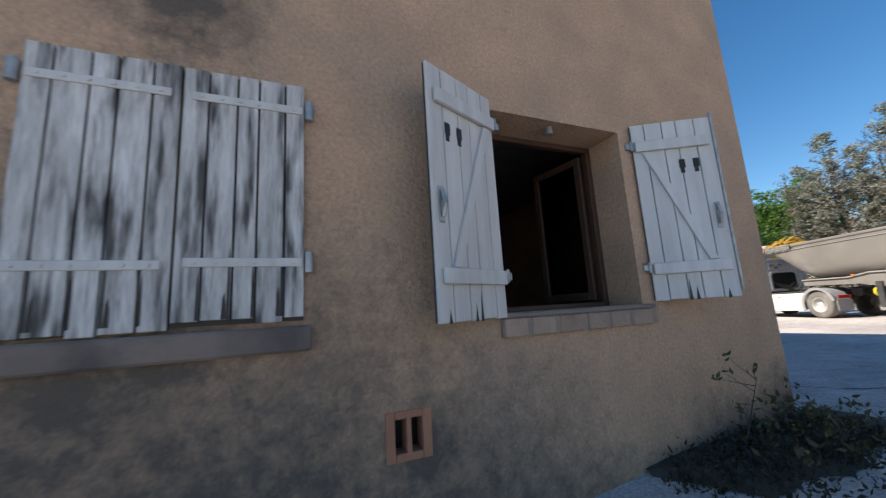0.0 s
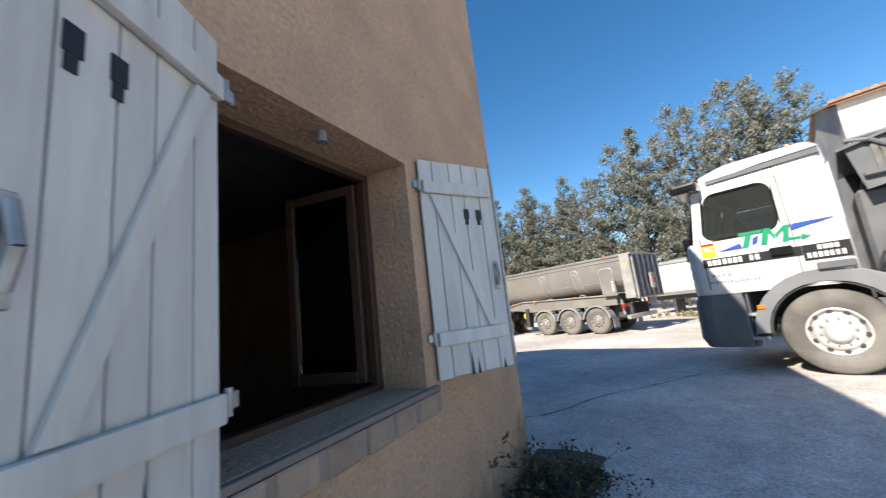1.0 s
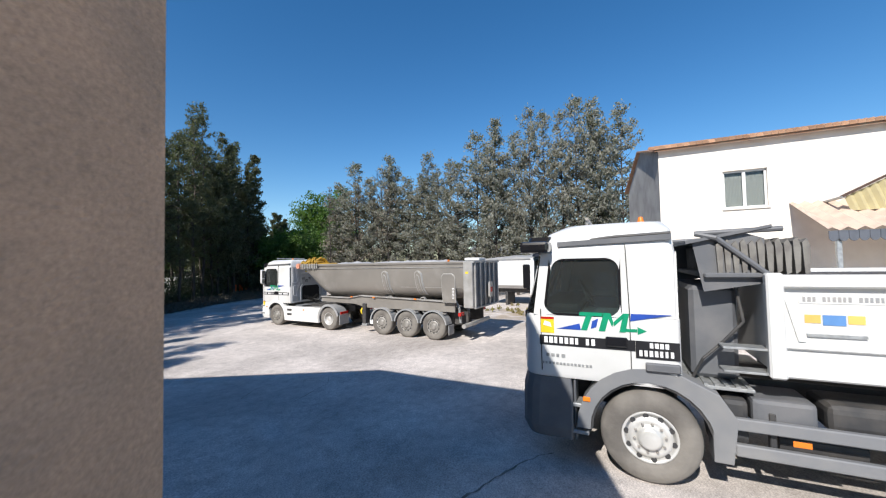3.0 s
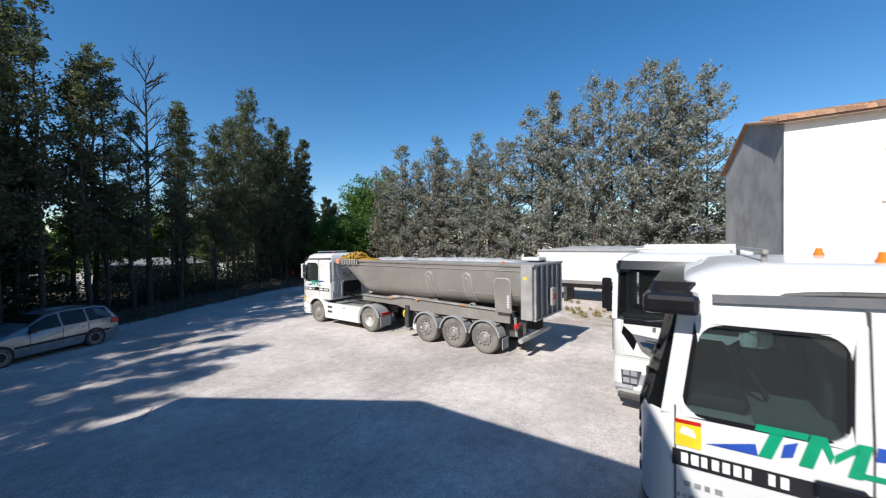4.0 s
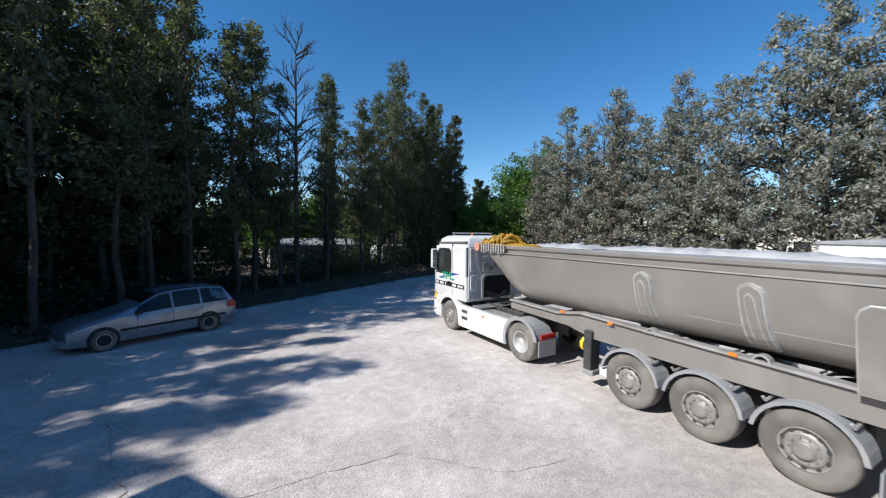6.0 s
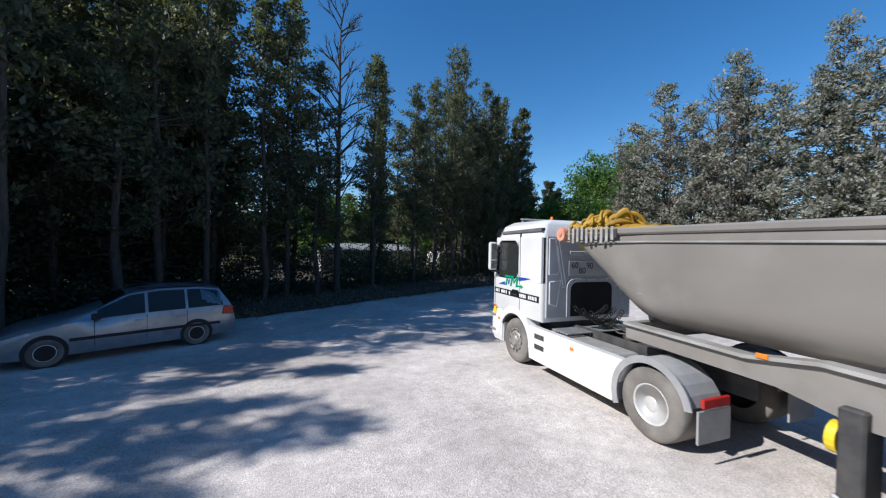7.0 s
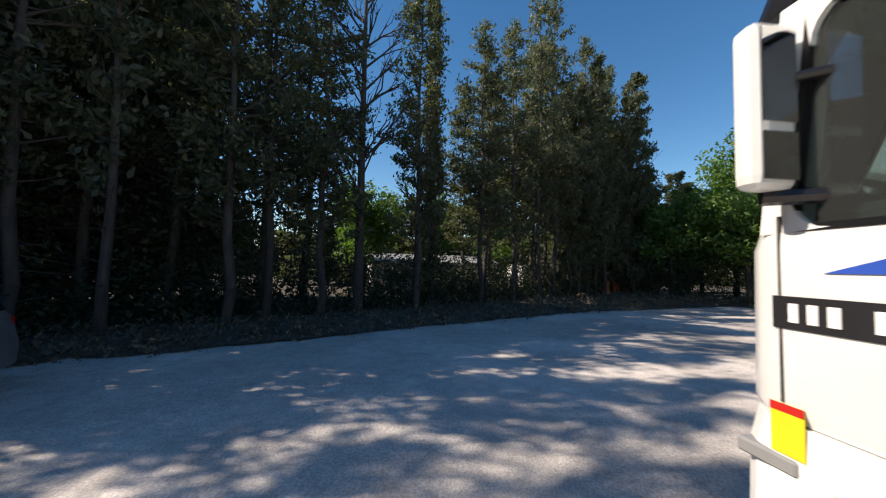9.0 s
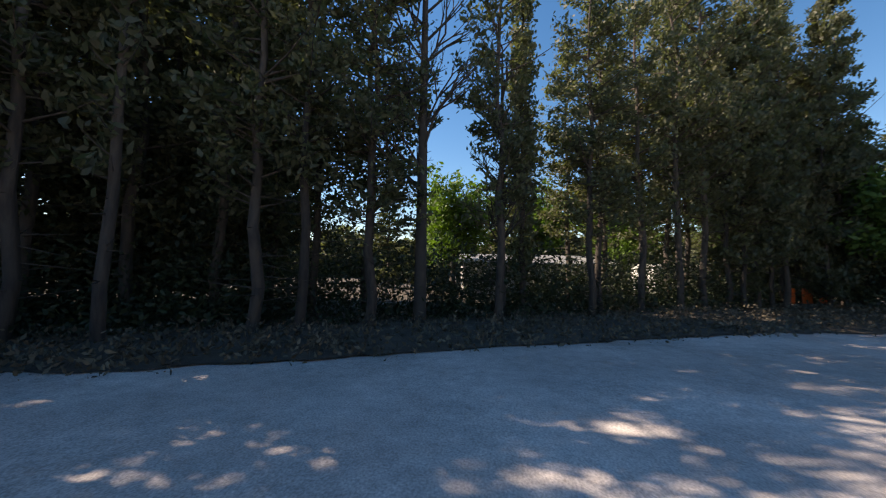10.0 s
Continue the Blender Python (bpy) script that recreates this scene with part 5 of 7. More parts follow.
        part("arch_liner", arc_band(0, hub_z, arch_r - 0.03, arch_r - 0.002, min(0.75 * s, yy * 0.985), max(0.75 * s, yy * 0.985), 0, 180), CHASSIS, v)
        for k, z in enumerate((0.46, 0.80)):
            part("step", boxed(min(arch_r + 0.02, xf - 0.62), xf - 0.60, min(yy - 0.02 * s, yy - 0.3 * s), max(yy - 0.02 * s, yy - 0.3 * s), z, z + 0.05, 0.01), GALV, v)
        part("step_box", boxed(min(arch_r + 0.165, xf - 0.66), xf - 0.645, min(yy - 0.05 * s, yy - 0.35 * s), max(yy - 0.05 * s, yy - 0.35 * s), 0.36, 1.15, 0.02), low_mat, v)
        part("side_marker", boxed(arch_r - 0.01, arch_r + 0.08, min(yy, yy + 0.02 * s), max(yy, yy + 0.02 * s), 0.90, 0.96, 0.008), ORANGE, v)
        if steps == "white":
            for z in (0.56, 0.94):
                part("step_tread", boxed(xf - 0.32, xf - 0.04, *sorted((1.16 * s, 1.262 * s)), z, z + 0.07, 0.012), GREY_TRIM, v, "grey ribbed step tread")
    # roof rail, horns and beacons
    part("roof_rail", tubed([(xf - 0.85, -0.9, roof + 0.08), (xf - 0.85, 0.9, roof + 0.08)], 0.02), ALU, cab)
    for yv in (-0.85, 0.85):
        part("rail_foot", tubed([(xf - 0.85, yv, roof - 0.03), (xf - 0.85, yv, roof + 0.08)], 0.02), ALU, cab)
        part("beacon", tube(tube(bmesh.new(), (xr + 0.35, yv * 0.9, roof - 0.03), (xr + 0.35, yv * 0.9, roof + 0.02), 0.045, 0.045, 14), (xr + 0.35, yv * 0.9, roof + 0.02), (xr + 0.35, yv * 0.9, roof + 0.075), 0.038, 0.026, 14), ORANGE, cab, "orange beacon")
    part("floor_block", boxed(xr + 0.05, xf - 0.65, -0.75, 0.75, 0.75, 1.158), CHASSIS, v)
    return cab


def chassis(v, x0, x1, z=0.82):
    for s in (1, -1):
        part("frame_rail", boxed(x0, x1, 0.40 * s - 0.04, 0.40 * s + 0.04, z, z + 0.27, 0.008), CHASSIS, v)


# --- tractor of the grey tipping trailer ---
tractor = thing("tractor_truck", pose(15.90, 18.40, 0, 0, 0, 91.5), "white two-axle tractor truck coupled to a grey tipping trailer", "truck")


def build_tractor():
    v = tractor
    cab = lorry_cab(v, -1.08, 1.18, 3.36, WHITE, 0.645, 0.52, True, "white")
    chassis(v, -4.6, 0.9)
    for s in (1, -1):
        wheel(v, 0, 1.20 * s, 0.52, 0.31, "flat", RIM, s, 13)
        wheel(v, -3.70, 1.24 * s, 0.525, 0.58, "deep", RIM_WHITE, s, 40)
        mg = part("mudguard", arc_band(-3.70, 0.55, 0.60, 0.63, min(0.62 * s, 1.25 * s), max(0.62 * s, 1.25 * s), -18, 165), MUDGUARD, v, "dusty grey mudguard")
        part("guard_lip", arc_band(-3.70, 0.55, 0.56, 0.665, min(1.252 * s, 1.275 * s), max(1.252 * s, 1.275 * s), -22, 168, 24), MUDGUARD, mg)
        part("mud_flap", boxed(-4.42, -4.39, min(0.64 * s, 1.25 * s), max(0.64 * s, 1.25 * s), 0.30, 0.72, 0.004), MUDGUARD, v)
        part("tail_lamp", boxed(-4.45, -4.40, min(0.7 * s, 1.2 * s), max(0.7 * s, 1.2 * s), 0.76, 0.88, 0.01), RED_LAMP, v)
        ya, yb = sorted((1.08 * s, 1.245 * s))
        sk = part("side_skirt", prism(bmesh.new(), [(-0.66, 0.30), (-3.02, 0.30), (-3.10, 0.62), (-3.24, 0.86), (-3.30, 1.02), (-0.55, 1.02), (-0.60, 0.7)], "y", ya, yb, 0.02), WHITE, v, "white side skirt")
        for z in (0.56, 0.78):
            part("slot", boxed(-1.20, -0.85, min(1.2 * s, 1.25 * s), max(1.2 * s, 1.25 * s), z, z + 0.12, 0.012), CHASSIS, sk)
        part("marker", boxed(-2.1, -2.0, min(1.24 * s, 1.256 * s), max(1.24 * s, 1.256 * s), 0.84, 0.90, 0.004), ORANGE, sk)
    for k in range(6):
        part("deck_slat", boxed(-1.28 - 0.085 * k, -1.215 - 0.085 * k, -0.75, 1.07, 1.035, 1.06, 0.005), GALV, v)
    plate = part("perforated_plate", boxed(-2.75, -1.95, 0.30, 0.36, 0.74, 1.03, 0.005), GALV, v, "perforated grey guard plate")
    hole = mesh_of("plate_hole", tube(bmesh.new(), (0, 0.0, 0), (0, 0.004, 0), 0.017, 0.017, 8))
    for k in range(10):
        for j in range(3):
            part("plate_hole", hole, CHASSIS, plate).location = (-2.69 + 0.075 * k, 0.361, 0.80 + 0.08 * j)
    # Added black sheet whose colour stands for shade in the void below.
    part("under_deck", boxed(-3.2, -1.12, -1.05, 1.05, 0.66, 0.73, 0.01), CHASSIS, v)
    for k, (y, z) in enumerate(((0.62, 0.93), (0.75, 0.90), (-0.2, 1.02), (-0.35, 1.05))):
        part("air_line", tubed([(-1.4, y, z + 0.1), (-1.8, y + 0.06, z), (-2.3, y - 0.05, z + 0.03), (-2.9, y, z - 0.05), (-3.3, y - 0.1, z + 0.06)], 0.018, 6), CHASSIS, v)
    part("fifth_wheel", loft([(1.05, -4.1, -3.3, 0.45, (0.2, 0.2)), (1.16, -4.05, -3.35, 0.42, (0.2, 0.2))]), CHASSIS, v)
    # cab rear: ribbed grey panel, air intake, coils
    back = part("rear_panel", boxed(-1.125, -1.082, -1.16, 1.16, 1.25, 3.0, 0.015), CAB_GREY, cab, "pale grey ribbed cab rear")
    st = part("warning_sticker", boxed(-1.13, -1.1255, 0.12, 0.32, 2.70, 2.93), YELLOW, back, "yellow and red warning sticker")
    part("sticker_top", boxed(-1.134, -1.1305, 0.12, 0.32, 2.90, 2.93), RED_LAMP, st)
    part("digit_panel", boxed(-1.155, -1.127, -0.60, 0.62, 2.14, 2.48, 0.02, seg=2), CAB_GREY, back)
    part("rib", boxed(-1.15, -1.127, -0.55, 0.58, 2.60, 2.68, 0.01), CAB_GREY, back)

    def arch(w, z0, z1, r):
        pts = [(w, z0)] + [(w - r + r * math.cos(a), z1 - r + r * math.sin(a)) for a in (0, 0.4, 0.8, 1.2, 1.57)]
        return pts + [(-y, z) for y, z in pts[::-1]]
    rim = part("arch_rim", prism(bmesh.new(), arch(0.66, 1.26, 2.09, 0.20), "x", -1.165, -1.127, 0.012), CAB_GREY, back)
    # Thin flat black plate; its colour stands for the shade inside the opening.
    part("air_intake", prism(bmesh.new(), arch(0.57, 1.28, 2.01, 0.17), "x", -1.172, -1.167), material("opening_shade_black", (0.006, 0.006, 0.006), 0.9), rim, "flat black arch coloured as a shaded opening")
    # pressed outlines of the cab rear
    for loop in (((1.10, 3.0), (0.95, 3.0), (0.84, 2.32), (0.90, 2.25), (1.10, 2.24), (1.10, 3.0)), ((1.08, 2.08), (0.80, 2.12), (0.90, 1.56), (1.08, 1.62), (1.08, 2.08)), ((0.86, 2.95), (0.66, 1.98), (0.74, 1.96), (0.90, 2.85))):
        for s in (1, -1):
            part("pressed_edge", tubed([(-1.128, y * s, z - 0.06) for y, z in loop], 0.012, 6), PALE, back)
    for k in range(4):
        part("bolt", tube(bmesh.new(), (-1.168, 0.48 - 0.32 * k, 2.055), (-1.178, 0.48 - 0.32 * k, 2.055), 0.012, 0.012, 8), CHASSIS, back)
    for n, yv, z in (("60", 0.46, 2.37), ("80", 0.26, 2.255), ("90", 0.06, 2.36)):
        cu = bpy.data.curves.new("digits", "FONT")
        cu.body, cu.size, cu.align_x, cu.align_y = n, 0.19, "CENTER", "CENTER"
        cu.extrude = 0.002
        ob = new("digits", cu)
        ob.data.materials.append(INK)
        ob.parent = back
        ob.matrix_basis = pose(-1.1575, yv, z, 90, 0, -90)
    for k in range(3):
        bm = bmesh.new()
        pts = []
        for j in range(150):
            f = j / 149
            pts.append((-1.38 - 0.10 * k + 0.052 * math.cos(j * 0.75), 0.62 - 0.12 * k - 0.85 * f, 1.50 - 0.04 * k - (0.20 + 0.05 * k) * math.sin(3.14 * f) + 0.052 * math.sin(j * 0.75)))
        for p, q in zip(pts[:-1], pts[1:]):
            tube(bm, p, q, 0.009, 0.009, 5)
        part("air_coil", bm, BLACK, v, "coiled black air line")
    part("tank_frame", boxed(-1.55, -1.18, -1.0, 0.95, 0.80, 1.02, 0.02), BLACK, v)
    part("battery_box", boxed(-2.9, -1.7, -1.05, -0.5, 0.45, 1.0, 0.03), CHASSIS, v)
    part("fuel_tank", boxed(-2.9, -1.0, 0.5, 1.05, 0.40, 0.98, 0.08, seg=3), ALU, v)
    # lettering on the door
    for y in (1.2515,):
        panel(cab, "name_strip", [(0.95, 1.56), (-1.0, 1.56), (-1.0, 1.70), (0.95, 1.70)], y, 0.003, INK, "black strip with white lettering")
        emblem(cab, 0.62, 1.80, 0.50, y)
    bars(cab, 0.88, 0.15, 1.59, 1.67, 1.2555, 10, seed=4)
    bars(cab, -0.25, -0.95, 1.59, 1.67, 1.2555, 10, seed=5)
    st = panel(cab, "warning_sticker", [(0.97, 1.02), (0.83, 1.02), (0.83, 1.235), (0.97, 1.235)], 1.2515, 0.003, YELLOW)
    panel(st, "sticker_top", [(0.97, 1.20), (0.83, 1.20), (0.83, 1.235), (0.97, 1.235)], 1.255, 0.002, RED_LAMP)


build_tractor()

# --- grey half-pipe tipping trailer ---
trailer = thing("tipping_trailer", pose(16.15, 9.0, 0, 0, 0, 90), "grey half-pipe tipping semi-trailer with rolled yellow and white tarpaulins", "trailer")


PROFILE = [(1.0, 0.0), (1.005, 0.25), (1.0, 0.5), (0.975, 0.64), (0.92, 0.75), (0.82, 0.84), (0.68, 0.92), (0.45, 0.975), (0.2, 1.0)]


def build_trailer():
    v = trailer
    # half-pipe body: section rings from tail to nose
    bm = bmesh.new()
    rows = []
    for x, zb, zt, hw in ((-1.38, 1.60, 3.05, 1.24), (-0.2, 1.58, 3.05, 1.25), (4.0, 1.52, 3.03, 1.24), (5.9, 1.50, 3.01, 1.24), (6.25, 1.58, 3.0, 1.23), (6.55, 1.80, 3.0, 1.22), (7.1, 2.32, 3.0, 1.20), (7.75, 2.90, 3.0, 1.15)):
        row = []
        half = PROFILE
        sec = half + [(0.0, 1.0)] + [(-p, q) for p, q in half[::-1]]
        for p, q in sec:
            row.append(bm.verts.new((x, hw * p, zt - (zt - zb) * q)))
        rows.append(row)
    for a, b in zip(rows[:-1], rows[1:]):
        for i in range(18):
            bm.faces.new((a[i], a[i + 1], b[i + 1], b[i]))
    bm.faces.new(rows[0])
    bm.faces.new(rows[-1][::-1])
    body = part("body", bm, BODY_GREY, v, "smooth warm-grey half-pipe body", True)
    mod = body.modifiers.new("edges", "EDGE_SPLIT")
    mod.split_angle = radians(50)
    for s in (1, -1):
        def yb(a, b):
            return sorted((a * s, b * s))
        part("top_rail", boxed(-1.4, 7.8, *yb(1.16, 1.285), 2.99, 3.10, 0.025), BODY_GREY, body)
        part("rail_lip", boxed(-1.4, 7.8, *yb(1.262, 1.275), 2.86, 2.885, 0.004), ALU, body)
        def skin(q, out):
            """Body side at the share q of its depth, pushed out a little."""
            for (pa, qa), (pb, qb) in zip(PROFILE[:-1], PROFILE[1:]):
                if qa <= q <= qb:
                    f = (q - qa) / (qb - qa)
                    return ((1.25 * (pa + (pb - pa) * f) + out) * s, 3.05 - 1.47 * q - out * 0.4 * q)

        def rib(x, wt, wb, q0, q1, out, name, parent, mat):
            """A pressed rib with a rounded head that follows the curved side."""
            bm = bmesh.new()
            rows = []
            n = 16
            for k in range(n + 1):
                f = k / n
                q = q0 + (q1 - q0) * f
                w = wt + (wb - wt) * f
                if f < 0.16:
                    w *= math.sqrt(max(0.02, 1 - (1 - f / 0.16) ** 2))
                ya, za = skin(q, -0.02)
                yb_, zb_ = skin(q, out)
                xc = x - 0.15 * f
                rows.append([bm.verts.new(p) for p in ((xc - w, ya, za), (xc - w * 0.82, yb_, zb_), (xc + w * 0.82, yb_, zb_), (xc + w, ya, za))])
            for a, b in zip(rows[:-1], rows[1:]):
                for m in range(3):
                    bm.faces.new((a[m], a[m + 1], b[m + 1], b[m]))
            bm.faces.new(rows[0])
            bm.faces.new(rows[-1][::-1])
            bmesh.ops.recalc_face_normals(bm, faces=bm.faces)
            return part(name, bm, mat, parent)
        for x in (2.40, 0.70):
            rb = rib(x, 0.20, 0.20, 0.20, 0.88, 0.05, "stiffener", body, ALU)
            fa = rib(x - 0.006, 0.155, 0.165, 0.228, 0.875, 0.064, "stiffener_face", rb, BODY_GREY)
            rib(x - 0.012, 0.085, 0.09, 0.30, 0.80, 0.076, "stiffener_swage", fa, ALU)
            rib(x - 0.012, 0.065, 0.07, 0.32, 0.79, 0.082, "stiffener_web", fa, BODY_GREY)
            part("bracket", arc_band(x - 0.15, 1.56, 0.09, 0.12, *yb(1.02, 1.16), 0, 180), ALU, body)
        # flat hanging plate over the rear stiffener
        sh = [(-1.05, 1.50), (-0.46, 1.50), (-0.40, 2.46), (-0.43, 2.56), (-0.52, 2.63), (-0.88, 2.63), (-0.98, 2.57), (-1.02, 2.46)]
        rb = part("rear_stiffener", prism(bmesh.new(), sh, "y", *yb(1.215, 1.275), 0.012), ALU, body, "flat aluminium-edged side plate")
        ins = [(-0.745 + (x + 0.745) * 0.93, 2.06 + (z - 2.06) * 0.955) for x, z in sh]
        fa = part("plate_face", prism(bmesh.new(), ins, "y", *yb(1.276, 1.284)), BODY_GREY, rb)
        for k in range(8):
            part("hook", boxed(-0.99, -0.90, *yb(1.285, 1.300), 1.66 + 0.055 * k, 1.685 + 0.055 * k, 0.004), PALE, fa)
        for qs in (0.66,):
            ya, za = skin(qs, 0.004)
            yb_, zb_ = skin(qs + 0.012, 0.004)
            part("seam", prism(bmesh.new(), [(ya - 0.03 * s, za), (ya, za), (yb_, zb_), (yb_ - 0.03 * s, zb_)], "x", -1.36, 6.1), ALU, body)
        part("rear_post", boxed(-1.77, -1.38, *yb(1.16, 1.295), 1.33, 3.09, 0.02), ALU, body, "dull aluminium rear post")
        part("marker", boxed(-1.60, -1.48, *yb(1.295, 1.30), 2.62, 2.70), YELLOW, body)
        part("rail_lamp", tube(bmesh.new(), (0.55 - 1.3, 1.25 * s, 3.10), (0.55 - 1.3, 1.25 * s, 3.17), 0.05, 0.04, 10), ORANGE, body)
        # chassis beam rising to the kingpin
        pts = [(-0.9, 1.12), (3.6, 1.12), (4.3, 1.26), (6.4, 1.30), (6.4, 1.52), (4.6, 1.50), (3.9, 1.62), (-0.9, 1.50)]
        bw = prism(bmesh.new(), pts, "y", *yb(1.0, 1.10))
        bm_ = part("chassis_beam", bw, BODY_GREY, v, "warm-grey chassis beam")
        part("beam_flange", prism(bmesh.new(), [(-0.9, 1.50), (3.9, 1.62), (4.6, 1.50), (6.4, 1.52), (6.4, 1.56), (4.6, 1.545), (3.9, 1.665), (-0.9, 1.545)], "y", *yb(0.98, 1.17)), ALU, bm_)
        for x in (0.9, 3.1, 4.4):
            part("beam_marker", boxed(x - 0.06, x + 0.06, *yb(1.17, 1.19), 1.55, 1.61, 0.006), ORANGE, bm_)
        for k in range(3):
            x = 1.305 * k
            wheel(v, x, 1.25 * s, 0.535, 0.385, "flat", RIM, s, 17 * k)
            mg = part("mudguard", arc_band(x, 0.55, 0.60, 0.625, *yb(0.84, 1.27), 8, 172), MUDGUARD, v, "dusty grey mudguard")
            part("guard_lip", arc_band(x, 0.55, 0.57, 0.628, *yb(1.272, 1.285), 8, 172), MUDGUARD, mg)
            for dx in (-0.45, 0.45):
                part("guard_stay", tubed([(x + dx, 0.95 * s, 1.06), (x + dx, 1.22 * s, 1.04), (x + dx + 0.02, 1.26 * s, 1.10)], 0.022, 6), ALU, mg)
        part("landing_leg", boxed(3.55, 3.75, *yb(0.88, 1.2), 0.42, 1.30, 0.02), CHASSIS, v)
        part("leg_foot", boxed(3.5, 3.8, *yb(0.9, 1.18), 0.30, 0.42, 0.02), GALV, v)
        part("leg_gear", tube(bmesh.new(), (3.76, 1.05 * s, 0.95), (3.84, 1.05 * s, 0.95), 0.16, 0.16, 16), YELLOW, v)
        part("tool_step", boxed(2.62, 3.3, *yb(0.9, 1.22), 0.42, 0.60, 0.02), PALE, v)
        part("spray_flap", boxed(-0.72, -0.69, *yb(0.86, 1.27), 0.25, 0.62, 0.004), MUDGUARD, v)
        part("tail_lamp", boxed(-1.20, -1.08, *yb(0.86, 1.2), 0.98, 1.12, 0.015), RED_LAMP, v)
        part("hinge_arm", tubed([(-0.85, 0.9 * s, 1.55), (-1.05, 1.0 * s, 1.25), (-1.1, 1.02 * s, 0.72)], 0.05), GALV, v)
    # tail gate
    gate = part("tail_gate", boxed(-1.77, -1.73, -1.155, 1.155, 1.36, 3.02, 0.006), STEEL_GREY, v, "dark grey ribbed tailgate")
    for k in range(6):
        y = -1.12 + 0.448 * k
        part("gate_rib", boxed(-1.84, -1.772, y - 0.035, y + 0.035, 1.37, 3.01, 0.012), ALU, gate)
    part("gate_rail", boxed(-1.835, -1.72, -1.28, 1.28, 3.022, 3.10, 0.012), ALU, gate)
    part("gate_rail", boxed(-1.835, -1.74, -1.155, 1.155, 1.29, 1.358, 0.012), ALU, gate)
    ch = part("grain_chute", boxed(-1.94, -1.845, -0.27, 0.02, 1.65, 2.25, 0.02), ALU, gate)
    part("chute_plate", boxed(-1.955, -1.942, -0.22, -0.03, 1.85, 2.05, 0.004), RED_LAMP, ch)
    part("bumper_bar", tube(bmesh.new(), (-1.32, 1.2, 0.62), (-1.32, -1.2, 0.62), 0.085, 0.085, 14), ALU, v)
    for y in (-0.7, 0.7):
        part("bumper_arm", boxed(-1.3, -0.7, y - 0.05, y + 0.05, 0.6, 1.12, 0.01), CHASSIS, v)
    part("axle_block", boxed(-0.5, 3.2, -0.6, 0.6, 0.45, 1.1, 0.05), CHASSIS, v)
    part("nose_plate", boxed(6.3, 6.42, -0.97, 0.97, 1.28, 1.56, 0.01), BODY_GREY, v)
    part("tipping_ram", tube(bmesh.new(), (6.75, 0, 1.3), (7.25, 0, 2.9), 0.11, 0.09, 14), GALV, v)
    part("load_deck", boxed(-1.36, 7.6, -1.158, 1.158, 3.0, 3.055, 0.01), MUDGUARD, v, "dusty grey top sheet")


def crumple(x0, x1, y0, y1, z0, h, nx, ny, seed, drape=0.0):
    """A crumpled sheet heaped over a box, thick all round."""
    bm = bmesh.new()
    g = []
    for i in range(nx + 1):
        r = []
        for j in range(ny + 1):
            fx, fy = i / nx, j / ny
            x, y = x0 + (x1 - x0) * fx, y0 + (y1 - y0) * fy
            edge = min(fx, 1 - fx, fy, 1 - fy) * 4
            nz = noise.noise((x * 2.6, y * 3.5, seed)) * 0.6 + noise.noise((x * 7, y * 5, seed + 3)) * 0.55 + (0.32 - abs(noise.noise((x * 5.5 + y * 2, y * 2.2, seed + 7))) * 1.3) * 0.55 + (0.2 - abs(noise.noise((x * 11, y * 6 - x * 3, seed + 11)))) * 0.4 + 0.45
            z = z0 + h * min(1, edge + 0.12) * (0.5 + 0.75 * nz) - (drape * (1 - min(1, edge * 3)))
            r.append(bm.verts.new((x + 0.05 * noise.noise((x * 4, y * 4, seed + 9)), y + 0.05 * noise.noise((x * 4, y * 4, seed + 5)), z)))
        g.append(r)
    for i in range(nx):
        for j in range(ny):
            bm.faces.new((g[i][j], g[i + 1][j], g[i + 1][j + 1], g[i][j + 1]))
    ext = bmesh.ops.extrude_face_region(bm, geom=bm.faces[:])
    for e in ext["geom"]:
        if isinstance(e, bmesh.types.BMVert):
            e.co.z -= 0.012
    bmesh.ops.recalc_face_normals(bm, faces=bm.faces)
    return bm


build_trailer()
ob = part("yellow_sheet", crumple(5.75, 6.85, 0.55, 1.24, 3.10, 0.06, 44, 20, 3.3, 0.02), YELLOW_TARP, trailer, "flat folded yellow tarpaulin", True)


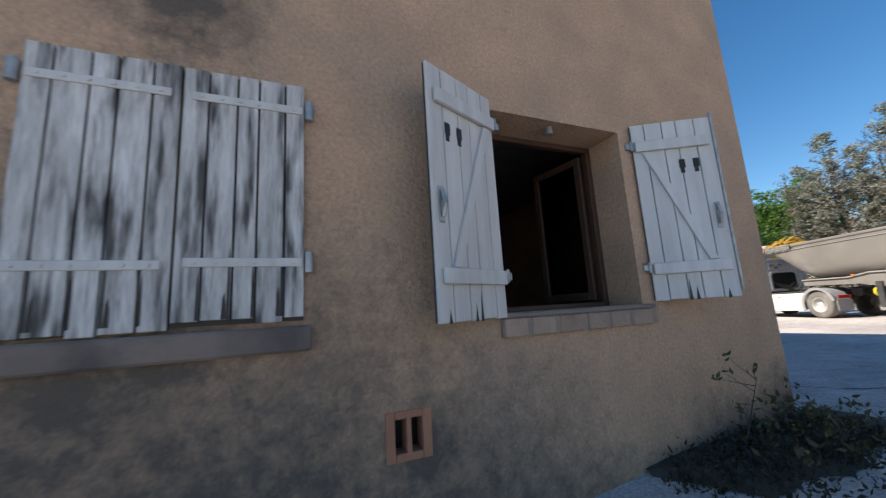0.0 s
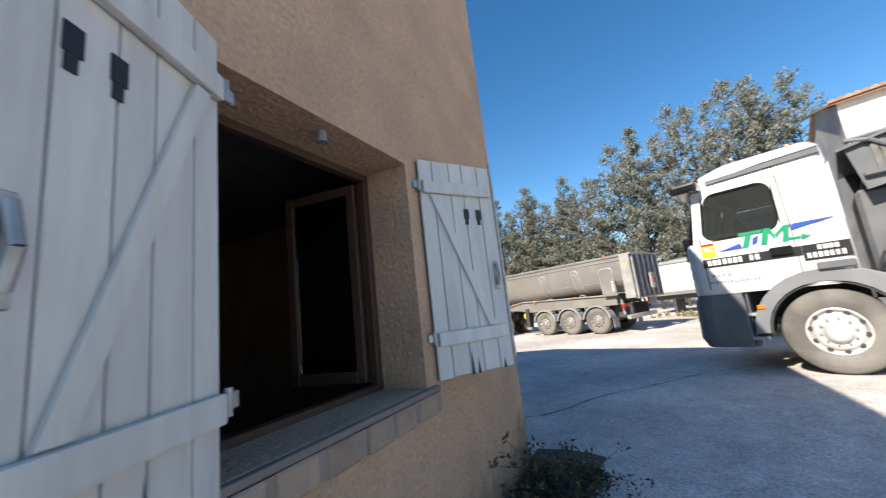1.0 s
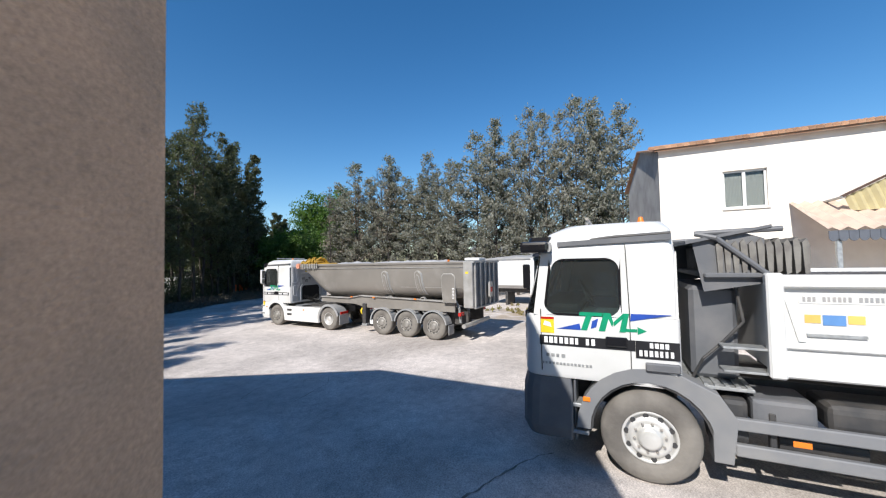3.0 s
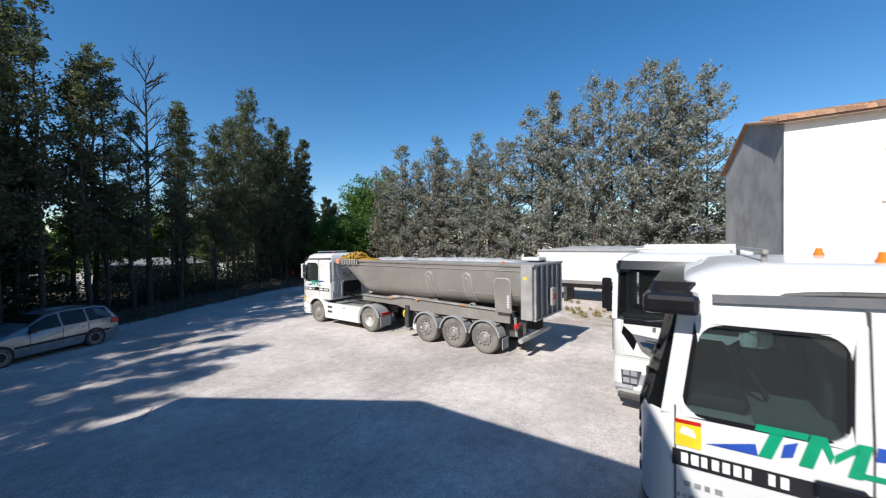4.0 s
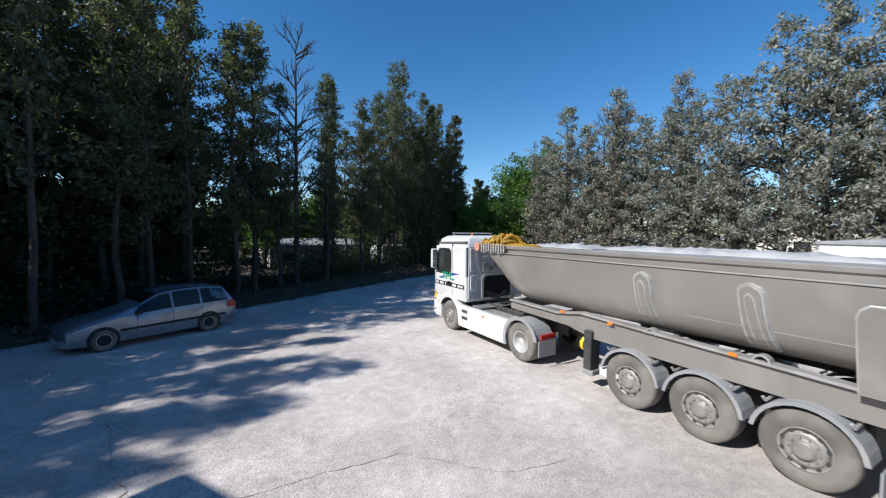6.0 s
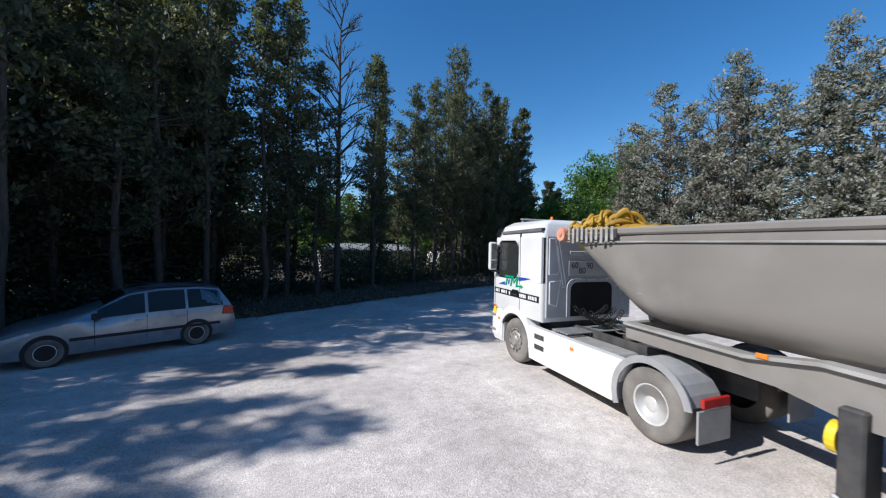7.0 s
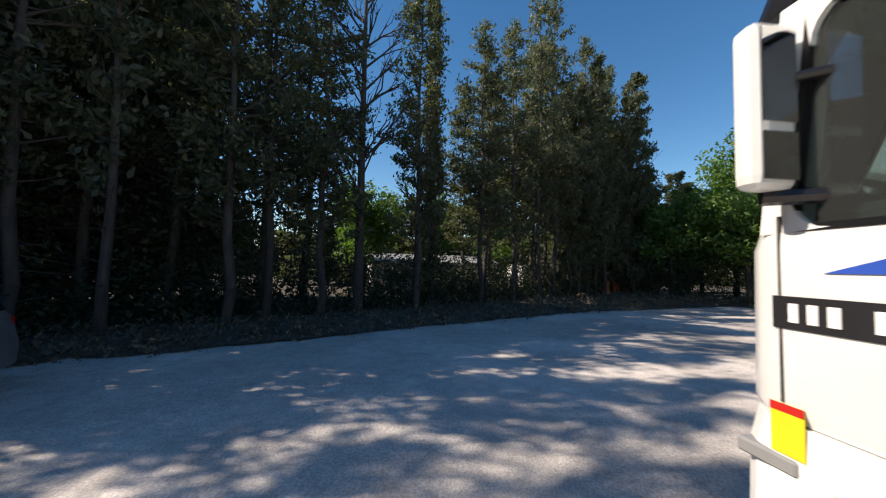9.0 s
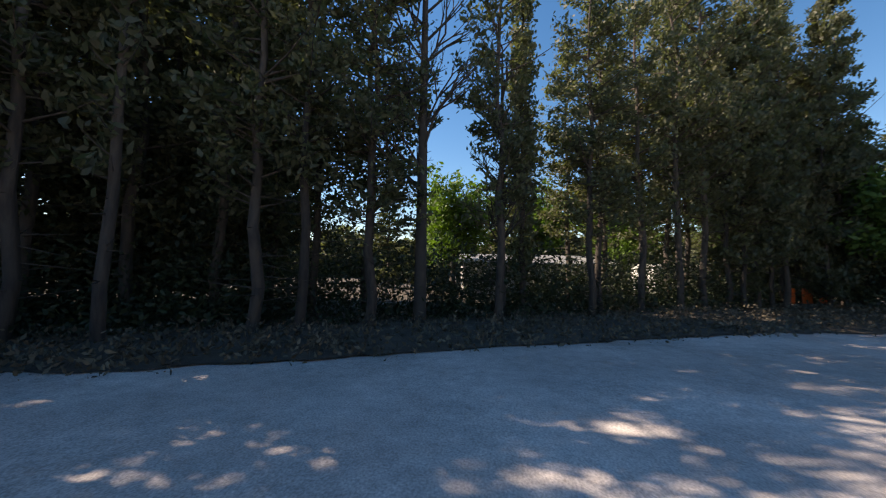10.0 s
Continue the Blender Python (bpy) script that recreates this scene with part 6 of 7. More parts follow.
def folded_heap(x0, x1, seed):
    """Thick loose folds of cloth thrown over one another along the rail."""
    rnd = random.Random(seed)
    bm = crumple(x0, x1, 0.25, 1.30, 3.07, 0.16, 50, 34, seed, 0.06)
    for k in range(38):
        f = k / 37
        xa = x0 + 0.05 + (x1 - x0 - 0.25) * f + rnd.uniform(-0.05, 0.05)
        lean, high = rnd.uniform(-0.5, 0.5), rnd.uniform(0.12, 0.36) * (1.0 - 0.55 * f)
        ya, yb = 1.30 - rnd.uniform(0, 0.12), rnd.uniform(0.35, 0.8)
        wide, rows = rnd.uniform(0.028, 0.055), []
        for i in range(13):
            u = i / 12
            cx = xa + lean * u + 0.06 * math.sin(5 * u + k)
            cy = ya + (yb - ya) * u
            cz = 3.10 + high * math.sin(math.pi * min(1.0, 0.12 + u * 0.9)) + 0.02 * math.sin(9 * u + 2 * k)
            w = wide * (0.55 + 0.6 * math.sin(math.pi * (0.1 + 0.8 * u))) * (1 + 0.25 * noise.noise((cx * 6, cy * 6, k)))
            ring = []
            for j in range(10):
                a = 6.28318 * j / 10
                pinch = 1 - 0.45 * max(0.0, math.sin(a * 2 + k))
                ring.append(bm.verts.new((cx + w * math.cos(a) * pinch, cy + 0.3 * w * math.sin(a), cz + w * 1.1 * math.sin(a) * pinch)))
            rows.append(ring)
        for p, q in zip(rows[:-1], rows[1:]):
            for j in range(10):
                bm.faces.new((p[j], p[(j + 1) % 10], q[(j + 1) % 10], q[j]))
        bm.faces.new(rows[0][::-1])
        bm.faces.new(rows[-1])
    return bm


part("yellow_tarpaulin", folded_heap(6.55, 7.95, 2), YELLOW_TARP, trailer, "crumpled yellow tarpaulin", True)
STRAP = material("pale_strap", (0.34, 0.33, 0.31), 0.8, second=(0.24, 0.23, 0.21), scale=9)
# Added black band puts the shade of the gaps between straps into colour.
part("cover_rail", boxed(6.45, 7.72, 1.288, 1.305, 2.93, 3.09, 0.004), CHASSIS, trailer, "dark band standing for the shaded gaps behind the straps")
for k in range(10):
    x = 6.50 + 0.122 * k
    part("tarpaulin_strap", boxed(x, x + 0.062, 1.307, 1.325, 2.90 - 0.03 * (k % 3), 3.13, 0.006), STRAP, trailer)
part("sheet_pole", tubed([(7.78, 1.05, 2.92), (7.55, 0.2, 2.68), (7.35, -0.75, 2.42)], 0.016, 8), ALU, trailer)
part("grey_tarpaulin", crumple(4.4, 6.9, -0.9, 0.2, 3.06, 0.10, 40, 18, 5.0), WHITE_TARP, trailer, "crumpled pale grey plastic sheet", True)
part("white_tarpaulin", crumple(-0.6, 4.9, -1.25, -0.35, 3.08, 0.09, 80, 16, 8.0, 0.05), WHITE_TARP, trailer, "rolled white tarpaulin", True)
part("tarpaulin_box", boxed(-1.25, -0.55, -1.2, -0.5, 3.11, 3.24, 0.03), WHITE, trailer, "white tarpaulin end box")
roller = part("front_roller", tube(bmesh.new(), (7.84, 1.36, 3.02), (7.84, 1.1, 3.02), 0.13, 0.13, 24), material("faded_salmon", (0.52, 0.21, 0.13), 0.6, second=(0.60, 0.30, 0.22), scale=8), trailer, "faded salmon-coloured roller end")
part("roller_hub", tube(bmesh.new(), (7.84, 1.362, 3.02), (7.84, 1.378, 3.02), 0.045, 0.04, 14), bpy.data.materials["faded_salmon"], roller)

STICKER_AMBER = material("amber_sticker", (0.72, 0.46, 0.12), 0.5)
STICKER_BLUE = material("blue_sticker", (0.10, 0.24, 0.50), 0.5)

# --- white tipper lorry beside the near house ---
TS = 1.11
tipper = thing("tipper_truck", pose(9.436, 1.575, 0.07, 0, 0, 94) @ Matrix.Diagonal((TS, TS, TS, 1)), "white tipper lorry with dark grey lower panels and steel tipping body", "truck")


def build_tipper():
    v = tipper
    cab = lorry_cab(v, -0.36, 1.50, 3.18, DARK_PLASTIC, 0.66, 0.56, False, "dark")
    chassis(v, -6.6, 1.0, 0.9)
    for s in (1, -1):
        def yb(a, b):
            return sorted((a * s, b * s))
        wheel(v, 0, 1.22 * s, 0.55, 0.34, "flat", RIM_WHITE, s, 8)
        for k, x in enumerate((-3.35, -4.70)):
            wheel(v, x, 1.24 * s, 0.55, 0.60, "deep", RIM_WHITE, s, 30)
            part("mudguard", arc_band(x, 0.58, 0.62, 0.65, *yb(0.62, 1.25), 10, 170), GREY_TRIM, v)
        # side rails, tanks and boxes
        for z in (0.52, 0.80):
            part("side_rail", boxed(-2.82, -0.82, *yb(1.16, 1.24), z, z + 0.13, 0.012), GREY_TRIM, v)
        for x in (-2.4, -1.2):
            part("rail_post", boxed(x, x + 0.06, *yb(1.08, 1.158), 0.50, 1.0, 0.008), CHASSIS, v)
        part("air_tank", tube(bmesh.new(), (-1.25, 0.9 * s, 0.66), (-1.95, 0.9 * s, 0.66), 0.15, 0.15, 18), CHASSIS, v)
        part("fuel_tank", boxed(-2.75, -1.62, *yb(0.55, 1.14), 0.86, 1.16, 0.09, seg=3), CHASSIS, v)
        part("battery_box", boxed(-1.55, -1.0, *yb(0.55, 1.14), 0.86, 1.14, 0.05, seg=2), DARK_PLASTIC, v)
        part("marker", boxed(-1.45, -1.3, *yb(1.242, 1.25), 0.72, 0.78, 0.004), ORANGE, v)
        part("adblue_tank", boxed(-0.98, -0.74, *yb(0.6, 1.12), 0.62, 1.10, 0.06, seg=2), CHASSIS, v)
        part("rear_wing", prism(bmesh.new(), [(-0.62, 0.42), (-0.80, 0.42), (-0.86, 0.9), (-0.70, 1.16), (-0.30, 1.36), (-0.30, 1.24), (-0.50, 1.1), (-0.62, 0.8)], "y", *yb(0.95, 1.25), 0.015), GREY_TRIM, v)
        part("lamp_box", boxed(-3.0, -2.72, *yb(0.95, 1.2), 1.05, 1.38, 0.03), CHASSIS, v)
        part("round_sign", tube(bmesh.new(), (-2.86, 1.2 * s, 1.22), (-2.86, 1.208 * s, 1.22), 0.066, 0.066, 18), PALE, v)
        part("sign_mark", boxed(-2.885, -2.835, *yb(1.209, 1.212), 1.185, 1.255, 0.001), RED_LAMP, v)
    # catwalk, stack and hydraulic hoses between cab and body
    part("catwalk", boxed(-1.05, -0.42, -1.1, 1.1, 1.18, 1.22, 0.006), GALV, v)
    for k in range(6):
        part("catwalk_bar", boxed(-1.02 + 0.1 * k, -0.98 + 0.1 * k, 0.62, 1.1, 1.222, 1.24), GALV, v)
    part("service_block", boxed(-0.98, -0.50, -0.9, 0.85, 1.24, 2.35, 0.05), DARK_PLASTIC, v)
    part("tipping_ram", tube(bmesh.new(), (-0.9, 0, 1.1), (-0.9, 0, 2.5), 0.13, 0.11, 16), GALV, v)
    part("hose", tubed([(-0.5, 0.9, 1.25), (-0.6, 0.98, 1.5), (-0.8, 0.96, 1.7), (-1.0, 0.98, 1.95), (-0.95, 0.9, 2.4)], 0.018, 8), CHASSIS, v)
    part("hose", tubed([(-0.45, 0.95, 1.2), (-0.5, 1.0, 1.0), (-0.62, 1.02, 0.86), (-0.8, 0.98, 0.9)], 0.02, 8), material("red_hose", (0.4, 0.05, 0.03), 0.5), v)
    for z in (1.42, 1.68):
        part("ladder_step", boxed(-1.18, -0.75, 1.0, 1.22, z, z + 0.025, 0.004), GALV, v)
    # tipping body, deepest at the front, ribbed sides and cab guard
    bx0, bx1 = -6.6, -1.17
    body = part("tipping_body", prism(bmesh.new(), [(bx0, 1.48), (bx1, 1.48), (bx1, 2.44), (bx0, 2.44)], "y", -1.19, 1.19, 0.01), WHITE, v, "white steel tipping body")
    for s in (1, -1):
        def yb(a, b):
            return sorted((a * s, b * s))
        part("top_rail", boxed(bx0, bx1 + 0.02, *yb(1.18, 1.265), 2.36, 2.50, 0.02), WHITE, body)
        part("low_rail", boxed(bx0, bx1 + 0.02, *yb(1.19, 1.26), 1.42, 1.55, 0.02), WHITE, body)
        part("side_rail", boxed(bx0, bx1, *yb(1.19, 1.235), 1.72, 1.78, 0.015), WHITE, body)
        part("front_post", boxed(bx1 - 0.12, bx1 + 0.03, *yb(1.15, 1.275), 1.40, 2.52, 0.02), WHITE, body)
        for x in (-2.57, -4.35):
            part("side_post", boxed(x - 0.09, x + 0.09, *yb(1.19, 1.285), 1.40, 1.84, 0.02), GALV, body)
            part("side_latch", boxed(x - 0.10, x + 0.10, *yb(1.288, 1.32), 1.45, 1.75, 0.02), GREY_TRIM, body)
        # swaged diagonal panels
        for a, b in ((-1.29, -1.40), (-2.14, -2.34)):
            panel(body, "swage", [(a, 2.30), (a - 0.06, 2.30), (b - 0.06, 1.80), (b, 1.80)], 1.188 * s, 0.02 * s, WHITE, "", 0.006)
        panel(body, "handle_plate", [(-1.47, 1.86), (-1.92, 1.86), (-1.92, 1.89), (-1.47, 1.89)], 1.192 * s, 0.02 * s, GALV)
        for k, (a, m) in enumerate(((-1.46, STICKER_AMBER), (-1.60, STICKER_BLUE), (-1.79, STICKER_AMBER))):
            w = 0.125 if m is STICKER_AMBER else 0.175
            panel(body, "sticker", [(a, 2.0 - (0.0 if m is STICKER_AMBER else 0.02)), (a - w, 2.0 - (0.0 if m is STICKER_AMBER else 0.02)), (a - w, 2.085), (a, 2.085)], 1.192 * s, 0.004 * s, m)
        panel(body, "name_plate", [(-1.42, 2.20), (-2.10, 2.20), (-2.10, 2.29), (-1.42, 2.29)], 1.192 * s, 0.004 * s, WHITE)
    bars(body, -1.45, -2.07, 2.22, 2.27, 1.1965, 16, MUDGUARD, 9)
    part("load_floor", boxed(bx0 + 0.1, bx1 - 0.1, -1.1, 1.1, 2.445, 2.452), CHASSIS, body)
    # rolled mesh cover and its frame above the headboard
    fr = part("cover_frame", boxed(-1.22, -0.62, -1.15, 1.15, 2.46, 2.52, 0.015), DARK_PLASTIC, v, "dark folding cover frame")
    for s in (1, -1):
        part("cover_arm", tubed([(-1.2, 1.14 * s, 2.5), (-0.75, 1.14 * s, 2.92), (-0.55, 1.1 * s, 2.98), (-1.35, 1.1 * s, 3.0)], 0.03, 8), DARK_PLASTIC, fr)
        part("cover_plate", prism(bmesh.new(), [(-0.62, 2.3), (-0.52, 2.9), (-1.0, 2.98), (-1.2, 2.9), (-1.18, 2.4)], "y", min(1.05 * s, 1.08 * s), max(1.05 * s, 1.08 * s)), DARK_PLASTIC, fr)
    part("cover_roof", prism(bmesh.new(), [(-0.45, 2.86), (-1.25, 3.02), (-1.25, 3.05), (-0.45, 2.9)], "y", -1.14, 1.14), DARK_PLASTIC, fr)
    bm = bmesh.new()
    for k in range(11):
        x = -1.55 + 0.075 * k
        dz = 0.02 * (k % 2)
        prism(bm, [(x, 2.52 + dz), (x + 0.04, 2.50), (x + 0.055, 2.84 + dz), (x + 0.02, 2.88 + dz), (x - 0.01, 2.80)], "y", -1.08, 1.13)
    part("folded_cover", bm, material("folded_mesh_cover", (0.20, 0.19, 0.17), 0.8, second=(0.13, 0.12, 0.11), scale=6, bump=0.3), fr, "folded grey mesh cover")
    # door lettering
    y = 1.2515
    panel(cab, "name_strip", [(1.26, 1.58), (0.12, 1.58), (0.12, 1.71), (1.26, 1.71)], y, 0.003, INK, "black strip with white lettering")
    panel(cab, "name_strip", [(0.118, 1.50), (-0.34, 1.50), (-0.34, 1.71), (0.118, 1.71)], y, 0.003, INK)
    bars(cab, 1.20, 0.55, 1.61, 1.69, y + 0.0035, 10, seed=14)
    bars(cab, 0.02, -0.30, 1.63, 1.69, y + 0.0035, 6, seed=15)
    bars(cab, 0.08, -0.30, 1.53, 1.60, y + 0.0035, 7, seed=16)
    emblem(cab, 0.92, 1.80, 0.46, y)
    st = panel(cab, "warning_sticker", [(1.24, 1.74), (1.07, 1.74), (1.07, 1.95), (1.24, 1.95)], y, 0.003, YELLOW, "yellow and red warning sticker")
    panel(st, "sticker_top", [(1.24, 1.92), (1.07, 1.92), (1.07, 1.95), (1.24, 1.95)], y + 0.0035, 0.002, RED_LAMP)
    panel(st, "sticker_mark", [(1.21, 1.84), (1.10, 1.82), (1.12, 1.88), (1.19, 1.90)], y + 0.0035, 0.002, PALE)
    bars(cab, 1.18, 0.92, 1.43, 1.47, y, 4, GALV, 3)
    bars(cab, 1.24, 0.60, 1.33, 1.36, y, 14, GALV, 6)
    part("roof_visor_rail", tubed([(1.05, 1.12, 2.92), (0.3, 1.20, 2.98), (-0.3, 1.20, 3.0)], 0.022, 8), CHASSIS, cab)
    part("door_step", boxed(-0.34, 0.02, 1.18, 1.30, 1.36, 1.46, 0.015), DARK_PLASTIC, v)


build_tipper()

# --- second white tractor, facing out of the row ---
second = thing("long_haul_truck", pose(14.25, 3.22, 0.1, 0, 0, 178), "white long-haul truck with wide black windscreen and chrome grille", "truck")


def build_second():
    v = second
    cab = lorry_cab(v, -0.9, 1.38, 3.42, WHITE, 0.62, 0.52, True, "white2")
    chassis(v, -4.9, 0.9)
    for s in (1, -1):
        wheel(v, 0, 1.2 * s, 0.52, 0.31, "flat", RIM, s)
        wheel(v, -3.8, 1.24 * s, 0.52, 0.58, "deep", RIM_WHITE, s)
        part("fog_lamp", boxed(1.40, 1.455, 0.98 * s - 0.2, 0.98 * s + 0.2, 0.5, 0.6, 0.01), LENS, v)
    part("front_panel", loft([(1.22, 1.30, 1.395, 1.0, (0.02, 0.05)), (1.97, 1.30, 1.40, 1.05, (0.02, 0.05))]), WHITE, cab)
    part("lower_screen", boxed(1.395, 1.412, -0.98, 0.98, 1.90, 2.0, 0.01), BLACK_GLOSS, cab)
    for s in (1, -1):
        bm = bmesh.new()
        vs = [bm.verts.new(p) for p in ((1.408, 0.70 * s, 1.60), (1.408, 0.98 * s, 1.86), (1.408, 1.02 * s, 1.70), (1.408, 0.78 * s, 1.34))]
        bm.faces.new(vs)
        bmesh.ops.solidify(bm, geom=bm.faces[:], thickness=0.01)
        part("air_slot", bm, BLACK_GLOSS, cab)
    part("number_plate", boxed(1.43, 1.45, -0.26, 0.26, 0.52, 0.64, 0.005), PALE, v)
    part("lower_grille", boxed(1.41, 1.44, -0.45, 0.45, 0.70, 0.98, 0.02), BLACK_GLOSS, v)
    def face(name, pts, x, th, mat, parent):
        bm = bmesh.new()
        lo = [bm.verts.new((x, p[0], p[1])) for p in pts]
        hi = [bm.verts.new((x + th, p[0], p[1])) for p in pts]
        n = len(pts)
        fs = [bm.faces.new(lo), bm.faces.new(hi)] + [bm.faces.new((lo[i], lo[(i + 1) % n], hi[(i + 1) % n], hi[i])) for i in range(n)]
        bmesh.ops.recalc_face_normals(bm, faces=fs)
        return part(name, bm, mat, parent)
    face("grille", [(-0.80, 1.70), (-0.35, 1.66), (0.35, 1.66), (0.80, 1.70), (0.62, 1.36), (0.42, 1.24), (-0.42, 1.24), (-0.62, 1.36)], 1.40, 0.02, DARK_PLASTIC, cab)
    for k in range(5):
        part("grille_bar", boxed(1.421, 1.43, -0.55 + 0.03 * k, 0.55 - 0.03 * k, 1.58 - 0.075 * k, 1.595 - 0.075 * k), BLACK_GLOSS, cab)
    face("chrome_strip", [(-0.66, 1.56), (0.66, 1.56), (0.60, 1.48), (0.2, 1.44), (-0.2, 1.44), (-0.60, 1.48)], 1.431, 0.012, MIRROR, cab)
    part("steel_visor", loft([(3.02, 0.9, 1.16, 1.14, (0.02, 0.12)), (3.20, 0.82, 1.06, 1.12, (0.02, 0.12))]), MIRROR, cab, "polished steel visor strip")
    part("black_sill", boxed(1.25, 1.44, -1.1, 1.1, 0.26, 0.40, 0.03), CHASSIS, v)
    for s in (1, -1):
        face("lamp_frame", [(0.62 * s, 0.92), (1.02 * s, 0.90), (1.0 * s, 0.56), (0.70 * s, 0.60)], 1.432, 0.02, CHASSIS, v)
        for zz in (0.64, 0.80):
            for k in range(2):
                part("lamp_cell", boxed(1.453, 1.465, min((0.70 + 0.15 * k) * s, (0.83 + 0.15 * k) * s), max((0.70 + 0.15 * k) * s, (0.83 + 0.15 * k) * s), zz, zz + 0.11, 0.005), LENS, v)
    for k, (a, b) in enumerate(((-0.42, -0.36), (-0.28, -0.10), (-0.04, 0.14), (0.2, 0.38))):
        part("maker_letter", boxed(1.40, 1.416, a, b, 1.795, 1.885, 0.003), DARK_PLASTIC, cab)
    part("box_body", boxed(-4.6, -1.3, -1.22, 1.22, 1.2, 3.45, 0.04), WHITE, v)
    part("roof_deflector", loft([(3.36, -0.7, 0.3, 0.95, (0.1, 0.3)), (3.6, -0.8, -0.1, 0.9, (0.1, 0.3))]), WHITE, cab)


build_second()

# --- white covered trailer far behind ---
wt = thing("white_trailer", pose(29.55, 6.7, -0.22, 0, 0, 90), "long white tipping trailer with a grey rolled cover", "trailer")


def build_white_trailer():
    v = wt
    part("body", loft([(1.25, -4.6, 5.3, 0.9, (0.1, 0.1)), (1.5, -4.9, 5.9, 1.2, (0.1, 0.1)), (3.4, -5.0, 6.0, 1.25, (0.1, 0.1))]), WHITE, v)
    for s in (1, -1):
        ya, yb = sorted((1.18 * s, 1.32 * s))
        part("top_rail", boxed(-5.0, 6.05, ya, yb, 3.36, 3.5, 0.02), MUDGUARD, v)
        for k in range(3):
            wheel(v, -1.3 * k, 1.24 * s, 0.52, 0.385, "flat", RIM_WHITE, s)
            ya, yb = sorted((0.85 * s, 1.26 * s))
            part("mudguard", arc_band(-1.3 * k, 0.54, 0.59, 0.615, ya, yb, 8, 172), CHASSIS, v)
        ya, yb = sorted((0.95 * s, 1.2 * s))
        part("red_box", boxed(1.55, 1.85, ya, yb, 0.5, 1.1, 0.04), RED_LAMP, v)
        for z in (0.55, 0.85):
            part("guard_rail", boxed(0.75, 1.5, ya + 0.2 * (s > 0), yb - 0.2 * (s < 0), z, z + 0.08, 0.01), PALE, v)
        for x in (0.75, 1.1, 1.45):
            part("guard_post", boxed(x, x + 0.06, ya + 0.1, yb - 0.1, 0.5, 1.0, 0.01), PALE, v)
    part("chassis_beam", boxed(-4.5, 5.5, -0.6, 0.6, 0.95, 1.25, 0.02), CHASSIS, v)
    part("rolled_cover", crumple(-4.9, 6.0, -1.2, 1.2, 3.46, 0.22, 60, 10, 4.0), MUDGUARD, v, "grey rolled cover", True)
    part("landing_leg", boxed(4.2, 4.4, -0.8, 0.8, 0.0, 1.0, 0.02), CHASSIS, v)


build_white_trailer()

# --- parked estate car ---
car = thing("estate_car", pose(5.62, 22.05, 0, 0, 0, 27.1 + 180), "silver-blue estate car parked in the shade of the trees", "car")


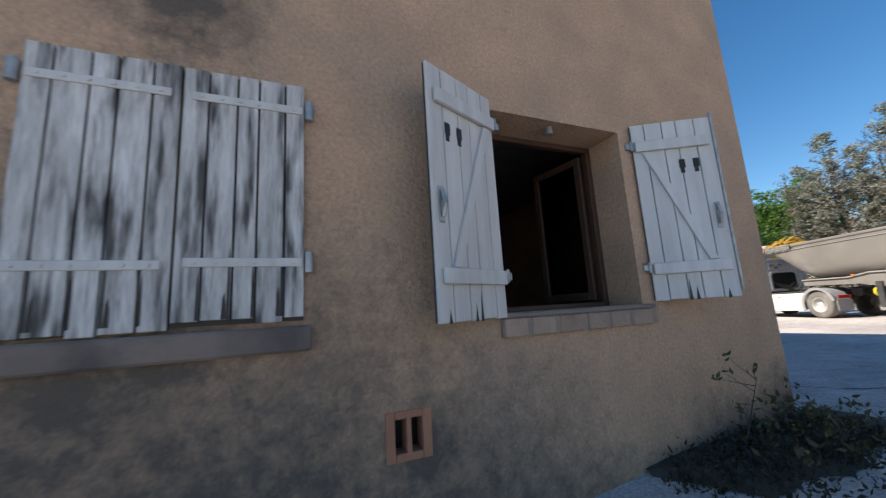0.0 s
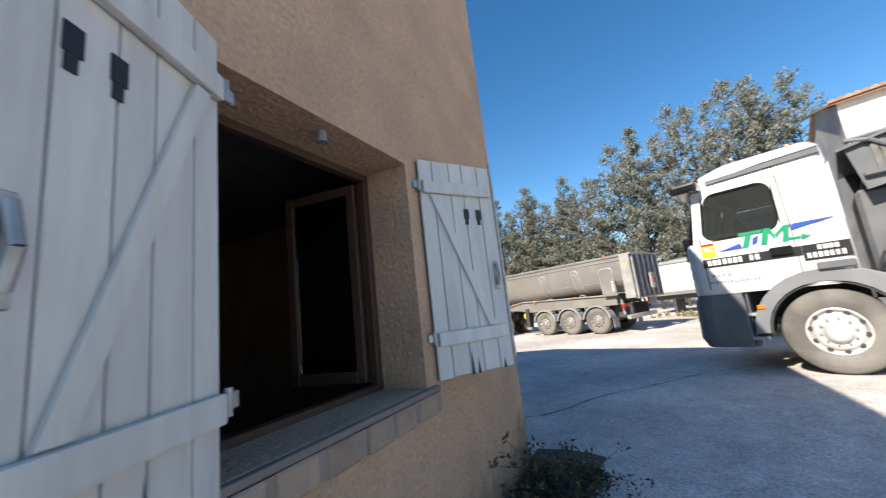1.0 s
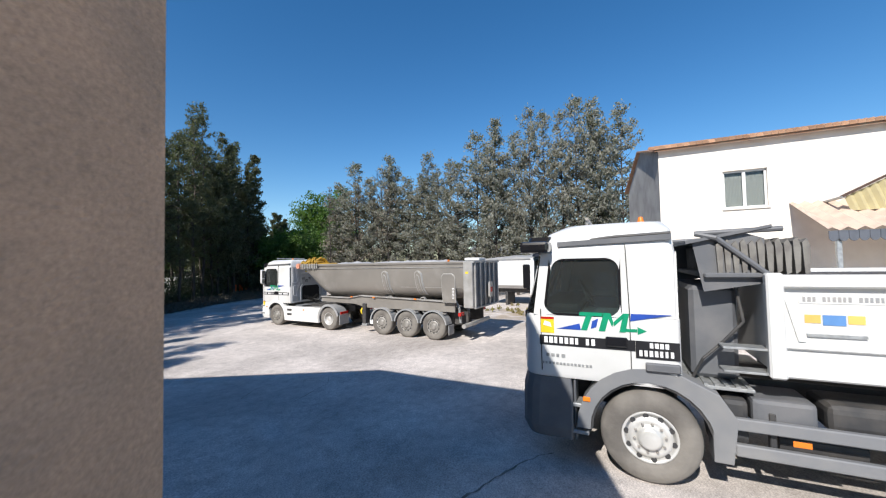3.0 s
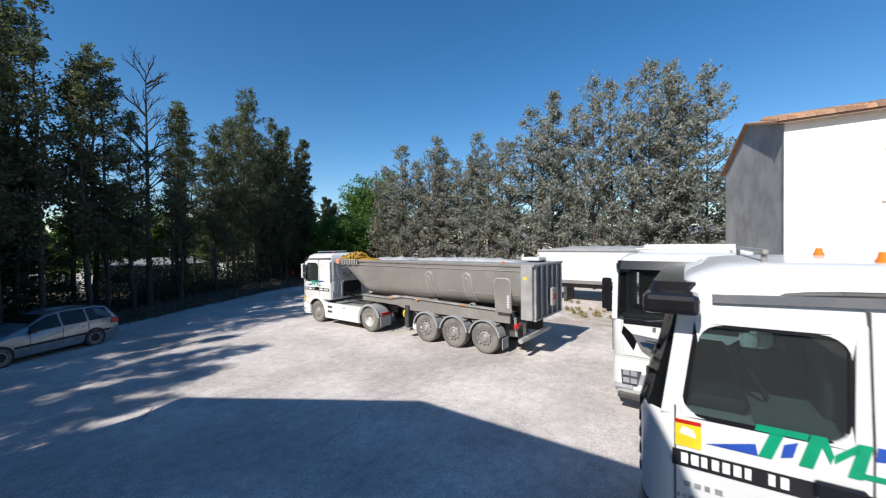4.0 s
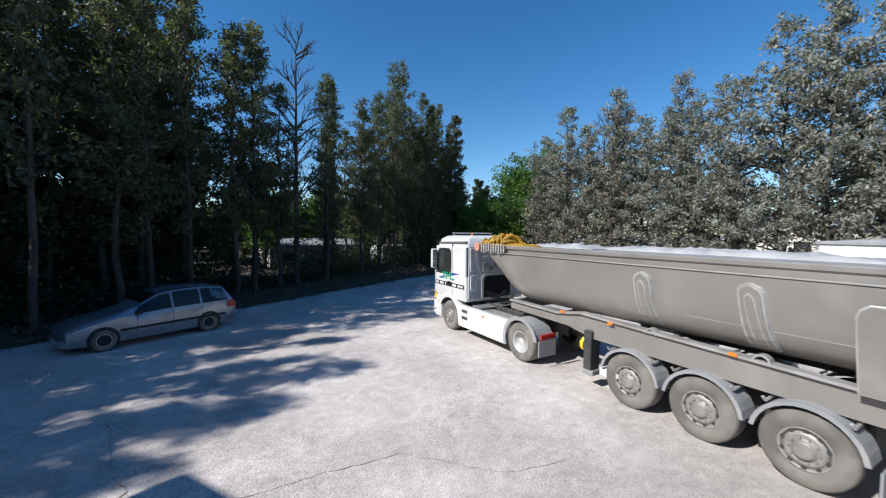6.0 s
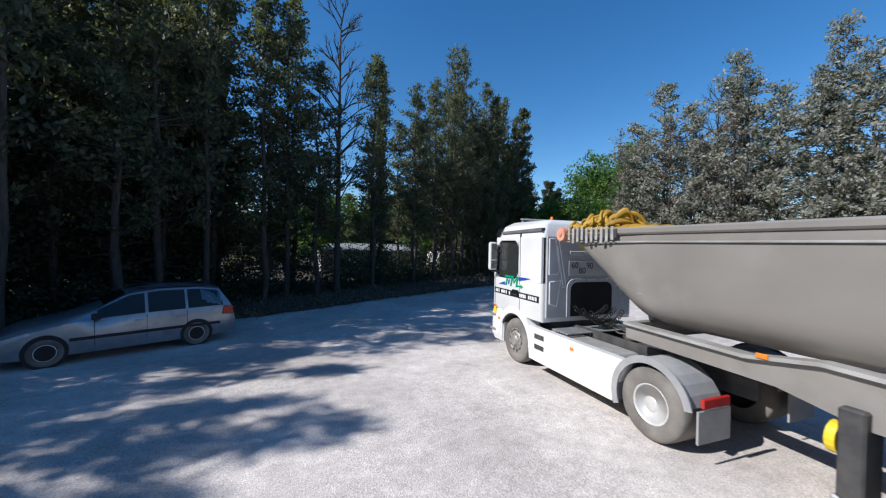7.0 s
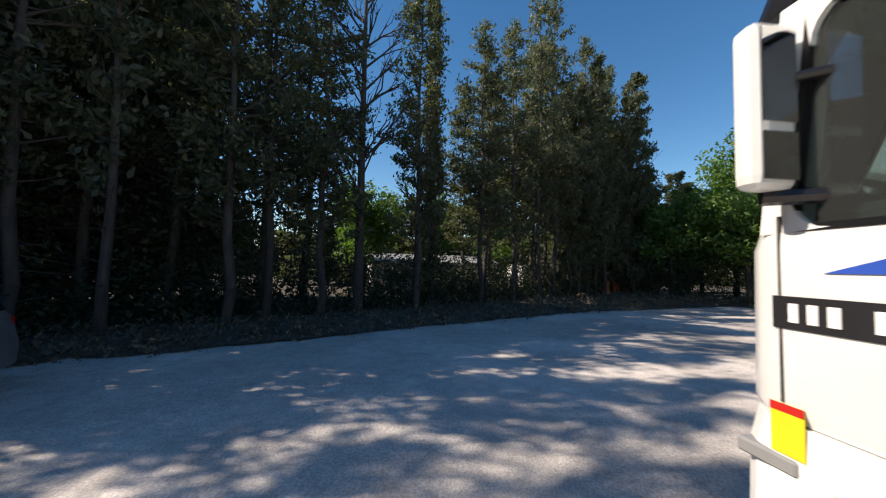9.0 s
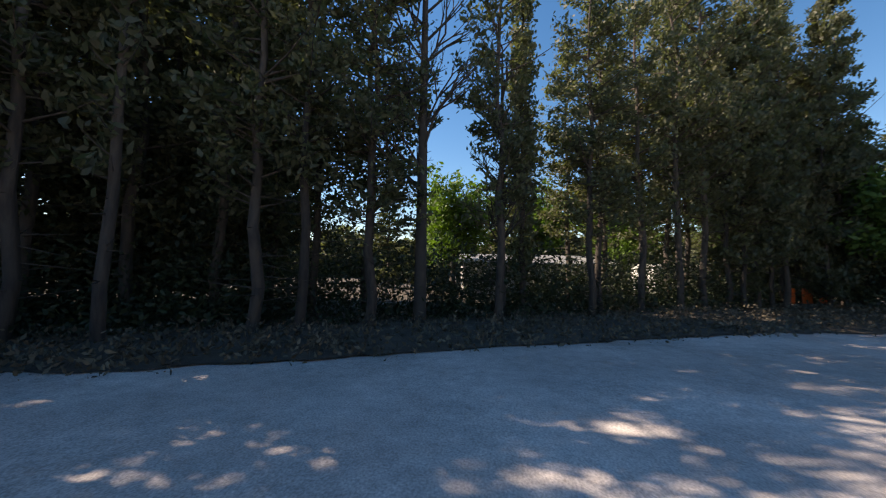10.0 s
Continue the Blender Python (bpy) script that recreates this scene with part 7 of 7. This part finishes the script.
def build_car():
    v = car
    hw, wb = 0.86, 2.72
    # stations: x, floor, belt, roof, half width, roof half width
    st = [(2.18, 0.30, 0.52, 0.56, 0.55, 0.50), (2.10, 0.22, 0.60, 0.68, 0.74, 0.66), (1.75, 0.20, 0.72, 0.84, 0.83, 0.72), (1.05, 0.20, 0.88, 0.98, 0.86, 0.72), (0.62, 0.20, 0.93, 1.12, 0.87, 0.68),
          (0.0, 0.20, 0.95, 1.46, 0.87, 0.60), (-0.6, 0.20, 0.96, 1.54, 0.87, 0.60), (-1.4, 0.20, 0.97, 1.53, 0.87, 0.60), (-1.95, 0.22, 0.98, 1.44, 0.85, 0.58), (-2.20, 0.26, 0.95, 1.05, 0.82, 0.66), (-2.30, 0.30, 0.62, 0.66, 0.78, 0.70)]

    def ring(s):
        x, f, b, r, h, hr = s
        return [(x, -h * 0.93, f), (x, -h, f + 0.16), (x, -h, (f + b) / 2), (x, -h * 0.985, b), (x, -hr, r - 0.03), (x, -hr * 0.8, r), (x, hr * 0.8, r), (x, hr, r - 0.03), (x, h * 0.985, b), (x, h, (f + b) / 2), (x, h, f + 0.16), (x, h * 0.93, f)]
    bm = bmesh.new()
    rows = [[bm.verts.new(p) for p in ring(s)] for s in st]
    n = len(rows[0])
    for a, b in zip(rows[:-1], rows[1:]):
        for i in range(n):
            bm.faces.new((a[i], a[(i + 1) % n], b[(i + 1) % n], b[i]))
    bm.faces.new(rows[0])
    bm.faces.new(rows[-1][::-1])
    bmesh.ops.recalc_face_normals(bm, faces=bm.faces)
    body = part("body", bm, CAR_PAINT, v, "silver-blue body", True)
    mod = body.modifiers.new("edges", "EDGE_SPLIT")
    mod.split_angle = radians(35)

    def side(x, k, out, f):
        """A point on the glazed side between belt and roof."""
        for a, b in zip(st[:-1], st[1:]):
            if b[0] <= x <= a[0]:
                w = (x - a[0]) / (b[0] - a[0])
                s = [p + (q - p) * w for p, q in zip(a, b)]
                belt, top = (s[4] * 0.985, s[2]), (s[5], s[3] - 0.03)
                return ((belt[0] + (top[0] - belt[0]) * f + out) * k, belt[1] + (top[1] - belt[1]) * f)
        return (0.8 * k, 1.0)
    for k in (1, -1):
        for xa, xb in ((0.55, -0.30), (-0.36, -1.12), (-1.18, -1.98)):
            for nm, out, mt, f0, f1, sh in (("window_seal", 0.006, CAR_DARK, 0.04, 0.93, 0.0), ("window", 0.014, CAR_GLASS, 0.10, 0.87, 0.03)):
                bm = bmesh.new()
                lo, hi = [], []
                for j in range(7):
                    x = xa - sh + (xb - xa + 2 * sh) * j / 6
                    y0, z0 = side(x, k, out, f0)
                    y1, z1 = side(x, k, out, f1)
                    lo.append(bm.verts.new((x, y0, z0)))
                    hi.append(bm.verts.new((x, y1, z1)))
                for j in range(6):
                    bm.faces.new((lo[j], lo[j + 1], hi[j + 1], hi[j]))
                part(nm, bm, mt, body)
        for x in (0.60, -0.33, -1.15):
            part("door_seam", boxed(x - 0.005, x + 0.005, min(0.86 * k, 0.874 * k), max(0.86 * k, 0.874 * k), 0.36, 0.93), CAR_DARK, body)
        part("rub_strip", boxed(-1.9, 1.0, min(0.86 * k, 0.885 * k), max(0.86 * k, 0.885 * k), 0.50, 0.57, 0.008), CAR_DARK, body)
        for x in (-0.18, -1.0):
            part("door_handle", boxed(x - 0.1, x + 0.08, min(0.86 * k, 0.89 * k), max(0.86 * k, 0.89 * k), 0.80, 0.84, 0.01), CAR_PAINT, body)
        part("mirror", boxed(0.50, 0.66, min(0.86 * k, 1.02 * k), max(0.86 * k, 1.02 * k), 0.94, 1.07, 0.03, seg=2), CAR_DARK, body)
        part("roof_bar", tubed([(0.0, 0.56 * k, 1.48), (-0.2, 0.56 * k, 1.54), (-1.8, 0.56 * k, 1.53), (-1.95, 0.56 * k, 1.46)], 0.016, 6), CAR_DARK, body)
        part("headlight", prism(bmesh.new(), [(1.98, 0.56), (1.55, 0.72), (1.60, 0.78), (2.02, 0.66)], "y", min(0.62 * k, 0.845 * k), max(0.62 * k, 0.845 * k), 0.01), LENS, body, "clear headlight")
        part("tail_lamp", prism(bmesh.new(), [(-2.0, 0.98), (-2.22, 0.95), (-2.24, 0.72), (-1.95, 0.75)], "y", min(0.70 * k, 0.862 * k), max(0.70 * k, 0.862 * k), 0.01), RED_LAMP, body, "red tail lamp")
        for x in (1.36, -1.36):
            part("arch_shadow", tube(bmesh.new(), (x, 0.60 * k, 0.33), (x, 0.872 * k, 0.33), 0.36, 0.36, 24), CAR_DARK, body)
            wheel(v, x, 0.885 * k, 0.315, 0.20, "car", RIM_WHITE, k)
    # windscreen and rear window
    for (a, b), nm in ((((0.60, 1.10), (0.04, 1.44)), "windscreen"), (((-2.19, 1.06), (-1.98, 1.42)), "rear_window")):
        bm = bmesh.new()
        d = 0.012 if nm == "windscreen" else -0.012
        vs = [bm.verts.new(p) for p in ((a[0] + d, -0.6, a[1] + 0.012), (a[0] + d, 0.6, a[1] + 0.012), (b[0] + d, 0.55, b[1] + 0.02), (b[0] + d, -0.55, b[1] + 0.02))]
        bm.faces.new(vs)
        part(nm, bm, BLACK_GLOSS, body)
    part("bumper", loft([(0.22, 1.95, 2.2, 0.6, (0.02, 0.12)), (0.44, 1.95, 2.24, 0.62, (0.02, 0.12))]), CAR_PAINT, body)


build_car()

# ---- beyond the trees ----
def shed(name, x, y, turn, ln, dp, h, roof, mat, label):
    ob = thing(name, pose(x, y, -0.2, 0, 0, turn), label, "building")
    part("wall", boxed(0, ln, 0, dp, 0, h), mat, ob)
    part("roof", prism(bmesh.new(), [(-0.3, h), (dp / 2, h + roof), (dp + 0.3, h), (dp + 0.3, h + 0.12), (dp / 2, h + roof + 0.12), (-0.3, h + 0.12)], "x", -0.3, ln + 0.3), PALE_ROOF, ob)
    for k in range(int(ln / 4)):
        w = part("window", boxed(1.2 + 4 * k, 2.4 + 4 * k, -0.03, 0.002, h * 0.4, h * 0.75, 0.01), CAR_DARK, ob)
        part("frame", boxed(1.15 + 4 * k, 2.45 + 4 * k, -0.05, -0.032, h * 0.4 - 0.05, h * 0.4, 0.005), FRAME_WHITE, w)
    return ob


PALE_ROOF = material("pale_sheet_roof", (0.26, 0.27, 0.29), 0.6, second=(0.20, 0.21, 0.22), scale=1.5)
shed("long_shed", 52, 26, -90, 40, 8, 4.2, 1.4, WHITE_WALL, "long low white shed seen through the trees")
shed("low_building", 10.5, 43, 12, 9, 5, 2.2, 0.6, GREY_WALL, "low grey building behind the trees")
shed("low_building", 22, 52, 30, 12, 6, 2.0, 0.5, GREY_WALL, "low pale building behind the trees")


def van(x, y, turn):
    ob = thing("white_van", pose(x, y, 0, 0, 0, turn), "white van parked beyond the trees", "van", "vans beyond the trees")
    part("body", loft([(0.35, -2.4, 2.5, 0.92, (0.1, 0.2)), (1.1, -2.45, 2.5, 0.95, (0.1, 0.25)), (1.3, -2.45, 1.9, 0.95, (0.1, 0.25)), (2.0, -2.4, 1.1, 0.86, (0.12, 0.25)), (2.1, -2.3, 0.9, 0.75, (0.12, 0.25))]), WHITE, ob, "", True)
    for s in (1, -1):
        for xx in (1.5, -1.6):
            wheel(ob, xx, 0.95 * s, 0.33, 0.2, "car", RIM, s)
        panel(ob, "side_window", [(0.5, 1.35), (1.55, 1.35), (1.05, 1.9), (0.5, 1.9)], 0.90 * s, 0.05 * s, BLACK_GLOSS)
    return ob


for x, y, a in ((22.5, 44.0, 25),):
    van(x, y, a)

# orange barrier fence far down the track
for k in range(3):
    ob = thing("safety_barrier", pose(26.6 + 1.1 * k, 42.2 + 0.6 * k, 0, 0, 0, 28), "orange plastic safety barrier beside the track", "barrier", "orange barriers")
    part("panel", boxed(-0.35, 0.35, -0.03, 0.03, 0.25, 1.0, 0.02), material("orange_plastic", (0.75, 0.12, 0.02), 0.5) if k == 0 else bpy.data.materials["orange_plastic"], ob)
    for xx in (-0.3, 0.3):
        part("foot", boxed(xx - 0.04, xx + 0.04, -0.2, 0.2, 0, 0.248, 0.01), CHASSIS, ob)


# weeds at the foot of the near house and dry grass by the white trailer
def weeds():
    rnd, rng = random.Random(5), np.random.default_rng(5)
    segs, c, sp = [], [], []
    for i in range(20):
        lx = rnd.uniform(-1.3, -0.05)
        p = HM @ Vector((lx, rnd.uniform(-0.75, -0.08) if lx < 0 else rnd.uniform(-0.6, 0.6), 0))
        p.z = ground_z(p.x, p.y) - 0.02
        hgt = rnd.uniform(0.12, 0.40) * (1.7 if lx < -0.2 and rnd.random() < 0.2 else 0.75)
        d = Vector((rnd.uniform(-0.45, 0.45), rnd.uniform(-0.45, 0.45), 1))
        q = p + d * hgt
        segs.append((p, q, 0.006, 0.002))
        for k in range(6):
            b = p.lerp(q, rnd.uniform(0.25, 1))
            e = b + Vector((rnd.uniform(-0.18, 0.18), rnd.uniform(-0.18, 0.18), rnd.uniform(0.02, 0.16)))
            segs.append((b, e, 0.003, 0.001))
            c.append(e)
            sp.append(0.035)
    # strip of dark soil along the wall
    vs, fs = [], []
    for i in range(60):
        lx = -1.9 + 2.25 * i / 59
        out = (0.62 + 0.22 * noise.noise((lx * 1.6, 2, 7)) + 0.1 * noise.noise((lx * 5, 2, 7))) * min(1.0, (i + 1) / 8)
        for o, up in ((0.0, 0.05), (0.5, 0.055), (0.85, 0.03), (1.0, 0.012)):
            p = HM @ Vector((lx, -out * o + 0.02, 0))
            vs.append((p.x, p.y, ground_z(p.x, p.y) + up + 0.02 * noise.noise((p.x * 5, p.y * 5, 1)) * (o < 0.9)))
    fs = [(i * 4 + k, i * 4 + k + 1, i * 4 + k + 5, i * 4 + k + 4) for i in range(59) for k in range(3)]
    me = bpy.data.meshes.new("soil_strip")
    me.from_pydata(vs, [], fs)
    tagged(part("soil_strip", me, bpy.data.materials["needle_earth"]), "dark soil strip along the house wall", "soil", kind="structure")
    # a dark scrubby bush at the corner
    bush, bsp = [], []
    for i in range(60):
        p = HM @ Vector((rnd.uniform(-0.9, -0.05), rnd.uniform(-0.62, -0.05), 0))
        p.z = ground_z(p.x, p.y) - 0.02
        q = p + Vector((rnd.uniform(-0.2, 0.2), rnd.uniform(-0.2, 0.2), rnd.uniform(0.03, 0.12)))
        segs.append((p, q, 0.005, 0.002))
        for k in range(4):
            bush.append(p.lerp(q, rnd.uniform(0.2, 1.05)))
            bsp.append(0.05)
    for i in range(420):
        p = HM @ Vector((rnd.uniform(-1.9, -0.02), -abs(rnd.gauss(0, 0.35)) - 0.05, 0))
        bush.append((p.x, p.y, ground_z(p.x, p.y) + rnd.random() ** 2 * 0.09))
        bsp.append(0.05)
    ob = part("corner_bush", leaves(bush, bsp, 14, 0.024, rng, "corner_bush", 0.6), leafy("bush_leaf", (0.034, 0.032, 0.02), (0.055, 0.044, 0.028)))
    tagged(ob, "dark scrubby bush and litter at the house corner", "bush", kind="stuff")
    bm = bmesh.new()
    for i in range(7):
        lathe(bm, [(0.004, 0), (0.013, 0.004), (0.004, 0.01)], 7, "z", rnd.choice(c))
    tagged(part("weed_flowers", bm, YELLOW), "tiny yellow weed flowers by the house wall", "flowers", kind="stuff")
    ob = part("weed_stems", limbs(segs, "weed_stems", 4), TWIG)
    tagged(ob, "dry stalky weeds at the foot of the house wall", "weeds", kind="stuff")
    ob = part("weed_leaves", leaves(c, sp, 4, 0.034, rng, "weed_leaves", 0.9), leafy("weed_leaf", (0.07, 0.07, 0.035), (0.10, 0.08, 0.04)))
    tagged(ob, "small grey-green weed leaves at the house corner", "weeds", kind="stuff")
    c = [(rnd.gauss(25.5, 1.3), rnd.gauss(9.0, 1.3), -0.1 + rnd.random() * 0.2) for i in range(26)]
    c = [(x, y, ground_z(x, y) + rnd.random() * 0.16) for x, y, z in c]
    ob = part("dry_grass", leaves(c, [0.07] * len(c), 22, 0.10, rng, "dry_grass", 2.0), leafy("dry_grass_blade", (0.20, 0.18, 0.07), (0.26, 0.20, 0.10)))
    tagged(ob, "tufts of dry grass on bare earth", "grass", kind="stuff")


weeds()
